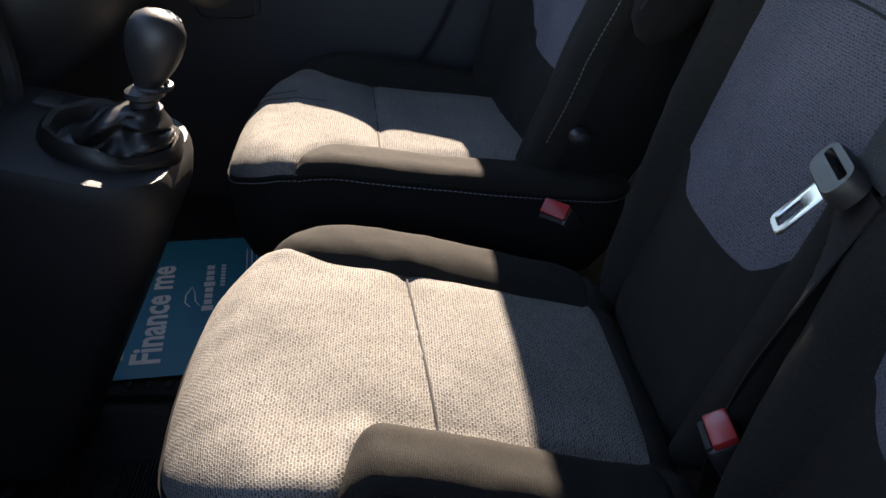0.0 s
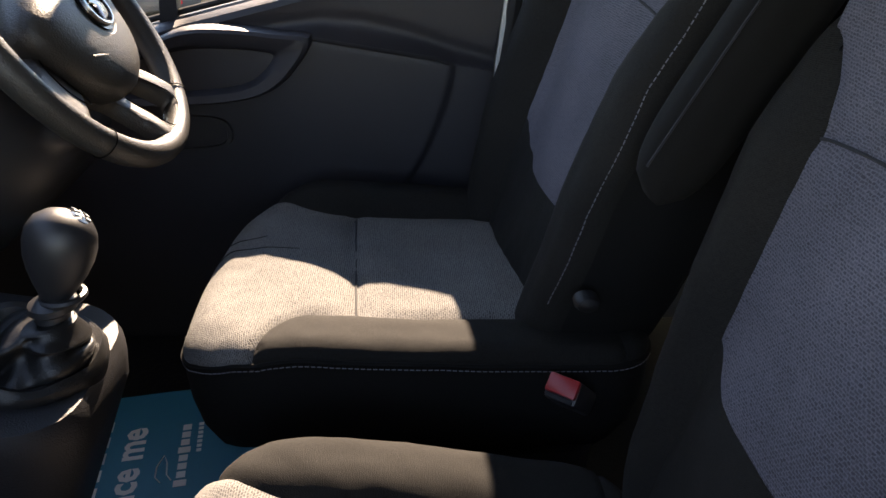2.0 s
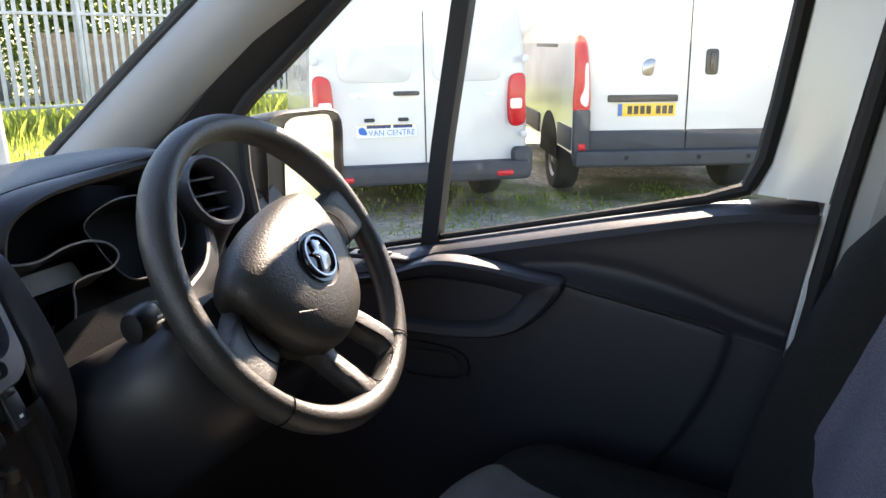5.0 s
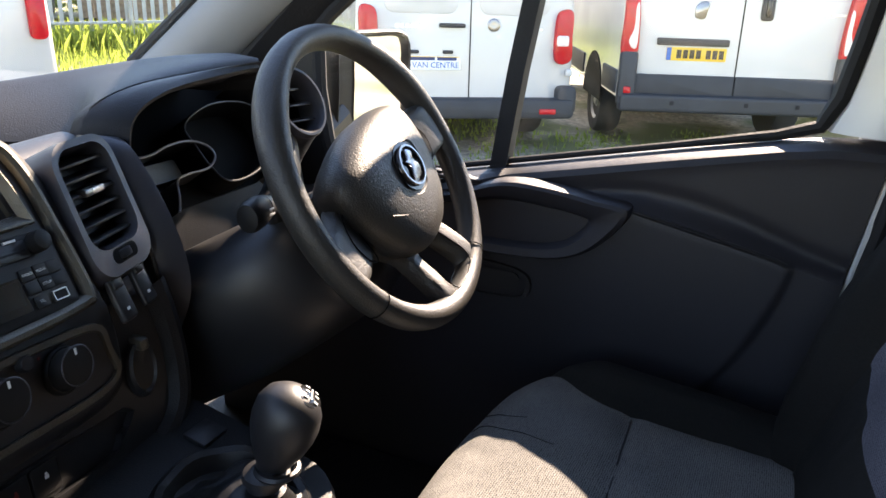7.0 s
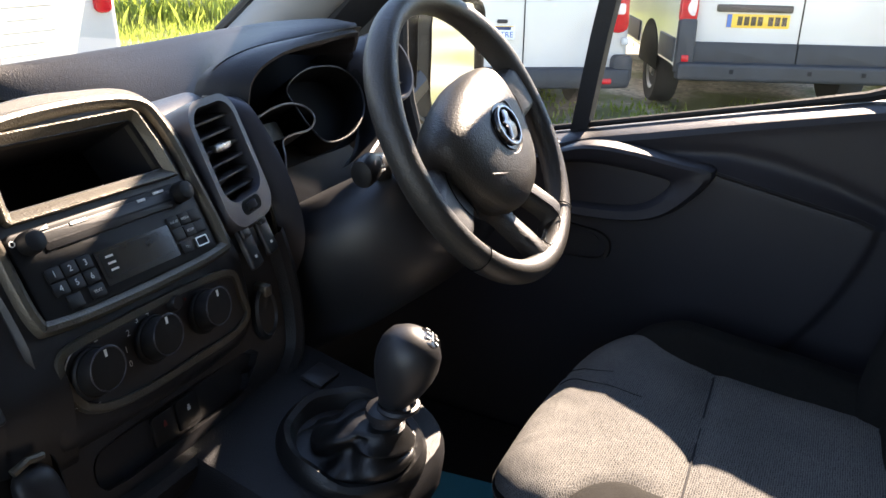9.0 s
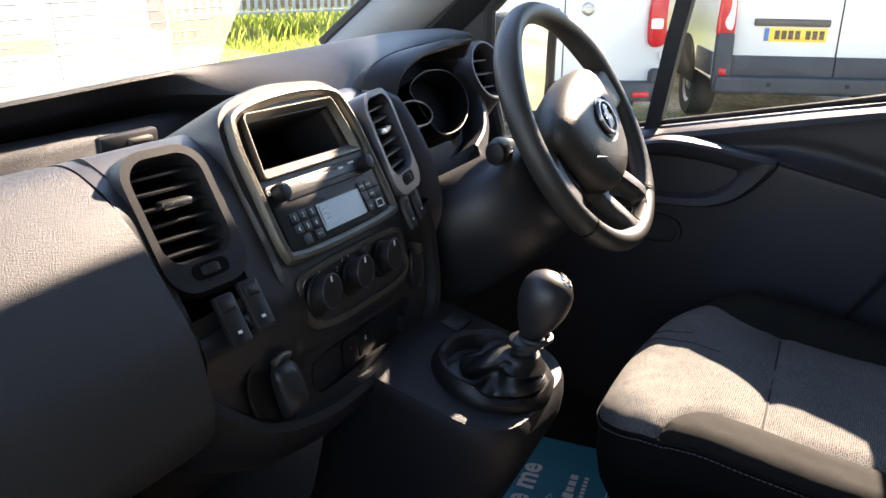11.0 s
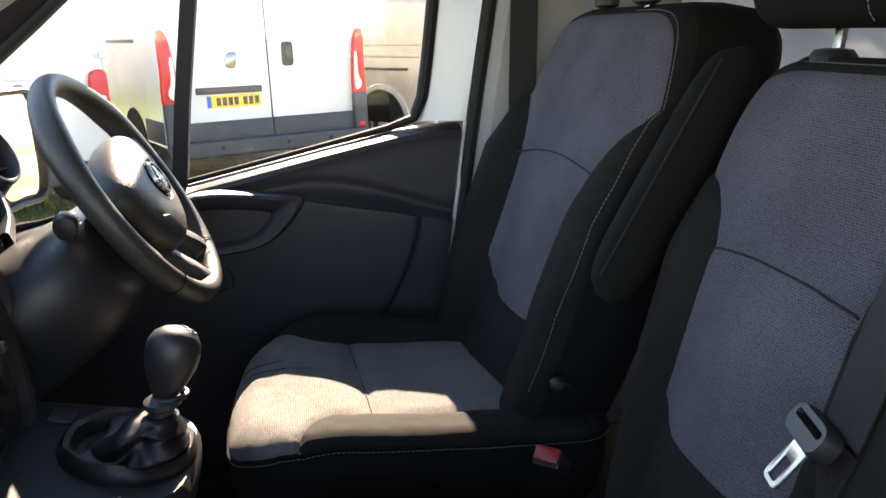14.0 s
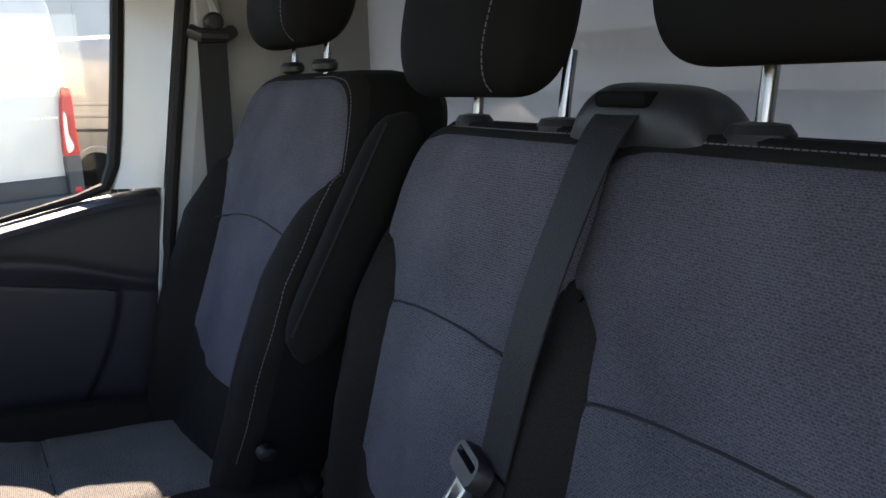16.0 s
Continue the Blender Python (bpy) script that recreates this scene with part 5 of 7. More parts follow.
part("window_glass", plate(wl, 0.004, lambda a, b, c: Vector((a, 1.450 + c, b))), M_GLASS, door, smooth=False).visible_shadow = False
bm = loft([[(x - 0.013, 1.462, z), (x + 0.013, 1.462, z), (x + 0.013, 1.434, z), (x - 0.013, 1.434, z)] for x, z in ((-0.258, 1.375), (-0.238, 1.53), (-0.212, 1.69), (-0.185, 1.86), (-0.172, 1.94))])
part("window_divider", bm, M_RUBBER, door, "black upright between quarter light and window")
# painted frame behind the window, leaning with it
rings = []
for z in np.linspace(1.486, 2.03, 16):
    xw = float(np.interp(z, [1.47, 1.50, 1.53, 1.60, 1.73, 1.87, 2.03], [0.175, 0.19, 0.20, 0.211, 0.227, 0.242, 0.258]))
    xs = rear_edge(1.478) + 0.004 + 0.155 * (z - 1.478)
    rings.append([(xw, 1.460, z), (xw + 0.008, 1.436, z), (xw + 0.03, 1.424, z), (xs - 0.012, 1.412, z), (xs, 1.402, z), (xs + 0.004, 1.43, z), (xs, 1.48, z), (xw, 1.48, z)])
part("door_frame", loft(rings), M_WHITE, door, "white painted metal window frame")
# front frame towards the windscreen pillar
rings = []
for x, z in ((-0.80, 1.36), (-0.66, 1.505), (-0.575, 1.584), (-0.463, 1.674), (-0.375, 1.750), (-0.25, 1.842), (-0.13, 1.93)):
    rings.append([(x, 1.445, z), (x - 0.012, 1.425, z + 0.012), (x - 0.035, 1.405, z + 0.022), (x - 0.06, 1.42, z + 0.05), (x - 0.06, 1.47, z + 0.06), (x, 1.47, z)])
part("front_frame", loft(rings), M_RUBBER, door, "black front window frame")
part("mirror_sail", plate(ccw(rounded([(-0.80, 1.25), (-0.553, 1.312), (-0.574, 1.39), (-0.590, 1.47), (-0.592, 1.570), (-0.66, 1.51), (-0.80, 1.37)], 0.012)), 0.012, lambda a, b, c: Vector((a, 1.438 + c, b)), 0.004), M_KEY, door, "black mirror mount cover")
# pale edge of the door and seals beside it
part("door_edge", tube([(rear_edge(z) + 0.006, 1.398 + 0.012 * (z > 1.4), z) for z in np.linspace(0.85, 1.485, 12)], 0.0045, 6), M_WHITE, door, "thin white painted door edge")
seal = tube([(rear_edge(min(z, 1.478)) + 0.017 + 0.155 * max(0, z - 1.478), 1.398, z) for z in np.linspace(0.85, 1.96, 22)], 0.011, 8)
structure("door_seal", seal, M_RUBBER, "black rubber door seal", "seal")
rings = []
for z in np.linspace(0.85, 1.97, 20):
    x = rear_edge(min(z, 1.478)) + 0.028 + 0.155 * max(0, z - 1.478)
    rings.append([(x, 1.42, z), (x + 0.002, 1.392, z), (x + 0.02, 1.375, z), (x + 0.13, 1.36, z), (x + 0.24, 1.36, z), (0.72, 1.36, z), (0.72, 1.52, z), (x - 0.06, 1.52, z), (x - 0.06, 1.492, z), (x, 1.492, z)])
structure("door_pillar", loft(rings), M_PILLAR, "pale grey door pillar trim", "pillar")

# driver's belt hanging on the pillar
belt_d = thing("driver_seat_belt", "black seat belt hanging from an anchor on the pillar", "seat belt", "seat belts", at=(0.36, 1.33, 1.74))
bm = loft([[(x + s * 0.024, y + o, z) for s, o in ((-1, 0.0), (1, -0.004), (1, -0.0015), (-1, 0.0025))] for x, y, z in ((0.0, 0, 0.0), (-0.004, -0.004, -0.2), (-0.006, -0.008, -0.5), (0.0, -0.01, -0.75))])
part("webbing", bm, M_BELT, belt_d, "black belt webbing")
an = part("anchor", tube([(-0.035, 0.0, 0.012), (-0.02, -0.012, 0.004), (0.02, -0.012, 0.004), (0.035, 0.0, 0.012)], 0.012, 10), M_DASH_S, belt_d, "black swivel anchor")
part("anchor_bolt", lathe([(0.016, 0), (0.016, 0.014), (0.011, 0.02), (0.002, 0.021)], lambda a, b, c: Vector((a + 0.002, -0.004 - c, 0.026 + b)), 16), M_DASH_S, belt_d)
part("adjuster", box((0.0, 0.014, 0.06), (0.045, 0.02, 0.16), 0.008), M_PILLAR, belt_d, "pale grey height adjuster")
bm = tube([(0.0, 0.012, 0.07), (0.004, -0.004, 0.07), (0.008, -0.006, 0.04)], 0.01, 8)
part("adjuster_knob", bm, M_PILLAR, belt_d)

# outside mirror
MR = Matrix.Translation((-0.60, 1.66, 1.455)) @ Matrix.Diagonal((1.15, 1.15, 1.15, 1)) @ Matrix.Rotation(radians(-14), 4, 'Z')
mirror = thing("door_mirror", "black door mirror reflecting sky and a white van", "mirror", m=MR)
loop = smooth_loop([(-0.085, -0.11), (0.0, -0.12), (0.08, -0.11), (0.088, 0.0), (0.08, 0.075), (0.0, 0.085), (-0.08, 0.075), (-0.09, 0.0)], 32)
MP = lambda a, b, c: Vector((c, a, b))
rings = [[MP(a * k, b * k, w) for a, b in loop] for k, w in ((0.6, -0.09), (0.9, -0.07), (1.0, -0.02), (1.0, 0.0), (0.97, 0.004), (0.93, 0.002), (0.91, -0.012))]
part("housing", loft(rings), M_KEY, mirror, "black plastic housing")
part("inner_rim", plate(scaled(loop, 0.93, (0, 0)), 0.002, lambda a, b, c: MP(a, b, c - 0.012)), M_KEY, mirror, "matt black rim round the glass")
part("mirror_glass", plate([(a * 0.68 + 0.020, b * 0.87) for a, b in loop], 0.002, lambda a, b, c: MP(a, b, c - 0.009)), M_MIRROR, mirror, smooth=False)
part("arm", tube([(-0.01, -0.20, -0.09), (-0.02, -0.12, -0.08), (-0.03, -0.06, -0.05)], [0.035, 0.032, 0.03], 10), M_DASH_S, mirror)

# ---- dashboard ----
dash = thing("dashboard", "black moulded dashboard with radio, vents and glovebox", "dashboard", at=(0, 0, 0))


def extrude_y(profile, ys, bend=None, bm=None):
    return loft([[(x + (bend(y)[0] if bend else 0), y, z + (bend(y)[1] if bend else 0)) for x, z in profile] for y in ys], True, True, bm)


ys = list(np.linspace(-0.14, 1.40, 40))
# top pad: a ridge under the windscreen that swells into the instrument hood
RIDGE = spline([(-0.66, -0.14, 1.500), (-0.655, 0.30, 1.513), (-0.652, 0.55, 1.521), (-0.650, 0.70, 1.527), (-0.645, 0.80, 1.530), (-0.63, 0.87, 1.534), (-0.60, 0.93, 1.541), (-0.56, 0.985, 1.551), (-0.52, 1.04, 1.559), (-0.487, 1.09, 1.561), (-0.468, 1.118, 1.556)], 70)
LOWER = spline([(-0.668, -0.14, 1.474), (-0.663, 0.30, 1.488), (-0.662, 0.55, 1.497), (-0.661, 0.70, 1.501), (-0.606, 0.775, 1.498), (-0.515, 0.825, 1.498), (-0.463, 0.849, 1.507), (-0.461, 0.866, 1.531), (-0.459, 0.916, 1.545), (-0.455, 0.996, 1.550), (-0.449, 1.104, 1.553)], 70)
rows = []
for p, q in zip(RIDGE, LOWER):
    d = q - p
    base = Vector((-1.0 - 0.07 * (1 - ((p.y - 0.63) / 0.77) ** 2), p.y, 1.395))
    rows.append([base - Vector((0, 0, 0.03)), base, base.lerp(p, 0.5) + Vector((0, 0, -0.010)), p + Vector((-0.045, 0, -0.012)), p + Vector((-0.014, 0, -0.0015)), p, p + d * 0.10 + Vector((0.003, 0, -0.0005)), p + d * 0.3 + Vector((0.003, 0, 0.001)), p + d * 0.6 + Vector((0.003, 0, 0.002)), p + d * 0.92 + Vector((0.001, 0, 0.001)), q, q + Vector((-0.012, 0.0, -0.008)), q + Vector((-0.06, 0.01, -0.03))])
part("top_pad", loft(rows, False, False), M_DASH, dash, "grained black top pad with a sunlit ridge")
mid = rounded([(-0.95, 1.10), (-0.90, 1.42), (-0.655, 1.482), (-0.625, 1.40), (-0.52, 1.372), (-0.40, 1.37), (-0.38, 1.20), (-0.55, 1.08)], 0.02)
part("carcass", extrude_y(mid, [y for y in ys if y < 0.86] + [0.86]), M_DASH, dash, "black lower dashboard shell with a tray")
low = rounded([(-0.95, 1.10), (-0.90, 1.42), (-0.62, 1.470), (-0.60, 1.36), (-0.56, 1.15)], 0.02)
part("carcass_driver", extrude_y(low, [0.862] + [y for y in ys if y > 0.88]), M_DASH, dash, "black lower dashboard behind the steering column")
# glovebox roll on the passenger side
roll = rounded([(-0.50, 1.44), (-0.478, 1.502), (-0.420, 1.514), (-0.362, 1.482), (-0.303, 1.402), (-0.292, 1.330), (-0.335, 1.285), (-0.42, 1.275), (-0.5, 1.30)], 0.022, 6)
gb = part("glovebox_lid", extrude_y(roll, list(np.linspace(-0.13, 0.426, 14)), lambda y: (-0.10 * max(0, 0.42 - y) ** 1.5, 0.0)), M_LID, dash, "fine-grained black glovebox lid")
low2 = rounded([(-0.50, 1.27), (-0.36, 1.27), (-0.315, 1.235), (-0.33, 1.12), (-0.40, 1.05), (-0.52, 1.06)], 0.02, 5)
part("lower_locker", extrude_y(low2, list(np.linspace(-0.13, 0.40, 8)), lambda y: (-0.10 * max(0, 0.42 - y) ** 1.5, 0.0)), M_DASH, dash, "black lower locker lid")

def by_angle(loop, c, n=72):
    """Points of a loop met by rays from c at even angles."""
    out = []
    for k in range(n):
        d = Vector((math.cos(2 * math.pi * k / n), math.sin(2 * math.pi * k / n)))
        best = None
        for p, q in zip(loop, loop[1:] + loop[:1]):
            p, q = Vector(p) - Vector(c), Vector(q) - Vector(c)
            e = q - p
            den = d.x * e.y - d.y * e.x
            if abs(den) < 1e-12:
                continue
            r = (p.x * e.y - p.y * e.x) / den
            s = (p.x * d.y - p.y * d.x) / den
            if r > 0 and -1e-6 <= s <= 1 + 1e-6 and (best is None or r > best):
                best = r
        out.append((c[0] + d.x * best, c[1] + d.y * best))
    return out


# centre tower
FU, FV = Vector((0, 1, 0)), Vector((-0.47, 0, 0.883)).normalized()
F0 = plane_at((-0.350, 0.645, 1.450), FU, FV)
F = lambda a, b, c=0.0: F0(a, b, c - 0.010 - 0.1 * a + 0.38 * min(0.0, b + 0.05))      # swings towards the driver, falls away below
tl = ccw(smooth_loop([(-0.106, -0.115), (-0.108, -0.03), (-0.108, 0.05), (-0.094, 0.096), (-0.04, 0.113), (0.02, 0.115), (0.084, 0.106), (0.110, 0.06), (0.115, -0.03), (0.119, -0.105), (0.09, -0.131), (-0.07, -0.131)], 80))
si = ccw([(0.0705, 0.0385), (0.067, 0.060), (0.0625, 0.081), (0.060, 0.0825), (-0.063, 0.0815), (-0.066, 0.079), (-0.071, 0.040), (-0.070, 0.0385)])
TC = (-0.002, 0.060)
ta, sa = by_angle(tl, TC, 144), by_angle(si, TC, 144)
mixed = lambda f, w: [F(a[0] + (b[0] - a[0]) * f, a[1] + (b[1] - a[1]) * f, w) for a, b in zip(ta, sa)]
rings = [mixed(f, w) for f, w in ((0.0, -0.17), (0.0, -0.03), (0.01, -0.012), (0.04, -0.003), (0.08, 0.0), (0.3, 0.0), (0.6, 0.0), (0.98, 0.0), (1.0, -0.006), (0.99, -0.09))]
part("tower", loft(rings, True, False), M_DASH_S, dash, "black centre tower")
ring_o = ccw(smooth_loop([(-0.096, -0.036), (-0.0975, 0.02), (-0.096, 0.070), (-0.078, 0.096), (0.0, 0.106), (0.074, 0.101), (0.095, 0.075), (0.101, 0.02), (0.102, -0.036), (0.085, -0.047), (0.0, -0.050), (-0.078, -0.047)], 72))
rings = []
for f, w in ((0.0, -0.004), (0.02, 0.004), (0.2, 0.0075), (0.5, 0.0085), (0.8, 0.006), (0.97, 0.001), (1.0, -0.004)):
    rings.append([F(*p, w) for p in inset(ring_o, 0.012 * f)])
part("radio_surround", loft(rings, True, False), M_SATIN, dash, "dark bronze satin surround")
ring_i = inset(ring_o, 0.0115)
ra = by_angle(ring_i, TC, 144)
part("radio_bay", loft([[F(a[0] + (b[0] - a[0]) * f, a[1] + (b[1] - a[1]) * f, w) for a, b in zip(ra, sa)] for f, w in ((0, -0.002), (0, 0.001), (0.5, 0.001), (1, 0.001), (1, -0.004))], True, False), M_DASH_S, dash)
so = ccw([(0.079, 0.029), (0.075, 0.060), (0.068, 0.087), (0.064, 0.0905), (-0.070, 0.0895), (-0.074, 0.085), (-0.080, 0.032), (-0.078, 0.029)])
part("display_bezel", loft([[F(o[0] + (i[0] - o[0]) * f, o[1] + (i[1] - o[1]) * f, w) for o, i in zip(so, si)] for f, w in ((0.0, -0.002), (0.0, 0.006), (0.08, 0.0078), (0.22, 0.0078), (0.35, 0.0066), (0.92, 0.0010), (1.0, -0.001), (1.0, -0.010))], True, False), M_SATIN, dash, "dark bronze bevelled bezel round the tray")
# back of the tray coloured near black to stand for shade in it
part("open_tray", plate(scaled(si, 1.03), 0.001, lambda a, b, c: F(a, b, c - 0.075)), M_VOID, dash, "storage tray, its back painted black for the shade inside")
# heater panel below
hl = ccw(smooth_loop([(-0.085, -0.059), (-0.090, -0.078), (-0.076, -0.105), (-0.038, -0.1165), (0.03, -0.118), (0.086, -0.1165), (0.108, -0.105), (0.104, -0.085), (0.095, -0.061), (0.05, -0.055), (-0.05, -0.055)], 60))
part("heater_surround", frame_ring(hl, inset(hl, 0.007), -0.004, 0.005, F), M_SATIN, dash, "dark satin surround")
part("heater_panel", plate(inset(hl, 0.007), 0.002, F), M_DASH_S, dash)

# side vents of the tower
def vent(o, u, v, w, h, label, lean=0.0, rim=None):
    """An air vent: surround, horizontal slats, a sliding clip and a thumb wheel below."""
    V = plane_at(o, u, v)
    sk = lambda q, dv=0.0: [(a + lean * (b + dv), b + dv) for a, b in q]
    t = part("vent", frame_ring(sk(rrect(w + 0.018, h + 0.040, 0.024, 7), -0.011), sk(rrect(w, h, 0.018, 7)), -0.03, 0.005, V), rim or M_SATIN, dash, label)
    # throat and wheel slot: black plates painted in as the shade of hollows
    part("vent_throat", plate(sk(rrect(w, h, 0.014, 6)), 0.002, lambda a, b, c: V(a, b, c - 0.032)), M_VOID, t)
    for k in range(6):
        y = -h / 2 + h * (k + 0.75) / 6.4
        part("slat", box((0, 0, 0), (w * 0.99, 0.0024, 0.022), 0.0006, m=frame_of(V, lean * y, y, -0.012, 20)), M_DASH_S, t)
    part("clip", box((0, 0, 0), (0.026, 0.0065, 0.012), 0.002, m=frame_of(V, 0.0, h * 0.06, -0.002, 20)), M_STEEL, t, "bright sliding clip")
    vb = -h / 2 - 0.012
    part("wheel_slot", plate(sk(rrect(0.034, 0.013, 0.006, 5), vb), 0.0005, lambda a, b, c: V(a, b, c + 0.0048)), M_VOID, t)
    part("thumb_wheel", lathe([(0.008, -0.004), (0.0105, -0.003), (0.0105, 0.003), (0.008, 0.004)], lambda a, b, c: V(lean * vb + a, vb + c, 0.001 + b * 0.7), 20), M_RUBBER, t, "ribbed black thumb wheel")
    return t, V


def frame_of(V, a, b, c, tilt=0.0):
    """A pose whose axes are the plane's u, v and normal, tipped about u."""
    o = V(0, 0, 0)
    m = Matrix((V(1, 0, 0) - o, V(0, 1, 0) - o, V(0, 0, 1) - o)).transposed().to_4x4()
    return Matrix.Translation(V(a, b, c)) @ m @ Matrix.Rotation(radians(tilt), 4, 'X')


sideL = rounded([(-0.50, 1.28), (-0.485, 1.497), (-0.425, 1.515), (-0.376, 1.492), (-0.315, 1.375), (-0.325, 1.30)], 0.020, 6)
part("vent_housing", extrude_y(sideL, [0.428, 0.432, 0.444]), M_DASH_S, dash, "black vent housing")
part("vent_housing", extrude_y(sideL, [0.510, 0.53, 0.56]), M_DASH_S, dash, "black vent housing")
sideM = rounded([(-0.50, 1.28), (-0.485, 1.497), (-0.425, 1.515), (-0.396, 1.503), (-0.430, 1.480), (-0.378, 1.385), (-0.322, 1.388), (-0.315, 1.375), (-0.325, 1.30)], 0.006, 4)
part("vent_housing", extrude_y(sideM, [0.442, 0.512]), M_DASH_S, dash, "black vent housing")
vent((-0.368, 0.477, 1.476), (0.10, 1, 0.0), FV, 0.060, 0.080, "black vent with black slats beside the glovebox", rim=M_DASH_S)
sideR = rounded([(-0.54, 1.28), (-0.53, 1.490), (-0.462, 1.512), (-0.432, 1.498), (-0.362, 1.366), (-0.372, 1.30)], 0.018, 6)
part("vent_housing", loft([[(x - 0.20 * (y - 0.80), y, z) for x, z in sideR] for y in (0.73, 0.80, 0.842)]), M_DASH_S, dash, "black vent housing")
vent((-0.3905, 0.796, 1.472), (-0.25, 1, 0.0), FV, 0.066, 0.084, "satin black vent with black slats beside the cluster", 0.06, M_VENT)

# lower fascia: panel round the cubby, bulging lip that sweeps under it
CRE = spline([(-0.232, -0.052, 0), (-0.226, -0.080, 0), (-0.197, -0.113, 0), (-0.146, -0.154, 0), (-0.074, -0.177, 0), (0.022, -0.182, 0), (0.118, -0.180, 0), (0.160, -0.163, 0), (0.170, -0.130, 0), (0.168, -0.09, 0), (0.160, -0.052, 0)], 64)
cub_loop = ccw([(0.015 + a + 0.02 * (b > 0) * (a > 0), -0.154 + b) for a, b in rrect(0.178, 0.034, 0.015, 7)])


fo = by_angle([(p.x, p.y) for p in CRE], (0.015, -0.154))
fi = by_angle(cub_loop, (0.015, -0.154))
rings = [[F(a + (c - a) * f, b + (d - b) * f, w - 0.010) for (a, b), (c, d) in zip(fo, fi)] for f, w in ((0.0, 0.0), (0.5, 0.0), (0.97, 0.0), (1.0, -0.003), (1.0, -0.016))]
part("fascia_panel", loft(rings, True, False), M_DASH_S, dash, "black lower fascia panel round a cubby")
rings = []
for o, w in ((-0.004, -0.012), (0.0, -0.010), (0.006, 0.000), (0.014, 0.003), (0.024, -0.002), (0.034, -0.018), (0.040, -0.045), (0.036, -0.10)):
    row = []
    for i, p in enumerate(CRE):
        d = (CRE[min(63, i + 1)] - CRE[max(0, i - 1)]).normalized()
        row.append(F(p.x + d.y * o, p.y - d.x * o, w))
    rings.append(row)
part("lower_fascia", loft(rings, False, False), M_DASH, dash, "grained black lip of the lower fascia")
part("knee_panel", extrude_y(rounded([(-0.62, 1.08), (-0.55, 1.40), (-0.44, 1.42), (-0.40, 1.32), (-0.42, 1.18), (-0.5, 1.06)], 0.03, 5), [0.80, 0.83, 0.88]), M_DASH_S, dash, "black knee panel")

# instrument hood: sewn seam, lip and inner wall round the cluster
HS = spline([(-0.475, 0.850, 1.455), (-0.463, 0.848, 1.507), (-0.461, 0.866, 1.531), (-0.459, 0.916, 1.545), (-0.455, 0.996, 1.550), (-0.449, 1.104, 1.553), (-0.462, 1.128, 1.545), (-0.474, 1.140, 1.528)], 64)
HL = spline([(-0.428, 0.868, 1.455), (-0.425, 0.869, 1.503), (-0.426, 0.882, 1.526), (-0.428, 0.915, 1.540), (-0.434, 0.970, 1.547), (-0.444, 1.088, 1.550), (-0.454, 1.116, 1.541), (-0.468, 1.130, 1.522)], 64)
HC = Vector((0, 1.02, 1.44))
rows = []
for p, q in zip(HS, HL):
    inn = (HC - Vector((0, q.y, q.z))).normalized()
    mid_ = p.lerp(q, 0.55) + Vector((0, 0, 0.0005)) - inn * 0.0015
    rows.append([p - Vector((0.012, 0, 0.004)), p - Vector((0.0, 0, 0.0012)), p.lerp(q, 0.08), mid_, q - inn * 0.0008 + Vector((-0.004, 0, 0)), q + inn * 0.003 + Vector((0.001, 0, 0)), q + inn * 0.008 + Vector((-0.002, 0, 0)), q + inn * 0.012 + Vector((-0.012, 0, 0)), q + inn * 0.020 + Vector((-0.06, 0, 0)), q + inn * 0.024 + Vector((-0.13, 0, 0))])
part("instrument_hood", loft(rows, False, False), M_DASH, dash, "grained black hood over the instruments")
C = plane_at((-0.49, 1.06, 1.44), (0, 1, 0), (-0.57, 0, 0.82))
part("cluster_panel", plate([(-0.01 + u, 0.035 + v) for u, v in rrect(0.30, 0.150, 0.05)], 0.004, lambda a, b, c: C(a, b, c - 0.040)), M_VOID, dash, "dark instrument cluster")
dial = ccw(smooth_loop([(-0.017, 0.044), (0.016, 0.060), (0.060, 0.066), (0.110, 0.057), (0.131, 0.028), (0.114, -0.006), (0.072, -0.030), (0.028, -0.037), (0.0, -0.031), (-0.012, -0.008), (-0.016, 0.018)], 64))
part("dial_wall", loft([[C(a, b, w) for a, b in scaled(dial, k)] for k, w in ((1.05, -0.03), (1.03, -0.004), (1.0, 0.0), (0.98, -0.002), (0.95, -0.036))], True, False), M_VOID, dash, "black dial well")
part("dial_ring", tube([C(a, b, 0.0005) for a, b in dial], 0.0012, 6, closed=True), M_DASH_S, dash, "thin satin ring")
shelf_ = spline([(-0.150, 0.030, 0), (-0.100, 0.020, 0), (-0.060, 0.026, 0), (-0.028, 0.026, 0), (-0.004, 0.016, 0), (0.001, 0.000, 0), (-0.020, -0.012, 0), (-0.055, -0.012, 0), (-0.074, -0.016, 0), (-0.084, -0.034, 0), (-0.095, -0.050, 0)], 60)
part("display_wall", loft([[C(p.x, p.y, w) for p in shelf_] for w in (-0.036, 0.003, 0.004)], False, False), M_DASH_S, dash, "black wall round the small display")
part("display_ring", tube([C(p.x, p.y, 0.0035) for p in shelf_], 0.0016, 6), M_SILVER, dash, "thin satin ring")
part("display_panel", plate([(-0.075 + u, 0.006 + v) for u, v in rrect(0.085, 0.024, 0.004)], 0.008, lambda a, b, c: C(a, b, c - 0.034)), M_SATIN, dash, "grey display panel")
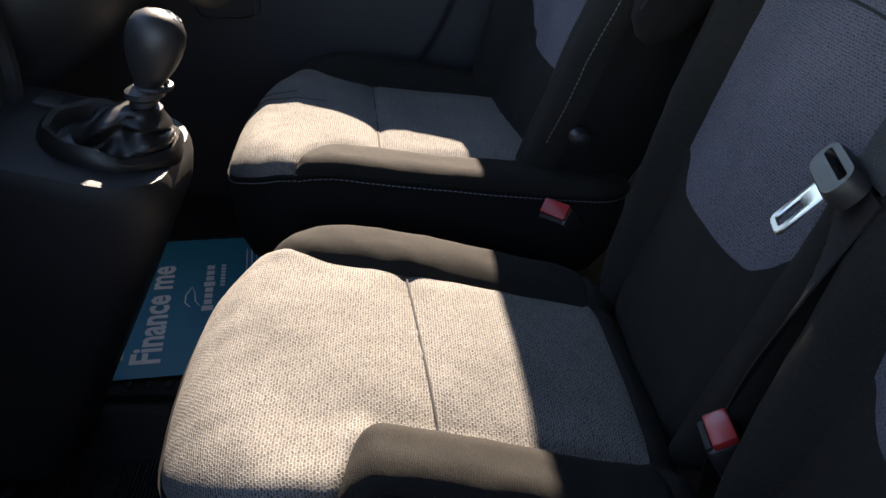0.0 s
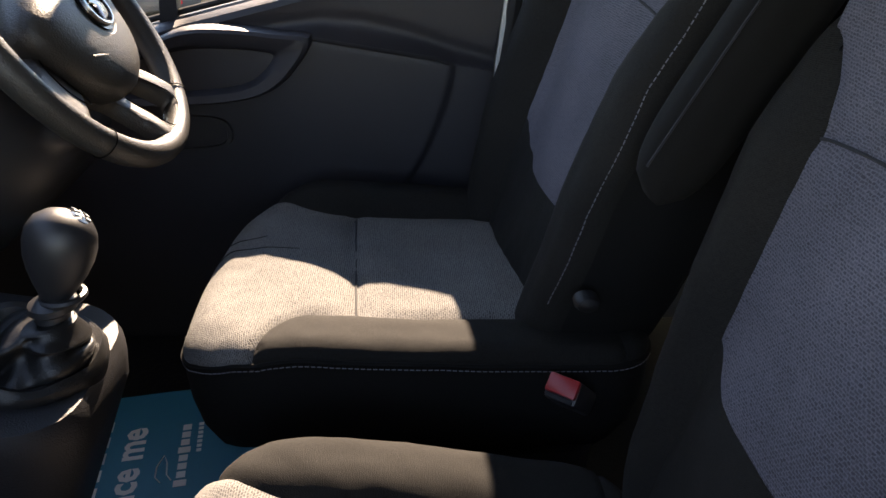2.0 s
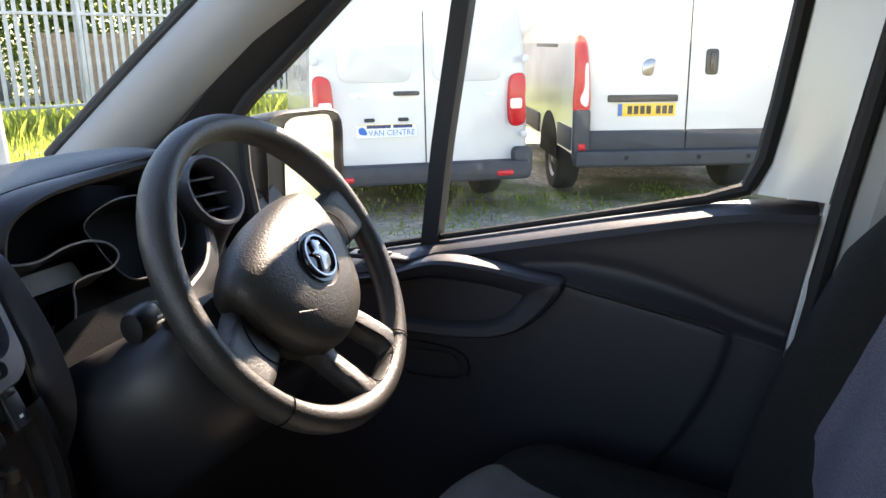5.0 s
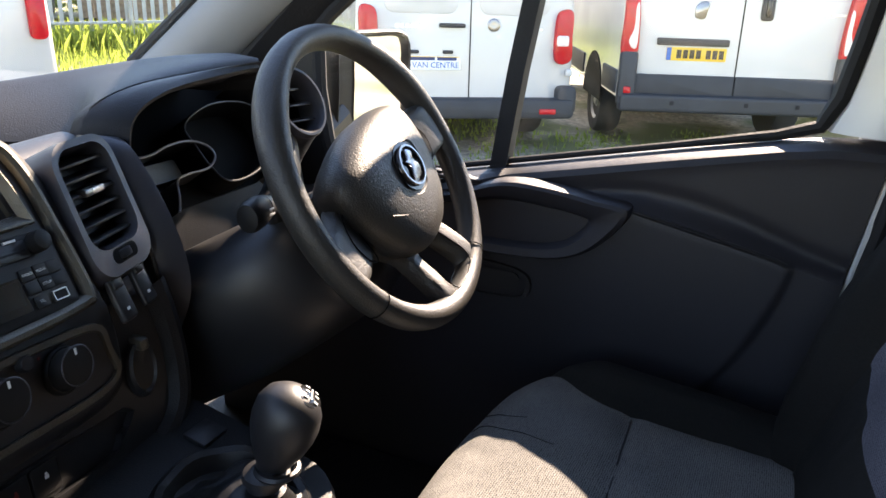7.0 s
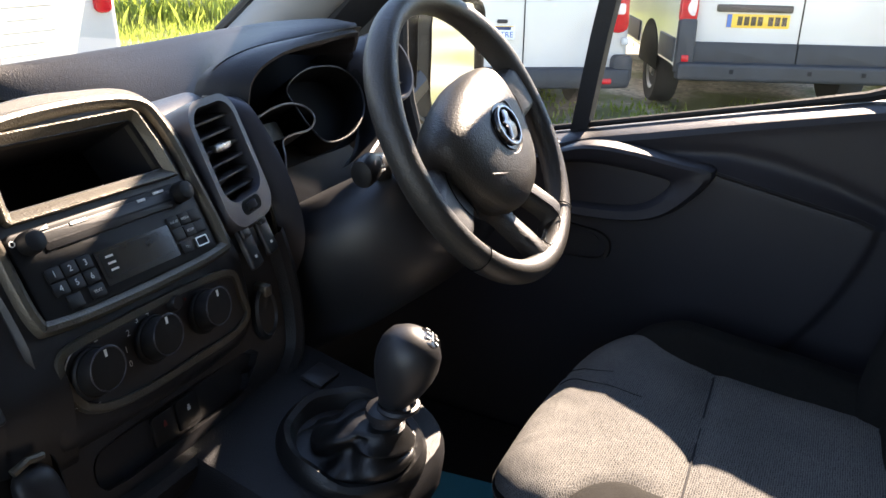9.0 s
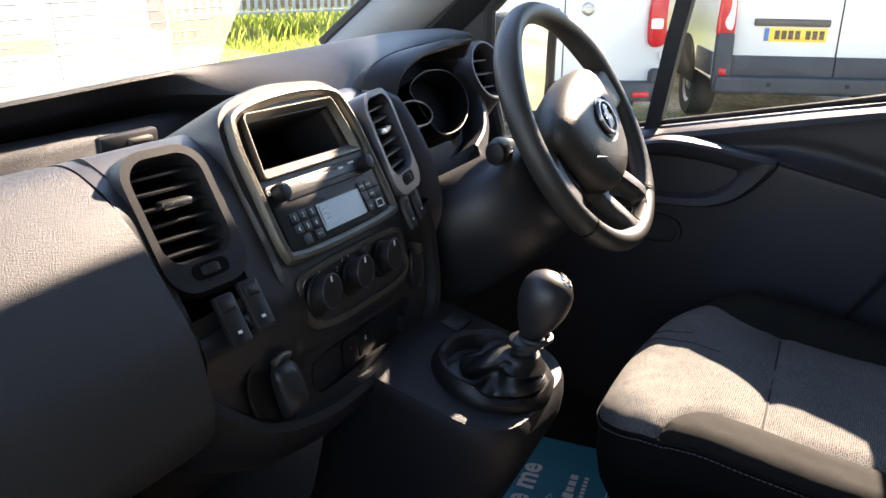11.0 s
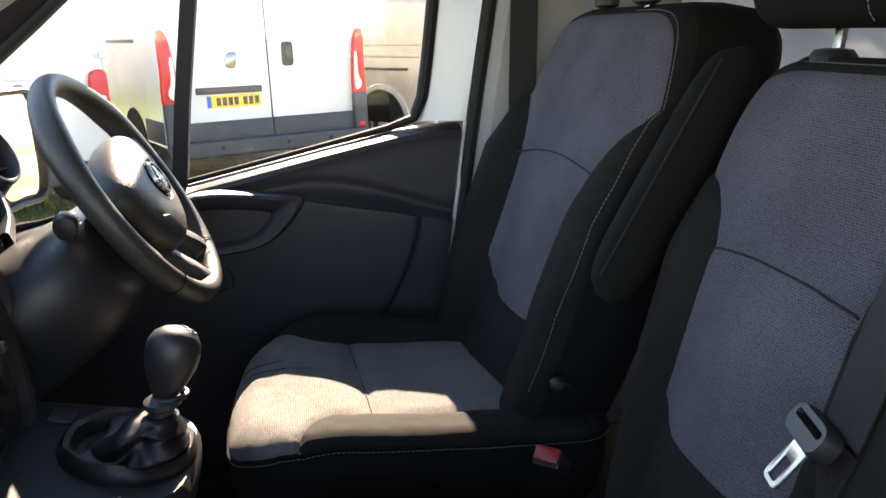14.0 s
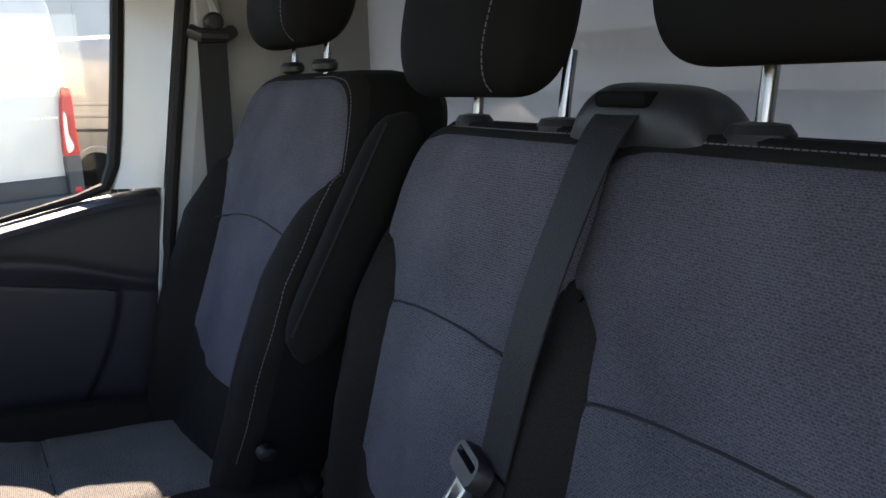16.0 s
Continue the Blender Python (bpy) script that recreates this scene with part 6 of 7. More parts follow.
# corner vent beside the pillar
VO = plane_at((-0.487, 1.238, 1.483), (0.20, 0.97, 0.0), (-0.34, 0.10, 0.93))
ov = smooth_loop([(0.041 * math.cos(a) * 0.90 - 0.052 * math.sin(a) * 0.44, 0.041 * math.cos(a) * 0.44 + 0.052 * math.sin(a) * 0.90) for a in np.linspace(0, 2 * math.pi, 13)[:-1]], 48)
rings = [[VO(a * k, b * k, w) for a, b in ov] for k, w in ((1.06, -0.030), (1.05, -0.010), (1.02, 0.003), (0.97, 0.008), (0.90, 0.008), (0.83, 0.003), (0.77, -0.010), (0.70, -0.04))]
cv = part("corner_vent", loft(rings, True, False), M_VENT, dash, "oval corner vent with a thick satin rim")
# black plate paints the shade behind the slats
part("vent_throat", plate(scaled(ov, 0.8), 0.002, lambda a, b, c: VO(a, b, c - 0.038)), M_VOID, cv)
for k in range(3):
    yy = -0.022 + 0.022 * k
    part("slat", box((0, 0, 0), (0.060 - 0.7 * abs(yy), 0.003, 0.020), 0.001, m=frame_of(VO, -0.4 * yy, yy, -0.016, 15)), M_VENT, cv)
part("vent_pod", loft([[VO(a * k + o, b * k2 + o2, w) for a, b in ov] for k, k2, w, o, o2 in ((1.03, 1.03, -0.004, 0, 0), (1.06, 1.10, -0.022, 0.0, -0.006), (1.06, 1.20, -0.05, 0.0, -0.020), (1.0, 1.3, -0.09, 0.0, -0.05))], True, False), M_DASH_S, dash, "satin black vent pod")
CW = spline([(0.105, 0.088, 0), (0.138, 0.068, 0), (0.152, 0.030, 0), (0.140, -0.012, 0), (0.108, -0.046, 0), (0.06, -0.066, 0)], 40)
rows = []
for i, p in enumerate(CW):
    d = (CW[min(39, i + 1)] - CW[max(0, i - 1)]).normalized()
    out = Vector((-d.y, d.x, 0))
    rows.append([C(p.x + out.x * o, p.y + out.y * o, w) for o, w in ((0.0, -0.045), (0.0, 0.004), (0.002, 0.009), (0.006, 0.010), (0.020, 0.004), (0.036, -0.012), (0.048, -0.045))])
part("cluster_wall", loft(rows, False, False), M_DASH_S, dash, "satin wall round the dial, below the corner vent")

# ---- steering column and wheel ----
WN = Vector((math.cos(radians(31)), 0, math.sin(radians(31))))
WC = Vector((-0.220, 1.061, 1.460)) - WN * 0.035
S = plane_at(WC, (0, 1, 0), Vector((-WN.z, 0, WN.x)))
col = thing("steering_column", "black steering column shroud with a stalk", "steering column", at=(0, 0, 0))
rings = []
for w, k, dv in ((-0.30, 1.15, -0.01), (-0.20, 1.12, -0.01), (-0.10, 1.0, -0.008), (-0.055, 0.82, -0.004), (-0.045, 0.7, 0.0)):
    rings.append([S(a * k, b * k + dv - 0.012, w) for a, b in smooth_loop([(-0.175, -0.01), (-0.14, 0.04), (0.0, 0.05), (0.12, 0.045), (0.15, -0.01), (0.10, -0.085), (0.0, -0.105), (-0.13, -0.09)], 32)])
part("shroud", loft(rings), M_DASH_S, col, "black column shroud")
tip = Vector((-0.300, 0.895, 1.446))
st = part("stalk", tube([S(-0.10, 0.0, -0.085), tip + Vector((0.0, 0.03, 0)), tip + Vector((0.0, 0.012, 0))], [0.010, 0.009, 0.012], 12), M_DASH_S, col, "black lamp stalk")
kn = lathe([(0.010, 0), (0.0135, 0.003), (0.015, 0.012), (0.015, 0.03), (0.0130, 0.036), (0.003, 0.038)], lambda a, b, c: tip + Vector((a * 0.9 + 0.25 * c, 0.012 - c, b + 0.0)), 20)
part("stalk_knob", kn, M_KEY, st)
st2 = part("stalk", tube([S(0.10, 0.0, -0.085), S(0.20, 0.02, -0.08)], [0.010, 0.009], 12), M_DASH_S, col, "black wiper stalk")

part("lower_tab", plate([(-0.012, -0.020), (0.010, -0.016), (0.016, 0.018), (0.004, 0.022)], 0.004, plane_at((-0.399, 1.085, 1.274), (-0.35, 0.80, 0.3), (0.2, 0.2, 0.9)), 0.001), M_STEEL, col, "bright steel tab below the shroud")
whl = thing("steering_wheel", "black three-spoke steering wheel with a round chrome badge", "steering wheel", at=(0, 0, 0))
R = 0.163
rim = bmesh.new()
rings = []
for k in range(72):
    a = 2 * math.pi * k / 72
    rad = Vector(S(math.cos(a), math.sin(a), 0)) - S(0, 0, 0)
    ax = S(0, 0, 1) - S(0, 0, 0)
    thick = 0.0145 + 0.0025 * (math.exp(-((a - 2.5) / 0.35) ** 2) + math.exp(-((a - 0.64) / 0.35) ** 2))
    rings.append([S(R * math.cos(a), 0.010 + R * math.sin(a), 0) + rad * thick * math.cos(t) * 0.95 + ax * thick * math.sin(t) * 1.1 for t in np.linspace(0, 2 * math.pi, 15)[:-1]])
rings.append(rings[0])
rim = loft(rings, True, False)
bmesh.ops.remove_doubles(rim, verts=rim.verts, dist=1e-6)
part("rim", rim, M_WHEEL, whl, "grained black rim")
TURN = radians(19)
SW = lambda a, b, c=0.0: S(a * math.cos(TURN) - b * math.sin(TURN), 0.006 + a * math.sin(TURN) + b * math.cos(TURN), c)
hub = ccw(smooth_loop([(-0.096, 0.040), (-0.06, 0.060), (0.0, 0.067), (0.06, 0.060), (0.094, 0.040), (0.092, -0.01), (0.066, -0.060), (0.035, -0.083), (0.0, -0.089), (-0.035, -0.083), (-0.066, -0.060), (-0.092, -0.01)], 56))
rings = [[SW(a * k, b * k, w) for a, b in hub] for k, w in ((0.80, -0.040), (0.97, -0.020), (1.0, -0.006), (0.995, 0.004), (0.965, 0.012), (0.90, 0.019), (0.80, 0.025), (0.65, 0.0295), (0.5, 0.032), (0.36, 0.0335), (0.345, 0.0320), (0.2, 0.0325))]
part("hub_pad", loft(rings), M_WHEEL, whl, "grained black airbag cover")
circ = lambda r, n=33: [(r * math.cos(t), r * math.sin(t)) for t in np.linspace(0, 2 * math.pi, n)[:-1]]
part("badge_ring", frame_ring(circ(0.0235), circ(0.0205), 0.030, 0.039, SW), M_CHROME, whl, "chrome badge ring")
part("badge_disc", lathe([(0.0275, 0.030), (0.0275, 0.0345), (0.01, 0.0355), (0.001, 0.0355)], SW, 28), M_GLOSS, whl)
part("badge_emblem", plate(smooth_loop([(-0.013, -0.012), (0.003, -0.015), (0.012, -0.006), (0.007, 0.003), (0.013, 0.010), (0.003, 0.018), (-0.003, 0.009), (-0.010, 0.009), (-0.004, 0.0)], 30), 0.003, lambda a, b, c: SW(a, b, 0.036 + c), 0.001), M_CHROME, whl, "plain chrome emblem")
for t in (2.65, 0.87, 5.4, 3.9):
    rad = S(math.cos(t), math.sin(t), 0) - S(0, 0, 0)
    ax = S(0, 0, 1) - S(0, 0, 0)
    c = S(R * math.cos(t), 0.010 + R * math.sin(t), 0)
    part("rim_seam", tube([c + rad * 0.0153 * 0.95 * math.cos(q) + ax * 0.0153 * 1.1 * math.sin(q) for q in np.linspace(0, 2 * math.pi, 25)[:-1]], 0.0007, 4, closed=True), M_VOID, whl)


def capsule(p, q, r0, r1):
    """Signed distance to a tapered bar in the wheel's plane."""
    p, q = Vector(p), Vector(q)
    d = q - p
    def f(a, b):
        v = Vector((a, b)) - p
        t = min(1.0, max(0.0, v.dot(d) / d.dot(d)))
        return (v - d * t).length - (r0 + (r1 - r0) * t)
    return f


BARS = [capsule((-0.05, -0.004), (-0.170, -0.014), 0.036, 0.031), capsule((0.05, -0.004), (0.170, -0.014), 0.036, 0.031), capsule((-0.032, -0.06), (-0.046, -0.170), 0.015, 0.0165), capsule((0.032, -0.06), (0.046, -0.170), 0.015, 0.0165), capsule((-0.01, -0.015), (0.01, -0.015), 0.070, 0.070), capsule((-0.07, -0.160), (0.07, -0.160), 0.012, 0.012)]


def moulding(a, b, k=0.012):
    """Bars blended with soft fillets."""
    d = 1.0
    for f in BARS:
        e = f(a, b)
        h = max(k - abs(d - e), 0.0) / k
        d = min(d, e) - h * h * k / 4
    return d


STEP = 0.0033
cells, dist = set(), {}
for i in range(-52, 53):
    for j in range(-52, 53):
        dist[i, j] = moulding(i * STEP, j * STEP)
for i in range(-52, 52):
    for j in range(-52, 52):
        if math.hypot((i + 0.5) * STEP, (j + 0.5) * STEP) < 0.160 and sum(dist[i + p, j + q] for p in (0, 1) for q in (0, 1)) < 0:
            cells.add((i, j))
used = {(i + p, j + q) for i, j in cells for p in (0, 1) for q in (0, 1)}
flat = {v: Vector((v[0] * STEP, v[1] * STEP)) for v in used}
for v in used:                                       # draw the rim of the sheet on to the outline
    if any((v[0] + p, v[1] + q) not in cells for p in (-1, 0) for q in (-1, 0)) and flat[v].length < 0.156:
        for _ in range(4):
            x = flat[v]
            d = moulding(x.x, x.y)
            g = Vector((moulding(x.x + 1e-4, x.y) - moulding(x.x - 1e-4, x.y), moulding(x.x, x.y + 1e-4) - moulding(x.x, x.y - 1e-4))) / 2e-4
            if g.length > 0.2:
                flat[v] = x - g * (d / g.length_squared)
sheet = bmesh.new()
front, back = {}, {}
for v, x in flat.items():
    d = max(0.0, -moulding(x.x, x.y))
    e = max(0.0, 1 - d / 0.011)
    w = -0.010 + 0.020 * ease(0, 1, (x.length - 0.07) / 0.085) - 0.011 * (1 - math.sqrt(max(0, 1 - e * e)))
    front[v] = sheet.verts.new(SW(x.x, x.y, w))
    back[v] = sheet.verts.new(SW(x.x, x.y, w - 0.020 + 0.010 * (1 - math.sqrt(max(0, 1 - e * e)))))
for i, j in cells:
    q = [(i, j), (i + 1, j), (i + 1, j + 1), (i, j + 1)]
    sheet.faces.new([front[v] for v in q])
    sheet.faces.new([back[v] for v in q[::-1]])
    for n_, (a, b) in (((i, j - 1), (q[0], q[1])), ((i + 1, j), (q[1], q[2])), ((i, j + 1), (q[2], q[3])), ((i - 1, j), (q[3], q[0]))):
        if n_ not in cells:
            sheet.faces.new((front[b], front[a], back[a], back[b]))
part("spokes", sheet, M_WHEEL, whl, "grained black moulded spokes with soft fillets")
for s in (-1, 1):
    pnl = ccw(smooth_loop([(s * 0.094, 0.014), (s * 0.112, 0.010), (s * 0.122, -0.012), (s * 0.112, -0.038), (s * 0.094, -0.036)], 32))
    part("spoke_inset", tube([SW(a, b, -0.0095 + 0.020 * ease(0, 1, (math.hypot(a, b) - 0.07) / 0.085) + 0.0004) for a, b in pnl], 0.0007, 5, closed=True), M_VOID, whl, "joint round an inset panel on the spoke")
    lp = spline([(s * 0.0240, -0.086, 0), (s * 0.0265, -0.108, 0), (s * 0.0290, -0.130, 0), (s * 0.0215, -0.1440, 0), (0, -0.1470, 0)], 20)
    part("spoke_joint", tube([SW(p.x + s * 0.004, p.y - 0.003, -0.0085 + 0.020 * ease(0, 1, (p.length - 0.07) / 0.085)) for p in lp], 0.0007, 5), M_VOID, whl, "joint along the lower spoke")
crease_ = spline([(-0.070, -0.018, 0), (-0.040, -0.036, 0), (0.0, -0.044, 0), (0.040, -0.036, 0), (0.070, -0.018, 0)], 26)
part("hub_crease", tube([SW(p.x, p.y, 0.0318 - 1.4 * (p.x * p.x + (p.y + 0.01) ** 2)) for p in crease_], 0.0016, 6), M_WHEEL, whl, "raised moulding line on the airbag cover")
part("airbag_mark", bars([(0.052, -0.034, 0.012, 0.002), (0.052, -0.029, 0.012, 0.002), (0.052, -0.024, 0.008, 0.002)], lambda a, b, c: SW(a, b, 0.0265 + c)), M_VOID, whl)
part("horn_mark", bars([(-0.030, -0.030, 0.007, 0.0014), (-0.030, -0.030, 0.0014, 0.007)], lambda a, b, c: SW(a, b, 0.0300 + c)), M_VOID, whl)

# ---- gear console and lever ----
con = thing("gear_console", "black plastic gear console with a folded leatherette gaiter", "console", at=(0, 0, 0))
cz = lambda x: 1.222 + (-0.16 - x) * 0.20
loopc = [(x, y) for x, y in rrect(0.235, 0.195, 0.055, 7)]
rings = []
for k, dz, ab in ((0.86, None, FZ), (0.92, None, 1.05), (0.975, -0.045, 0), (1.0, -0.02, 0), (0.995, -0.008, 0), (0.97, -0.001, 0), (0.93, 0.0, 0)):
    rings.append([(-0.280 + x * k - (0 if dz is not None else 0.14 if ab == FZ else 0.05), 0.752 + y * k, (cz(-0.280 + x * k) + dz) if dz is not None else ab) for x, y in loopc])
part("console_body", loft(rings), M_DASH, con, "black plastic console")
CP = plane_at((-0.228, 0.752, cz(-0.228) - 0.004), (1, 0, -0.20), (0, 1, 0))
gl = [(0.064 * math.cos(t), 0.062 * math.sin(t)) for t in np.linspace(0, 2 * math.pi, 49)[:-1]]
rings = []
for k, w in ((1.04, -0.004), (1.06, 0.006), (1.04, 0.014), (0.97, 0.019), (0.88, 0.017), (0.80, 0.009), (0.74, -0.004)):
    rings.append([CP(a * k, b * k, w * (1 + 0.16 * math.sin(3 * i * 0.131 + 1.0) + 0.10 * math.sin(7 * i * 0.131))) for i, (a, b) in enumerate(gl)])
part("gaiter_ring", loft(rings, True, False), M_LEATHER, con, "black rolled gaiter edge")
rings = []
top_c = Vector((-0.196, 0.747, 1.276))
base_c = CP(0, 0, 0.003)
DENT = ((0.4, 0.30, 0.9), (1.5, 0.22, -0.8), (2.4, 0.30, 0.6), (3.35, 0.24, -0.9), (4.2, 0.34, 0.7), (5.3, 0.26, -0.6))
for k in range(41):
    f = k / 40
    c = base_c + (top_c - base_c) * (f ** 1.15)
    r = 0.039 * (1 - f) ** 0.75 + 0.0175
    ring = []
    for j in range(96):
        t = 2 * math.pi * j / 96
        dent = 0.0
        for t0, wd_, tw in DENT:
            d = (t - t0 - tw * f + math.pi) % (2 * math.pi) - math.pi
            dent += 0.26 * math.exp(-(d / wd_) ** 2) * math.sin(math.pi * min(1, f * 1.05)) ** 0.7
        d2 = 0.10 * math.sin(13 * f + 1.6 * math.sin(t - 0.6)) * math.sin(math.pi * f)
        q = r * (1.08 - dent + d2)
        ring.append(c + Vector((math.cos(t) * q, math.sin(t) * q, 0.006 * math.sin(2 * t + 7 * f) * math.sin(math.pi * f))))
    rings.append(ring)
part("gaiter", loft(rings), M_LEATHER, con, "creased black leatherette gaiter")
part("console_switch", box((0, 0, 0), (0.026, 0.032, 0.006), 0.002, m=Matrix.Translation((-0.305, 0.812, cz(-0.305) + 0.001)) @ Matrix.Rotation(radians(11), 4, 'Y')), M_DASH_S, con, "blank black switch")
lev = thing("gear_lever", "black gear lever with a printed shift pattern", "gear lever", at=(-0.190, 0.749, 1.277))
part("collar", lathe([(0.013, -0.014), (0.018, -0.010), (0.018, -0.004), (0.0135, -0.001), (0.0135, 0.004), (0.019, 0.008), (0.019, 0.013), (0.012, 0.018)], lambda a, b, c: Vector((a + 0.2 * c, b + 0.1 * c, c)), 24), M_DASH_S, lev, "black ringed collar")
kd = Vector((0.26, 0.14, 0.95)).normalized()
ku = kd.cross(Vector((0, 1, 0))).normalized()
kv = kd.cross(ku)
rings = []
for h, r, off in ((0.010, 0.0105, 0), (0.020, 0.0125, 0), (0.028, 0.017, 0.001), (0.040, 0.0225, 0.002), (0.052, 0.0262, 0.003), (0.063, 0.0275, 0.004), (0.074, 0.0262, 0.004), (0.083, 0.0215, 0.003), (0.0885, 0.0135, 0.002), (0.091, 0.004, 0.001)):
    rings.append([kd * h + ku * (r * 1.0 * math.cos(t)) + kv * (r * 0.86 * math.sin(t)) for t in np.linspace(0, 2 * math.pi, 29)[:-1]])
part("knob", loft(rings), M_DASH_S, lev, "black rounded knob")


# ---- radio, switches and prints on the tower ----
radio = thing("radio", "car radio with display, knobs and small keys", "radio", at=(0, 0, 0))
ro = [(0.0 + u, -0.008 + v) for u, v in rrect(0.172, 0.064, 0.006)]
part("face", plate(ro, 0.006, F, 0.002), M_KEY, radio, "black radio face")
part("slot_strip", plate([(0.0 + u, 0.0125 + v) for u, v in rrect(0.125, 0.014, 0.002)], 0.0075, F, 0.001), M_DASH_S, radio, "black strip with the disc slot")
part("disc_slot", bars([(0.0, 0.0115, 0.118, 0.0016)], F, 0.0078), M_RUBBER, radio)
part("display", plate([(0.006 + u, -0.019 + v) for u, v in rrect(0.074, 0.026, 0.001)], 0.0072, F), M_GLOSS, radio, "dark glass display")
M_LCD = mat("lcd", (0.016, 0.018, 0.020), 0.10, var=0.15, scale=40)
part("display_window", plate([(0.006 + u, -0.0175 + v) for u, v in rrect(0.068, 0.019, 0.001)], 0.0076, F), M_LCD, radio, "grey display window")
part("display_marks", bars([(-0.020, -0.012 - 0.005 * k, 0.007, 0.0016) for k in range(3)], F, 0.0079), M_INK, radio)["kind"] = "stuff"
for u in (-0.0725, 0.0705):
    kb = part("knob", lathe([(0.0082, 0), (0.0082, 0.008), (0.0074, 0.0115), (0.004, 0.0125), (0.001, 0.0125)], lambda a, b, c, u=u: F(u + a, 0.0145 + b, 0.006 + c), 22), M_KEY, radio, "black round knob")
keys = [("1", -0.066, -0.010), ("2", -0.053, -0.010), ("3", -0.040, -0.010), ("4", -0.066, -0.0205), ("5", -0.053, -0.0205), ("6", -0.040, -0.0205), ("TEXT", -0.041, -0.0315), ("", -0.060, -0.0315)]
keys += [("RADIO", 0.051, -0.006), ("MEDIA", 0.0635, -0.006), ("", 0.075, -0.006), ("", 0.051, -0.0165), ("SETUP", 0.0635, -0.0165), ("", 0.075, -0.0165), ("TEL", 0.053, -0.028)]
for s, u, v in keys:
    kk = part("key", plate([(u + a, v + b) for a, b in rrect(0.0122 if s != "TEXT" else 0.0134, 0.0098, 0.0012, 3)], 0.0074, F, 0.0006), M_KEY, radio)
    if s:
        part("print", text_mesh(s, 0.0062 if len(s) == 1 else 0.0030, lambda a, b, c, u=u, v=v: F(u + a, v + b, 0.0078)), M_INK, kk)
part("usb_port", bars([(0.070, -0.028, 0.0115, 0.006)], F, 0.0078), M_RUBBER, radio, "black socket with a bright rim")
part("usb_rim", frame_ring([(0.070 + a, -0.028 + b) for a, b in rrect(0.0135, 0.008, 0.001, 3)], [(0.070 + a, -0.028 + b) for a, b in rrect(0.0115, 0.006, 0.0006, 3)], 0.006, 0.0084, F), M_STEEL, radio)
part("volume_mark", plate([(-0.0605, 0.0205), (-0.0535, 0.0205), (-0.0535, 0.0235)], 0.0072, F), M_INK, radio)
part("power_ring", frame_ring([(-0.0825 + 0.0022 * math.cos(t), 0.0175 + 0.0022 * math.sin(t)) for t in np.linspace(0, 6.28, 13)[:-1]], [(-0.0825 + 0.0016 * math.cos(t), 0.0175 + 0.0016 * math.sin(t)) for t in np.linspace(0, 6.28, 13)[:-1]], 0.005, 0.0068, F), M_INK, radio)
part("strip_marks", bars([(-0.030, 0.0185, 0.014, 0.0022), (0.030, 0.0185, 0.008, 0.0022), (0.050, 0.0205, 0.010, 0.0018)], F, 0.0081), M_INK, radio)["kind"] = "stuff"

# heater controls
heat = thing("heater_controls", "three round heater dials with white and red marks", "control panel", at=(0, 0, 0))
for u in (-0.064, -0.006, 0.052):
    dl = part("dial", lathe([(0.0180, 0.0), (0.0180, 0.004), (0.0168, 0.006), (0.0158, 0.006), (0.0150, 0.018), (0.0138, 0.0215), (0.001, 0.0225)], lambda a, b, c, u=u: F(u + a, -0.082 + b, 0.002 + c), 30), M_KEY, heat, "black round dial")
    part("dial_rim", tube([F(u + 0.0148 * math.cos(t), -0.082 + 0.0148 * math.sin(t), 0.0235) for t in np.linspace(0, 2 * math.pi, 33)[:-1]], 0.0006, 5, closed=True), M_VENT, dl, "thin satin rim")
    part("pointer", bars([(u, -0.0715, 0.0016, 0.005)], F, 0.0248), M_INK, dl)
for s, u, v in (("0", -0.0305, -0.090), ("1", -0.0315, -0.079), ("2", -0.0265, -0.0685), ("3", -0.0165, -0.0625), ("4", -0.0055, -0.0615)):
    part("print", text_mesh(s, 0.0068, lambda a, b, c, u=u, v=v: F(u + a, v + b, 0.0026)), M_INK, heat)
arc = bmesh.new()
for t0, t1 in ((75, 100), (115, 160), (178, 215), (230, 262)):
    tube([F(-0.064 + 0.0225 * math.cos(radians(t)), -0.082 + 0.0225 * math.sin(radians(t)), 0.0025) for t in np.linspace(t0, t1, 8)], 0.0005, 4, bm=arc)
part("air_arc", arc, M_INK, heat, "white printed arc")["kind"] = "stuff"
part("air_marks", bars([(-0.064 + 0.0225 * math.cos(radians(t)), -0.082 + 0.0225 * math.sin(radians(t)), 0.003, 0.003) for t in (108, 168, 222, 268, 65)], F, 0.0026), M_INK, heat)["kind"] = "stuff"
part("heat_marks", bars([(0.052 + 0.0235 * math.cos(radians(t)), -0.082 + 0.0235 * math.sin(radians(t)), 0.002, 0.002) for t in (60, 85, 110, 135)], F, 0.0026), M_INKR, heat)["kind"] = "stuff"
part("recirculation_button", lathe([(0.006, 0), (0.006, 0.006), (0.005, 0.008), (0.001, 0.008)], lambda a, b, c: F(0.021 + a, -0.0645 + b, 0.002 + c), 18), M_DASH_S, heat, "small round black button")

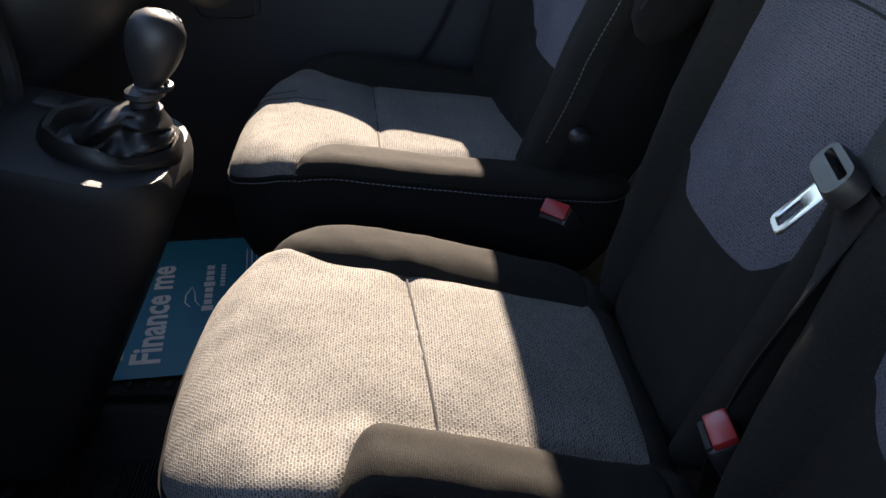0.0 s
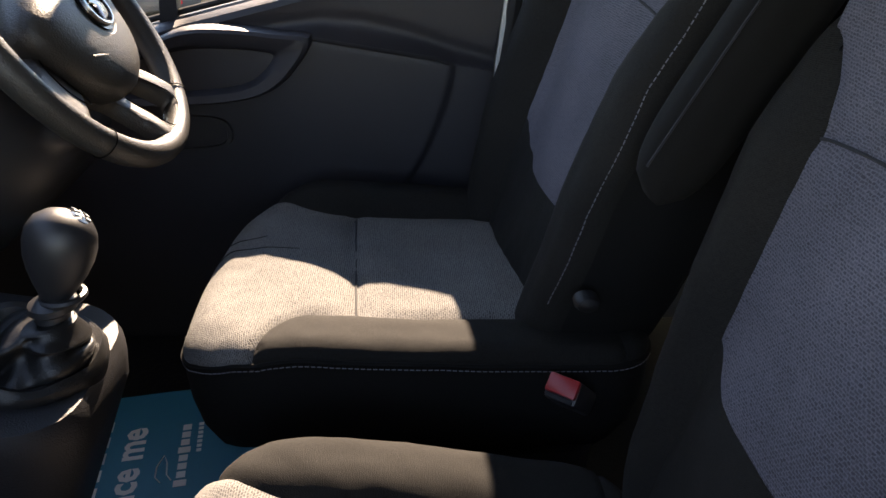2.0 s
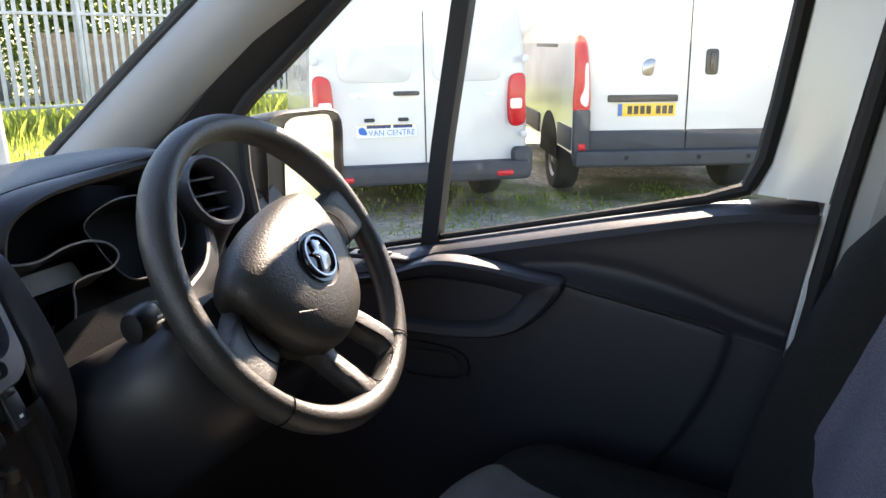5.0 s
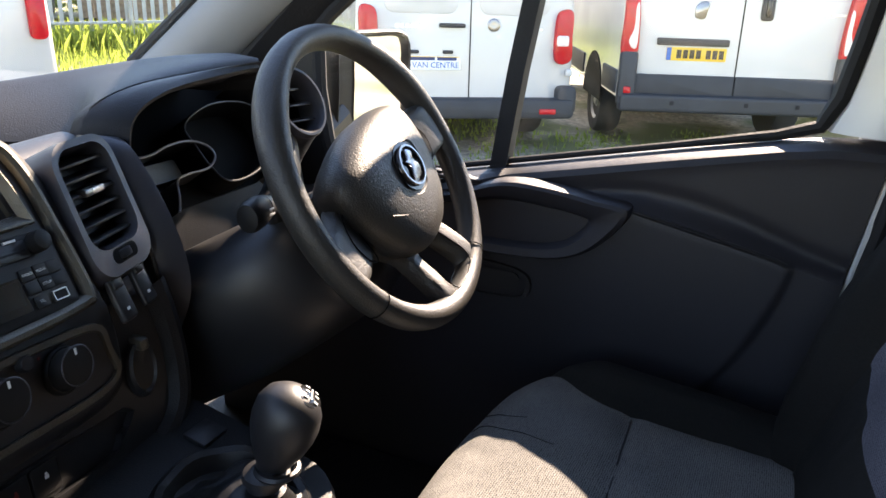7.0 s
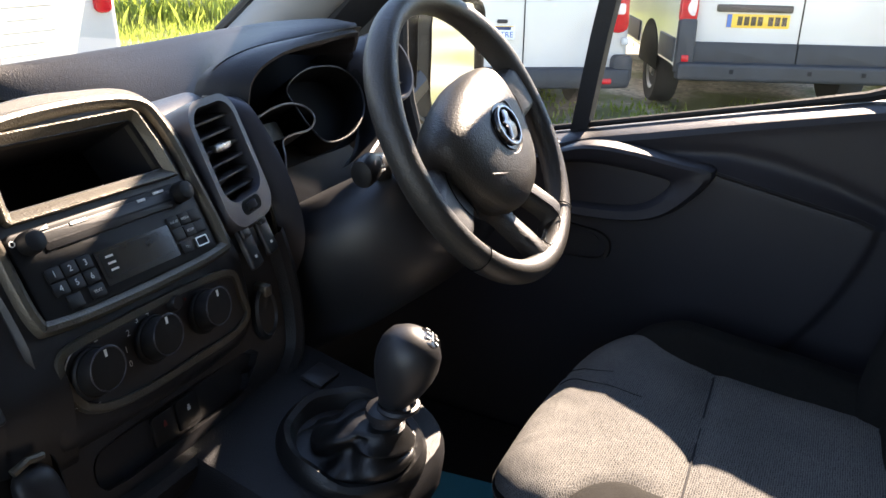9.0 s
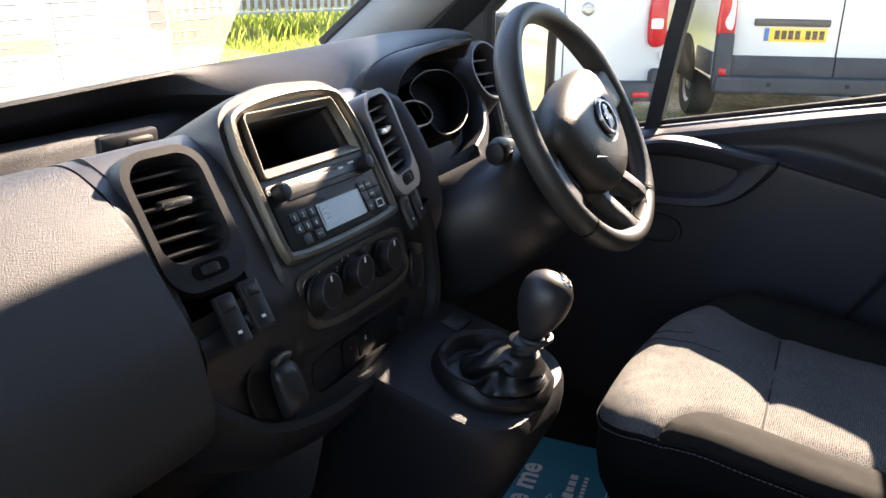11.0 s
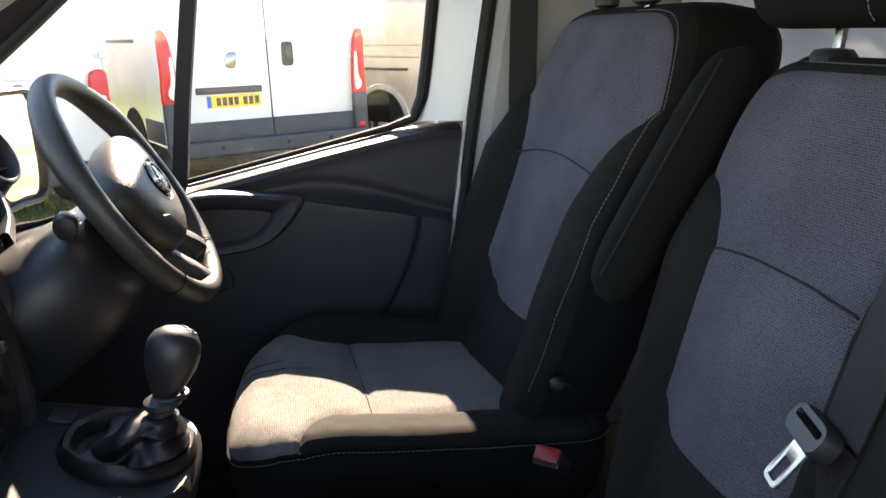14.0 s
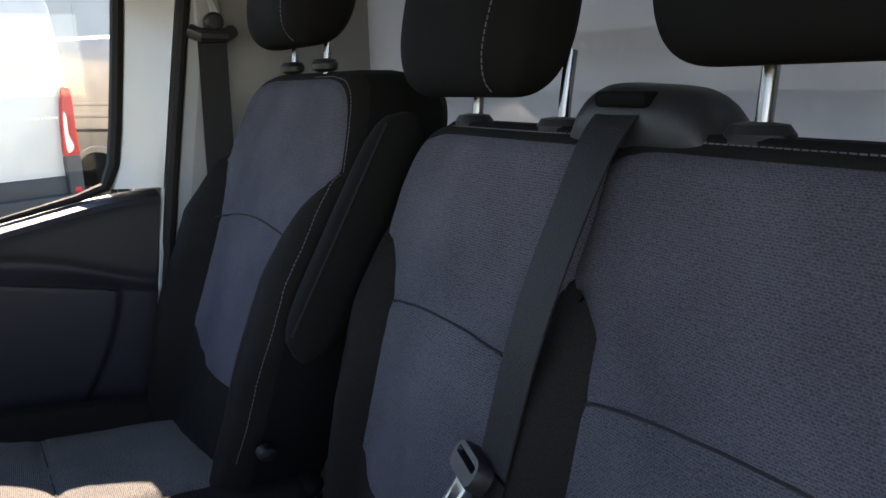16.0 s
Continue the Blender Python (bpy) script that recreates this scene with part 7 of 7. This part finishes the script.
# switches below the side vents, cubby, lock switch, lever
sw = thing("switch_bank", "black rocker switches below the vents", "switch", at=(0, 0, 0))
VR = plane_at((-0.392, 0.800, 1.462), (-0.25, 1, 0.0), FV)
VL = plane_at((-0.352, 0.470, 1.452), (0.10, 1, 0.0), FV)
for PV, u, v in ((VL, 0.004, -0.066), (VL, 0.030, -0.062), (VR, -0.030, -0.076), (VR, 0.003, -0.074)):
    SP = lambda a, b, c=0.0, PV=PV, u=u, v=v: PV(u + a, v + b, c)
    s1 = part("rocker_switch", plate([(a, b) for a, b in rrect(0.019, 0.042, 0.003, 4)], 0.005, SP, 0.002), M_DASH_S, sw, "black rocker switch")
    part("rocker_face", plate([(a, 0.012 + b) for a, b in rrect(0.013, 0.010, 0.002, 3)], 0.0072, SP, 0.002), M_DASH_S, s1)
    part("mark", bars([(0, -0.011, 0.0035, 0.0025)], SP, 0.0056), M_INK, s1)
cub = thing("cubby", "shallow black cubby with a lock switch", "tray", at=(0, 0, 0))
part("cubby_floor", plate(cub_loop, 0.002, lambda a, b, c: F(a, b, c - 0.022)), M_DASH_S, cub, "matt black tray floor")
part("cubby_wall", loft([[F(a, b, w) for a, b in cub_loop] for w in (-0.022, -0.011)], True, False), M_DASH_S, cub)
for u in (-0.014, 0.014):
    ls = part("lock_switch", plate([(0.015 + u + a, -0.154 + b) for a, b in rrect(0.026, 0.026, 0.003, 4)], 0.004, lambda a, b, c: F(a, b, c - 0.020), 0.001), M_KEY, cub, "black switch with a small printed mark")
    part("mark", bars([(0.015 + u, -0.152, 0.0035, 0.003), (0.015 + u, -0.1495, 0.002, 0.002)], lambda a, b, c: F(a, b, c - 0.0157)), M_INK if u > 0 else M_INKR, ls)
lv = thing("cup_holder_flap", "black folding cup holder flap on the fascia", "cup holder", at=(0, 0, 0))
LV = lambda a, b, c=0.0: F(-0.132 + a, -0.138 + b, c - 0.008)
well = ccw(smooth_loop([(-0.030, 0.026), (0.0, 0.036), (0.026, 0.024), (0.030, -0.010), (0.018, -0.036), (-0.008, -0.036), (-0.030, -0.006)], 36))
part("well", loft([[LV(a * k, b * k, w) for a, b in well] for k, w in ((1.0, -0.002), (1.0, 0.003), (0.95, 0.004), (0.90, 0.001), (0.5, 0.0008))]), M_KEY, lv, "black recessed well")
rings = []
for k in range(15):
    f = k / 14
    e = math.sqrt(max(0.05, 1 - abs(2 * f - 1) ** 4))
    rings.append([LV(0.004 + 0.006 * f + a * 0.015 * e, 0.024 - 0.052 * f, 0.004 + (1 + b) * 0.011 * e * (0.65 + 0.5 * f)) for a, b in rrect(2, 2, 0.75, 5)])
part("flap", loft(rings), M_DASH_S, lv, "black rounded flap")
part("flap_lip", tube([LV(-0.006, 0.0245, 0.012), LV(0.005, 0.027, 0.013), LV(0.016, 0.0245, 0.012)], 0.003, 8), M_SATIN, lv)
so_ = thing("power_socket", "black power socket with an oval cap on the fascia", "socket", at=(0, 0, 0))
SC = lambda a, b, c=0.0: F(0.138 + a * 0.8, -0.114 + b * 1.25, c - 0.010)
part("socket_cap", lathe([(0.020, 0), (0.020, 0.006), (0.0175, 0.009), (0.015, 0.0065), (0.002, 0.0065)], SC, 28), M_DASH_S, so_)
part("socket_tab", box((0, 0, 0), (0.018, 0.010, 0.012), 0.003, m=Matrix.Translation(SC(0, 0.018, 0.006))), M_SATIN, so_, "satin tab of the cap")
# cheek outside the vent: narrow strip from the vent's seam to its outer edge
seam_ = spline([(-0.475, 1.500, 0), (-0.440, 1.507, 0), (-0.411, 1.480, 0), (-0.390, 1.444, 0), (-0.376, 1.406, 0), (-0.372, 1.366, 0), (-0.385, 1.310, 0)], 28)
edge_ = spline([(-0.465, 1.498, 0), (-0.426, 1.505, 0), (-0.397, 1.477, 0), (-0.372, 1.435, 0), (-0.357, 1.390, 0), (-0.360, 1.352, 0), (-0.385, 1.300, 0)], 28)
ck = []
for p, q in zip(seam_, edge_):
    ck.append([(p.x - 0.05, 0.836, p.y - 0.02), (p.x - 0.004, 0.837, p.y - 0.001), (p.x, 0.839, p.y), ((p.x + q.x) / 2 + 0.004, 0.851, (p.y + q.y) / 2 + 0.002), (q.x + 0.001, 0.863, q.y), (q.x - 0.006, 0.869, q.y - 0.003), (q.x - 0.03, 0.874, q.y - 0.012), (q.x - 0.09, 0.874, q.y - 0.03)])
# lighter grey than the black plastic: light on the cheek put into its colour
part("vent_cheek", loft(ck), M_VENT, dash, "curved black cheek beside the vent, coloured lighter as if lit")
part("cheek_strip", tube([Vector((p.x + 0.0005, 0.8375, p.y + 0.0005)) for p in seam_[3:-5]], 0.0022, 6), M_SATIN, dash, "satin edge strip")
# latch in the tray, seen past the tower
part("tray_latch", box((-0.615, 0.63, 1.462), (0.012, 0.075, 0.032), 0.004), M_DASH_S, dash, "black latch in the tray")
part("tray_latch_bar", box((-0.607, 0.64, 1.468), (0.01, 0.03, 0.008), 0.003), M_SATIN, dash)

# shift pattern on the knob
kn_ = Vector((0.58, 0.34, 0.74)).normalized()
KP = plane_at(Vector(kd) * 0.0600 + kn_ * 0.0288, Vector((-0.34, 0.58, 0)), kn_.cross(Vector((-0.34, 0.58, 0))))
KQ = lambda a, b, c=0.0: KP(a, b, c) - kn_ * ((a * a + b * b) * 15)
part("shift_disc", loft([[KQ(r * math.cos(t), r * 0.8 * math.sin(t), h) for t in np.linspace(0, 2 * math.pi, 25)[:-1]] for r, h in ((0.0135, 0.0), (0.0130, 0.0022), (0.007, 0.0026), (0.0005, 0.0028))]), M_GLOSS, lev, "gloss black cap")
part("shift_marks", bars([(u, v, 0.0014, 0.0034) for u in (-0.007, 0, 0.007) for v in (-0.0045, 0.0045)] + [(0, 0, 0.0145, 0.0008)], lambda a, b, c: KQ(a, b, 0.0030 + c)), M_INK, lev, "white shift pattern")["kind"] = "stuff"
part("reverse_ring", tube([(0.010 + 0.0215 * math.cos(t) * 0.75, 0.004 + 0.0215 * math.sin(t) * 0.75, 0.016) for t in np.linspace(0, 6.28, 25)[:-1]], 0.003, 6, closed=True), M_DASH_S, lev, "black reverse lift ring")

# stalk prints
part("stalk_mark", bars([(0, 0.0, 0.008, 0.002), (0, 0.005, 0.006, 0.002)], lambda a, b, c: tip + Vector((0.0185 + c, a, b))), M_INK, st)

# ---- belts, buckles ----
def ribbon(pts, sides, w, th=0.0016):
    """A flat band along points; sides: the direction of its width at each."""
    n = len(pts) * 6
    P3, S3 = spline(pts, n), spline(sides, n)
    rings = []
    for i in range(n):
        d = (P3[min(n - 1, i + 1)] - P3[max(0, i - 1)]).normalized()
        s = (S3[i] - d * S3[i].dot(d)).normalized()
        u = s.cross(d)
        rings.append([P3[i] + s * a * w / 2 + u * b * th / 2 for a, b in ((-1, -1), (1, -1), (1, 1), (-1, 1))])
    return loft(rings)


mb = thing("middle_seat_belt", "black seat belt over the middle seat back with a steel tongue", "seat belt", "seat belts", at=(0, 0, 0))
part("webbing", ribbon([(0.462, 0.416, 1.641), (0.436, 0.421, 1.622), (0.406, 0.420, 1.575), (0.360, 0.418, 1.480), (0.327, 0.421, 1.368)], [(0.0, 1, 0.0), (0.0, 1, 0.0), (0.12, 1, 0.05), (0.15, 1, 0.1), (0.2, 1, 0.05)], 0.047), M_BELT, mb, "black belt webbing")
part("webbing", ribbon([(0.326, 0.421, 1.366), (0.322, 0.430, 1.30), (0.318, 0.440, 1.21), (0.315, 0.445, 1.14), (0.32, 0.45, 1.08)], [(0.1, 1, 0.05), (0.5, 0.8, 0.0), (0.9, 0.4, 0.0), (1, 0.3, 0.0), (1, 0.3, 0)], 0.045), M_BELT, mb, "black belt webbing")
T_ = plane_at((0.320, 0.440, 1.362), (-0.264, -0.964, 0.0), (0.540, -0.148, 0.829))
T = lambda a, b, c=0.0: T_(a * 0.82, b * 0.78, c)
ty = part("tongue", frame_ring([(a, -0.034 + b) for a, b in rrect(0.030, 0.060, 0.007, 4)], [(a, -0.046 + b) for a, b in rrect(0.0150, 0.024, 0.002, 4)], -0.0015, 0.0015, T), M_STEEL, mb, "bright steel tongue")
part("tongue_cover", frame_ring([(a, 0.0 + b) for a, b in rrect(0.066, 0.034, 0.014, 6)], [(a, 0.006 + b) for a, b in rrect(0.050, 0.004, 0.0018, 6)], -0.007, 0.008, T), M_DASH_S, mb, "black plastic tongue grip")
bg = thing("belt_guide", "black plastic belt outlet on the bench top", "belt guide", at=(0, 0, 0))
rings = []
for f in np.linspace(0, 1, 25):
    y = 0.486 - 0.152 * f
    e = math.sqrt(max(0.03, 1 - abs(2 * f - 1) ** 5))
    rings.append([(0.476 + u * 0.034 * (0.7 + 0.3 * e), y, 1.584 + (v + 1) * (0.036 - 0.004 * f) * e) for u, v in rrect(2, 2, 0.85, 8)])
part("housing", loft(rings), M_DASH_S, bg, "rounded black plastic housing")
# black block drawn as the shade within the slot
part("slot", box((0.4495, 0.416, 1.641), (0.020, 0.056, 0.012), 0.004), M_VOID, bg, "belt slot, a black block for the shade inside")


def buckle(at, way, label):
    t = thing("seat_belt_buckle", label, "buckle", "seat belt buckles", m=Matrix.Translation(at) @ Vector(way).to_track_quat("Z", "X").to_matrix().to_4x4())
    part("housing", box((0, 0, -0.026), (0.026, 0.036, 0.056), 0.005), M_DASH_S, t, "black plastic housing")
    part("release_button", box((0.003, 0, 0.003), (0.019, 0.032, 0.008), 0.002), M_RED, t, "red release button")
    part("slot", box((-0.0095, 0, 0.002), (0.005, 0.028, 0.004), 0.001), M_RUBBER, t)
    part("stalk", ribbon([(0, 0, -0.055), (0.005, 0, -0.10), (0.02, 0, -0.16)], [(0, 1, 0)] * 3, 0.03, 0.004), M_BELT, t)


buckle((0.241, 0.802, 1.138), (-0.45, -0.55, 0.70), "black buckle with a red button beside the driver's seat")
buckle((0.288, 0.425, 1.160), (-0.55, 0.05, 0.80), "black buckle with a red button on the middle seat")

# ---- floor: rubber mats and a leaflet ----
fm = thing("floor_mat", "black ribbed rubber floor mat with round studs", "floor mat", at=(0, 0, FZ))
part("mat_sheet", plate([(-0.30 + a, 0.30 + b) for a, b in rrect(0.72, 0.96, 0.05)], 0.008, lambda a, b, c: Vector((a, b, c)), 0.003), M_MAT, fm)
stud = lathe([(0.017, 0.0), (0.015, 0.0025), (0.010, 0.0035), (0.001, 0.0035)], lambda a, b, c: Vector((a, b, c)), 14)
first = part("stud", stud, M_MAT, fm, m=Matrix.Translation((-0.60, -0.12, 0.008)))
for i in range(11):
    for j in range(13):
        if (i, j) == (0, 0) or (i + j) % 2:
            continue
        o = new("stud", first.data)
        o.parent = fm
        o.location = (-0.60 + 0.055 * i, -0.12 + 0.065 * j, 0.008)
rb = bmesh.new()
for k in range(150):
    x = -0.63 + 0.0044 * k
    loft([[(x - 0.001, y, 0.008), (x, y, 0.0095), (x + 0.001, y, 0.008)] for y in (-0.15, 0.70)], True, False, rb)
part("ribs", rb, M_MAT, fm)["kind"] = "stuff"
fm2 = thing("floor_mat", "black rubber floor mat with small raised bumps", "floor mat", at=(0, 0, FZ))
part("mat_sheet", plate([(-0.26 + a, 1.09 + b) for a, b in rrect(0.62, 0.56, 0.04)], 0.010, lambda a, b, c: Vector((a, b, c)), 0.003), M_MAT, fm2)
bump = lathe([(0.006, 0.0), (0.0045, 0.002), (0.001, 0.0028)], lambda a, b, c: Vector((a, b * 1.6, c)), 8)
first = part("bump", bump, M_MAT, fm2, m=Matrix.Translation((-0.50, 0.83, 0.010)))
for i in range(15):
    for j in range(14):
        if (i, j) == (0, 0):
            continue
        o = new("bump", first.data)
        o.parent = fm2
        o.location = (-0.50 + 0.026 * i, 0.83 + 0.024 * j, 0.010)
lf = thing("leaflet", "teal printed paper floor leaflet with white lettering", "leaflet", at=(-0.338, 0.829, FZ + 0.0145))
LW = plane_at((0, 0, 0), (-0.14, 0.99, 0), (-0.99, -0.14, 0))
part("sheet", plate([(0.18 + a, -0.135 + b) for a, b in rrect(0.36, 0.27, 0.004, 3)], 0.0008, LW), M_TEAL, lf, "teal paper sheet")
wd = part("word", text_mesh("Finance me", 0.0555, lambda a, b, c: LW(0.026 + a, -0.064 + b, 0.0012), align='LEFT', bold=0.0016), M_INK, lf, "white bold lettering")
wd["kind"] = "stuff"
part("lettering_bar", bars([(0.052 + 0.034 * k, -0.016, 0.022, 0.030) for k in range(8)], LW, 0.0013), M_INK, lf, "white lettering bars cut by the sheet's edge")["kind"] = "stuff"
part("mark", tube([LW(a, b, 0.0012) for a, b in ((0.158, -0.112), (0.170, -0.104), (0.190, -0.104), (0.212, -0.112), (0.196, -0.117), (0.172, -0.119), (0.160, -0.126))], 0.0011, 4), M_INK, lf, "plain white mark")
part("lettering_bar", bars([(0.152 + 0.0165 * k, -0.138, 0.012, 0.017 if k in (0, 4) else 0.012) for k in range(8)], LW, 0.0013), M_INK, lf, "white lettering bars")["kind"] = "stuff"
part("lettering_bar", bars([(0.214 + 0.0095 * k, -0.158, 0.006, 0.007) for k in range(7)] + [(0.27, -0.195 - 0.008 * k, 0.10, 0.002) for k in range(6)], LW, 0.0013), M_INK, lf, "small white lettering bars")["kind"] = "stuff"

# ---- paper sheet behind the windscreen ----
def paper():
    m = bpy.data.materials.new("thin_paper")
    m.use_nodes = True
    n, l = m.node_tree.nodes, m.node_tree.links
    b = n["Principled BSDF"]
    b.inputs["Base Color"].default_value = (0.86, 0.87, 0.80, 1)
    b.inputs["Roughness"].default_value = 0.8
    tr = n.new("ShaderNodeBsdfTranslucent")
    tr.inputs[0].default_value = (0.86, 0.87, 0.74, 1)
    tp = n.new("ShaderNodeBsdfTransparent")
    mx = n.new("ShaderNodeMixShader")
    mx.inputs[0].default_value = 0.6
    l.new(b.outputs[0], mx.inputs[1])
    l.new(tr.outputs[0], mx.inputs[2])
    m2 = n.new("ShaderNodeMixShader")
    m2.inputs[0].default_value = 0.84
    l.new(mx.outputs[0], m2.inputs[1])
    l.new(tp.outputs[0], m2.inputs[2])
    l.new(m2.outputs[0], n["Material Output"].inputs[0])
    return m


M_PAPER = paper()
ps = thing("paper_sheet", "thin printed paper sheet leaning behind the windscreen", "paper sheet", at=(0, 0, 0))
PS = plane_at((-0.905, 1.045, 1.475), Vector((0.02, -1, 0)), Vector((0.70, -0.30, 0.60)))
part("sheet", plate([(0.0, 0.0), (0.52, -0.02), (0.52, 0.40), (0.02, 0.41)], 0.0006, PS), M_PAPER, ps, smooth=False)
M_FAINT = mat("faint_print", (0.40, 0.44, 0.42), 0.8, var=0.1)
part("print_bar", bars([(0.06 + 0.10 * (k % 4) + 0.03, 0.04 + 0.028 * (k // 4), 0.05 + 0.02 * ((k * 7) % 3), 0.0016) for k in range(40)], PS, 0.0009), M_FAINT, ps, "faint printed lines")["kind"] = "stuff"

# ---- distant cars and trees behind the fence ----
def far_car(at, deg, paint, label, h=1.75):
    t = thing("parked_car", label, "car", "cars behind the fence", m=Matrix.Translation(at) @ Matrix.Rotation(radians(deg), 4, 'Z'))
    side = [(-2.1, 0.35), (-2.15, 0.8), (-2.05, 1.0), (-1.85, h - 0.1), (-1.6, h), (0.2, h), (0.55, h - 0.06), (1.1, 1.05), (2.0, 0.92), (2.15, 0.6), (2.1, 0.35)]
    sp = rounded(side, 0.12, 4)
    rings = [[(x * k, y, z if z < 1.05 else 1.05 + (z - 1.05) * k2) for x, z in sp] for y, k, k2 in ((-0.88, 0.97, 0.9), (-0.86, 1, 0.98), (0, 1, 1.02), (0.86, 1, 0.98), (0.88, 0.97, 0.9))]
    part("body", loft(rings), paint, t)
    for s in (-1, 1):
        for x0, x1 in ((-1.75, -0.75), (-0.68, 0.05), (0.12, 0.75)):
            part("side_window", plate([((x0 + x1) / 2 + a, (1.05 + h) / 2 - 0.02 + b) for a, b in rrect(abs(x1 - x0), h - 1.25, 0.08)], 0.01, (lambda a, b, c, s=s: Vector((a, s * (0.885 + c), b))), 0.003), M_DGLASS, t)
        for x in (-1.35, 1.35):
            pl_ = lambda a, b, c, s=s, x=x: Vector((x + a, s * (0.80 + c), 0.36 + b))
            w_ = part("wheel", lathe([(0.22, -0.1), (0.34, -0.1), (0.36, -0.07), (0.36, 0.08), (0.33, 0.10), (0.24, 0.09)], pl_, 24), M_TYRE, t)
            part("rim", lathe([(0.24, 0.06), (0.23, 0.095), (0.10, 0.08), (0.01, 0.09)], pl_, 24), M_RIM, w_)
    return t


far_car((-10.9, 19.65, GZ), 31, M_DARKBODY, "dark off-road car behind the fence", 1.8)
far_car((-15.6, 10.5, GZ), 68, M_DARKBODY, "dark car parked beyond the fence", 1.5)
far_car((-12.4, 24.2, GZ), 31, M_WHITE, "white car parked beyond the fence", 2.0)

# timber fence beyond the road
tf = thing("timber_fence", "weathered tan timber board fence beyond the road", "fence", at=(-12.6, 18.05, GZ))
tdir = Vector((-0.834, -0.552, 0))
board = plate([(-0.07, 0.0), (0.07, 0.0), (0.07, 1.72), (-0.07, 1.72)], 0.025, plane_at((0, 0, 0), -tdir, (0, 0, 1)), 0.004)
first = part("board", board, M_WOOD, tf, smooth=False)
rb_ = random.Random(21)
for k in range(1, 34):
    o = new("board", first.data)
    o.parent = tf
    o.location = tdir * (0.15 * k) + Vector((0, 0, rb_.uniform(-0.03, 0.02)))
for z in (0.4, 1.4):
    part("rail", tube([(0, 0, z), tuple(tdir * 5.0 + Vector((0, 0, z)))], 0.035, 4), M_WOOD, tf)

# yellow access steps far beyond the fence
ys_ = thing("access_steps", "yellow tubular steel access steps in the far yard", "steps", at=(-17.6, 20.0, GZ))
sx = Vector((0.85, 0.52, 0))
for o in (0.0, 0.7):
    oy = Vector((-0.4 * o, 0.6 * o, 0))
    part("stringer", tube([tuple(oy), tuple(oy + sx * 1.1 + Vector((0, 0, 1.6)))], 0.05, 6), M_YSTEEL, ys_)
    part("handrail", tube([tuple(oy + Vector((0, 0, 0.9))), tuple(oy + sx * 1.1 + Vector((0, 0, 2.5))), tuple(oy + sx * 1.7 + Vector((0, 0, 2.5)))], 0.03, 6), M_YSTEEL, ys_)
    for q in (1.1, 1.7):
        part("post", tube([tuple(oy + sx * q), tuple(oy + sx * q + Vector((0, 0, 2.5)))], 0.04, 6), M_YSTEEL, ys_)
for k in range(6):
    f = (k + 0.5) / 6
    part("tread", tube([tuple(sx * 1.1 * f + Vector((0, 0, 1.6 * f))), tuple(sx * 1.1 * f + Vector((-0.28, 0.42, 1.6 * f)))], 0.05, 4), M_YSTEEL, ys_)

# clad building behind the row of vans
bd = thing("industrial_building", "grey metal-clad industrial building behind the vans", "building", at=(7.4, 30.0, GZ))
part("wall", box((0, 0, 2.9), (12.6, 8.0, 5.8), 0.05), M_CLAD, bd, "grey ribbed cladding")
for k in range(13):
    part("cladding_rib", box((-6.2 + 1.03 * k, -4.02, 2.9), (0.06, 0.06, 5.7), 0.01), M_CLAD, bd)
rf = loft([[(-6.6, y, z) for y, z in ((-4.4, 5.75), (0, 6.9), (4.4, 5.75), (4.4, 5.6), (0, 6.75), (-4.4, 5.6))], [(6.6, y, z) for y, z in ((-4.4, 5.75), (0, 6.9), (4.4, 5.75), (4.4, 5.6), (0, 6.75), (-4.4, 5.6))]])
part("roof", rf, M_FENCE, bd, "pale sheet roof", smooth=False)


def tree(at, h, seed):
    rng = random.Random(seed)
    t = thing("tree", "leafy green tree behind the yard", "tree", "trees", at=at)
    bm = tube([(0, 0, -0.1), (0.1, 0.05, h * 0.3), (0.0, 0.15, h * 0.6)], [0.22, 0.15, 0.08], 10)
    part("trunk", bm, M_BARK, t)
    tips = []
    for k in range(12):
        a = rng.uniform(0, 6.28)
        z0 = h * rng.uniform(0.25, 0.6)
        r = h * rng.uniform(0.15, 0.3)
        e = Vector((math.cos(a) * r, math.sin(a) * r, z0 + h * rng.uniform(0.12, 0.35)))
        part("limb", tube([(0.05, 0.08, z0), (e.x * 0.5, e.y * 0.5, z0 + (e.z - z0) * 0.35), tuple(e)], [0.07, 0.045, 0.015], 6), M_BARK, t)
        tips.append(e)
    verts, faces = [], []
    for _ in range(9000):
        e = rng.choice(tips)
        c = e + Vector((rng.gauss(0, 1), rng.gauss(0, 1), rng.gauss(0, 0.8))) * h * 0.085
        s = rng.uniform(0.05, 0.12)
        a = Vector((rng.uniform(-1, 1), rng.uniform(-1, 1), rng.uniform(-1, 1))).normalized()
        b = a.cross(Vector((0.3, 0.5, 0.8))).normalized()
        k = len(verts)
        verts += [c - a * s, c + b * s * 0.5, c + a * s, c - b * s * 0.5]
        faces.append((k, k + 1, k + 2, k + 3))
    me = bpy.data.meshes.new("crown")
    me.from_pydata([tuple(v) for v in verts], [], faces)
    me.materials.append(M_LEAF)
    cr = new("crown", me)
    cr.parent = t
    return t


for x, y, h, s in ((-20, 6, 6, 1), (-21, 12, 7, 2), (-18.5, 18, 6.5, 3), (-16, 24, 7, 4), (-23, 1, 6, 5), (-14, 31, 7, 6), (-6, 34, 7, 7)):
    tree((x, y, GZ), h, s)
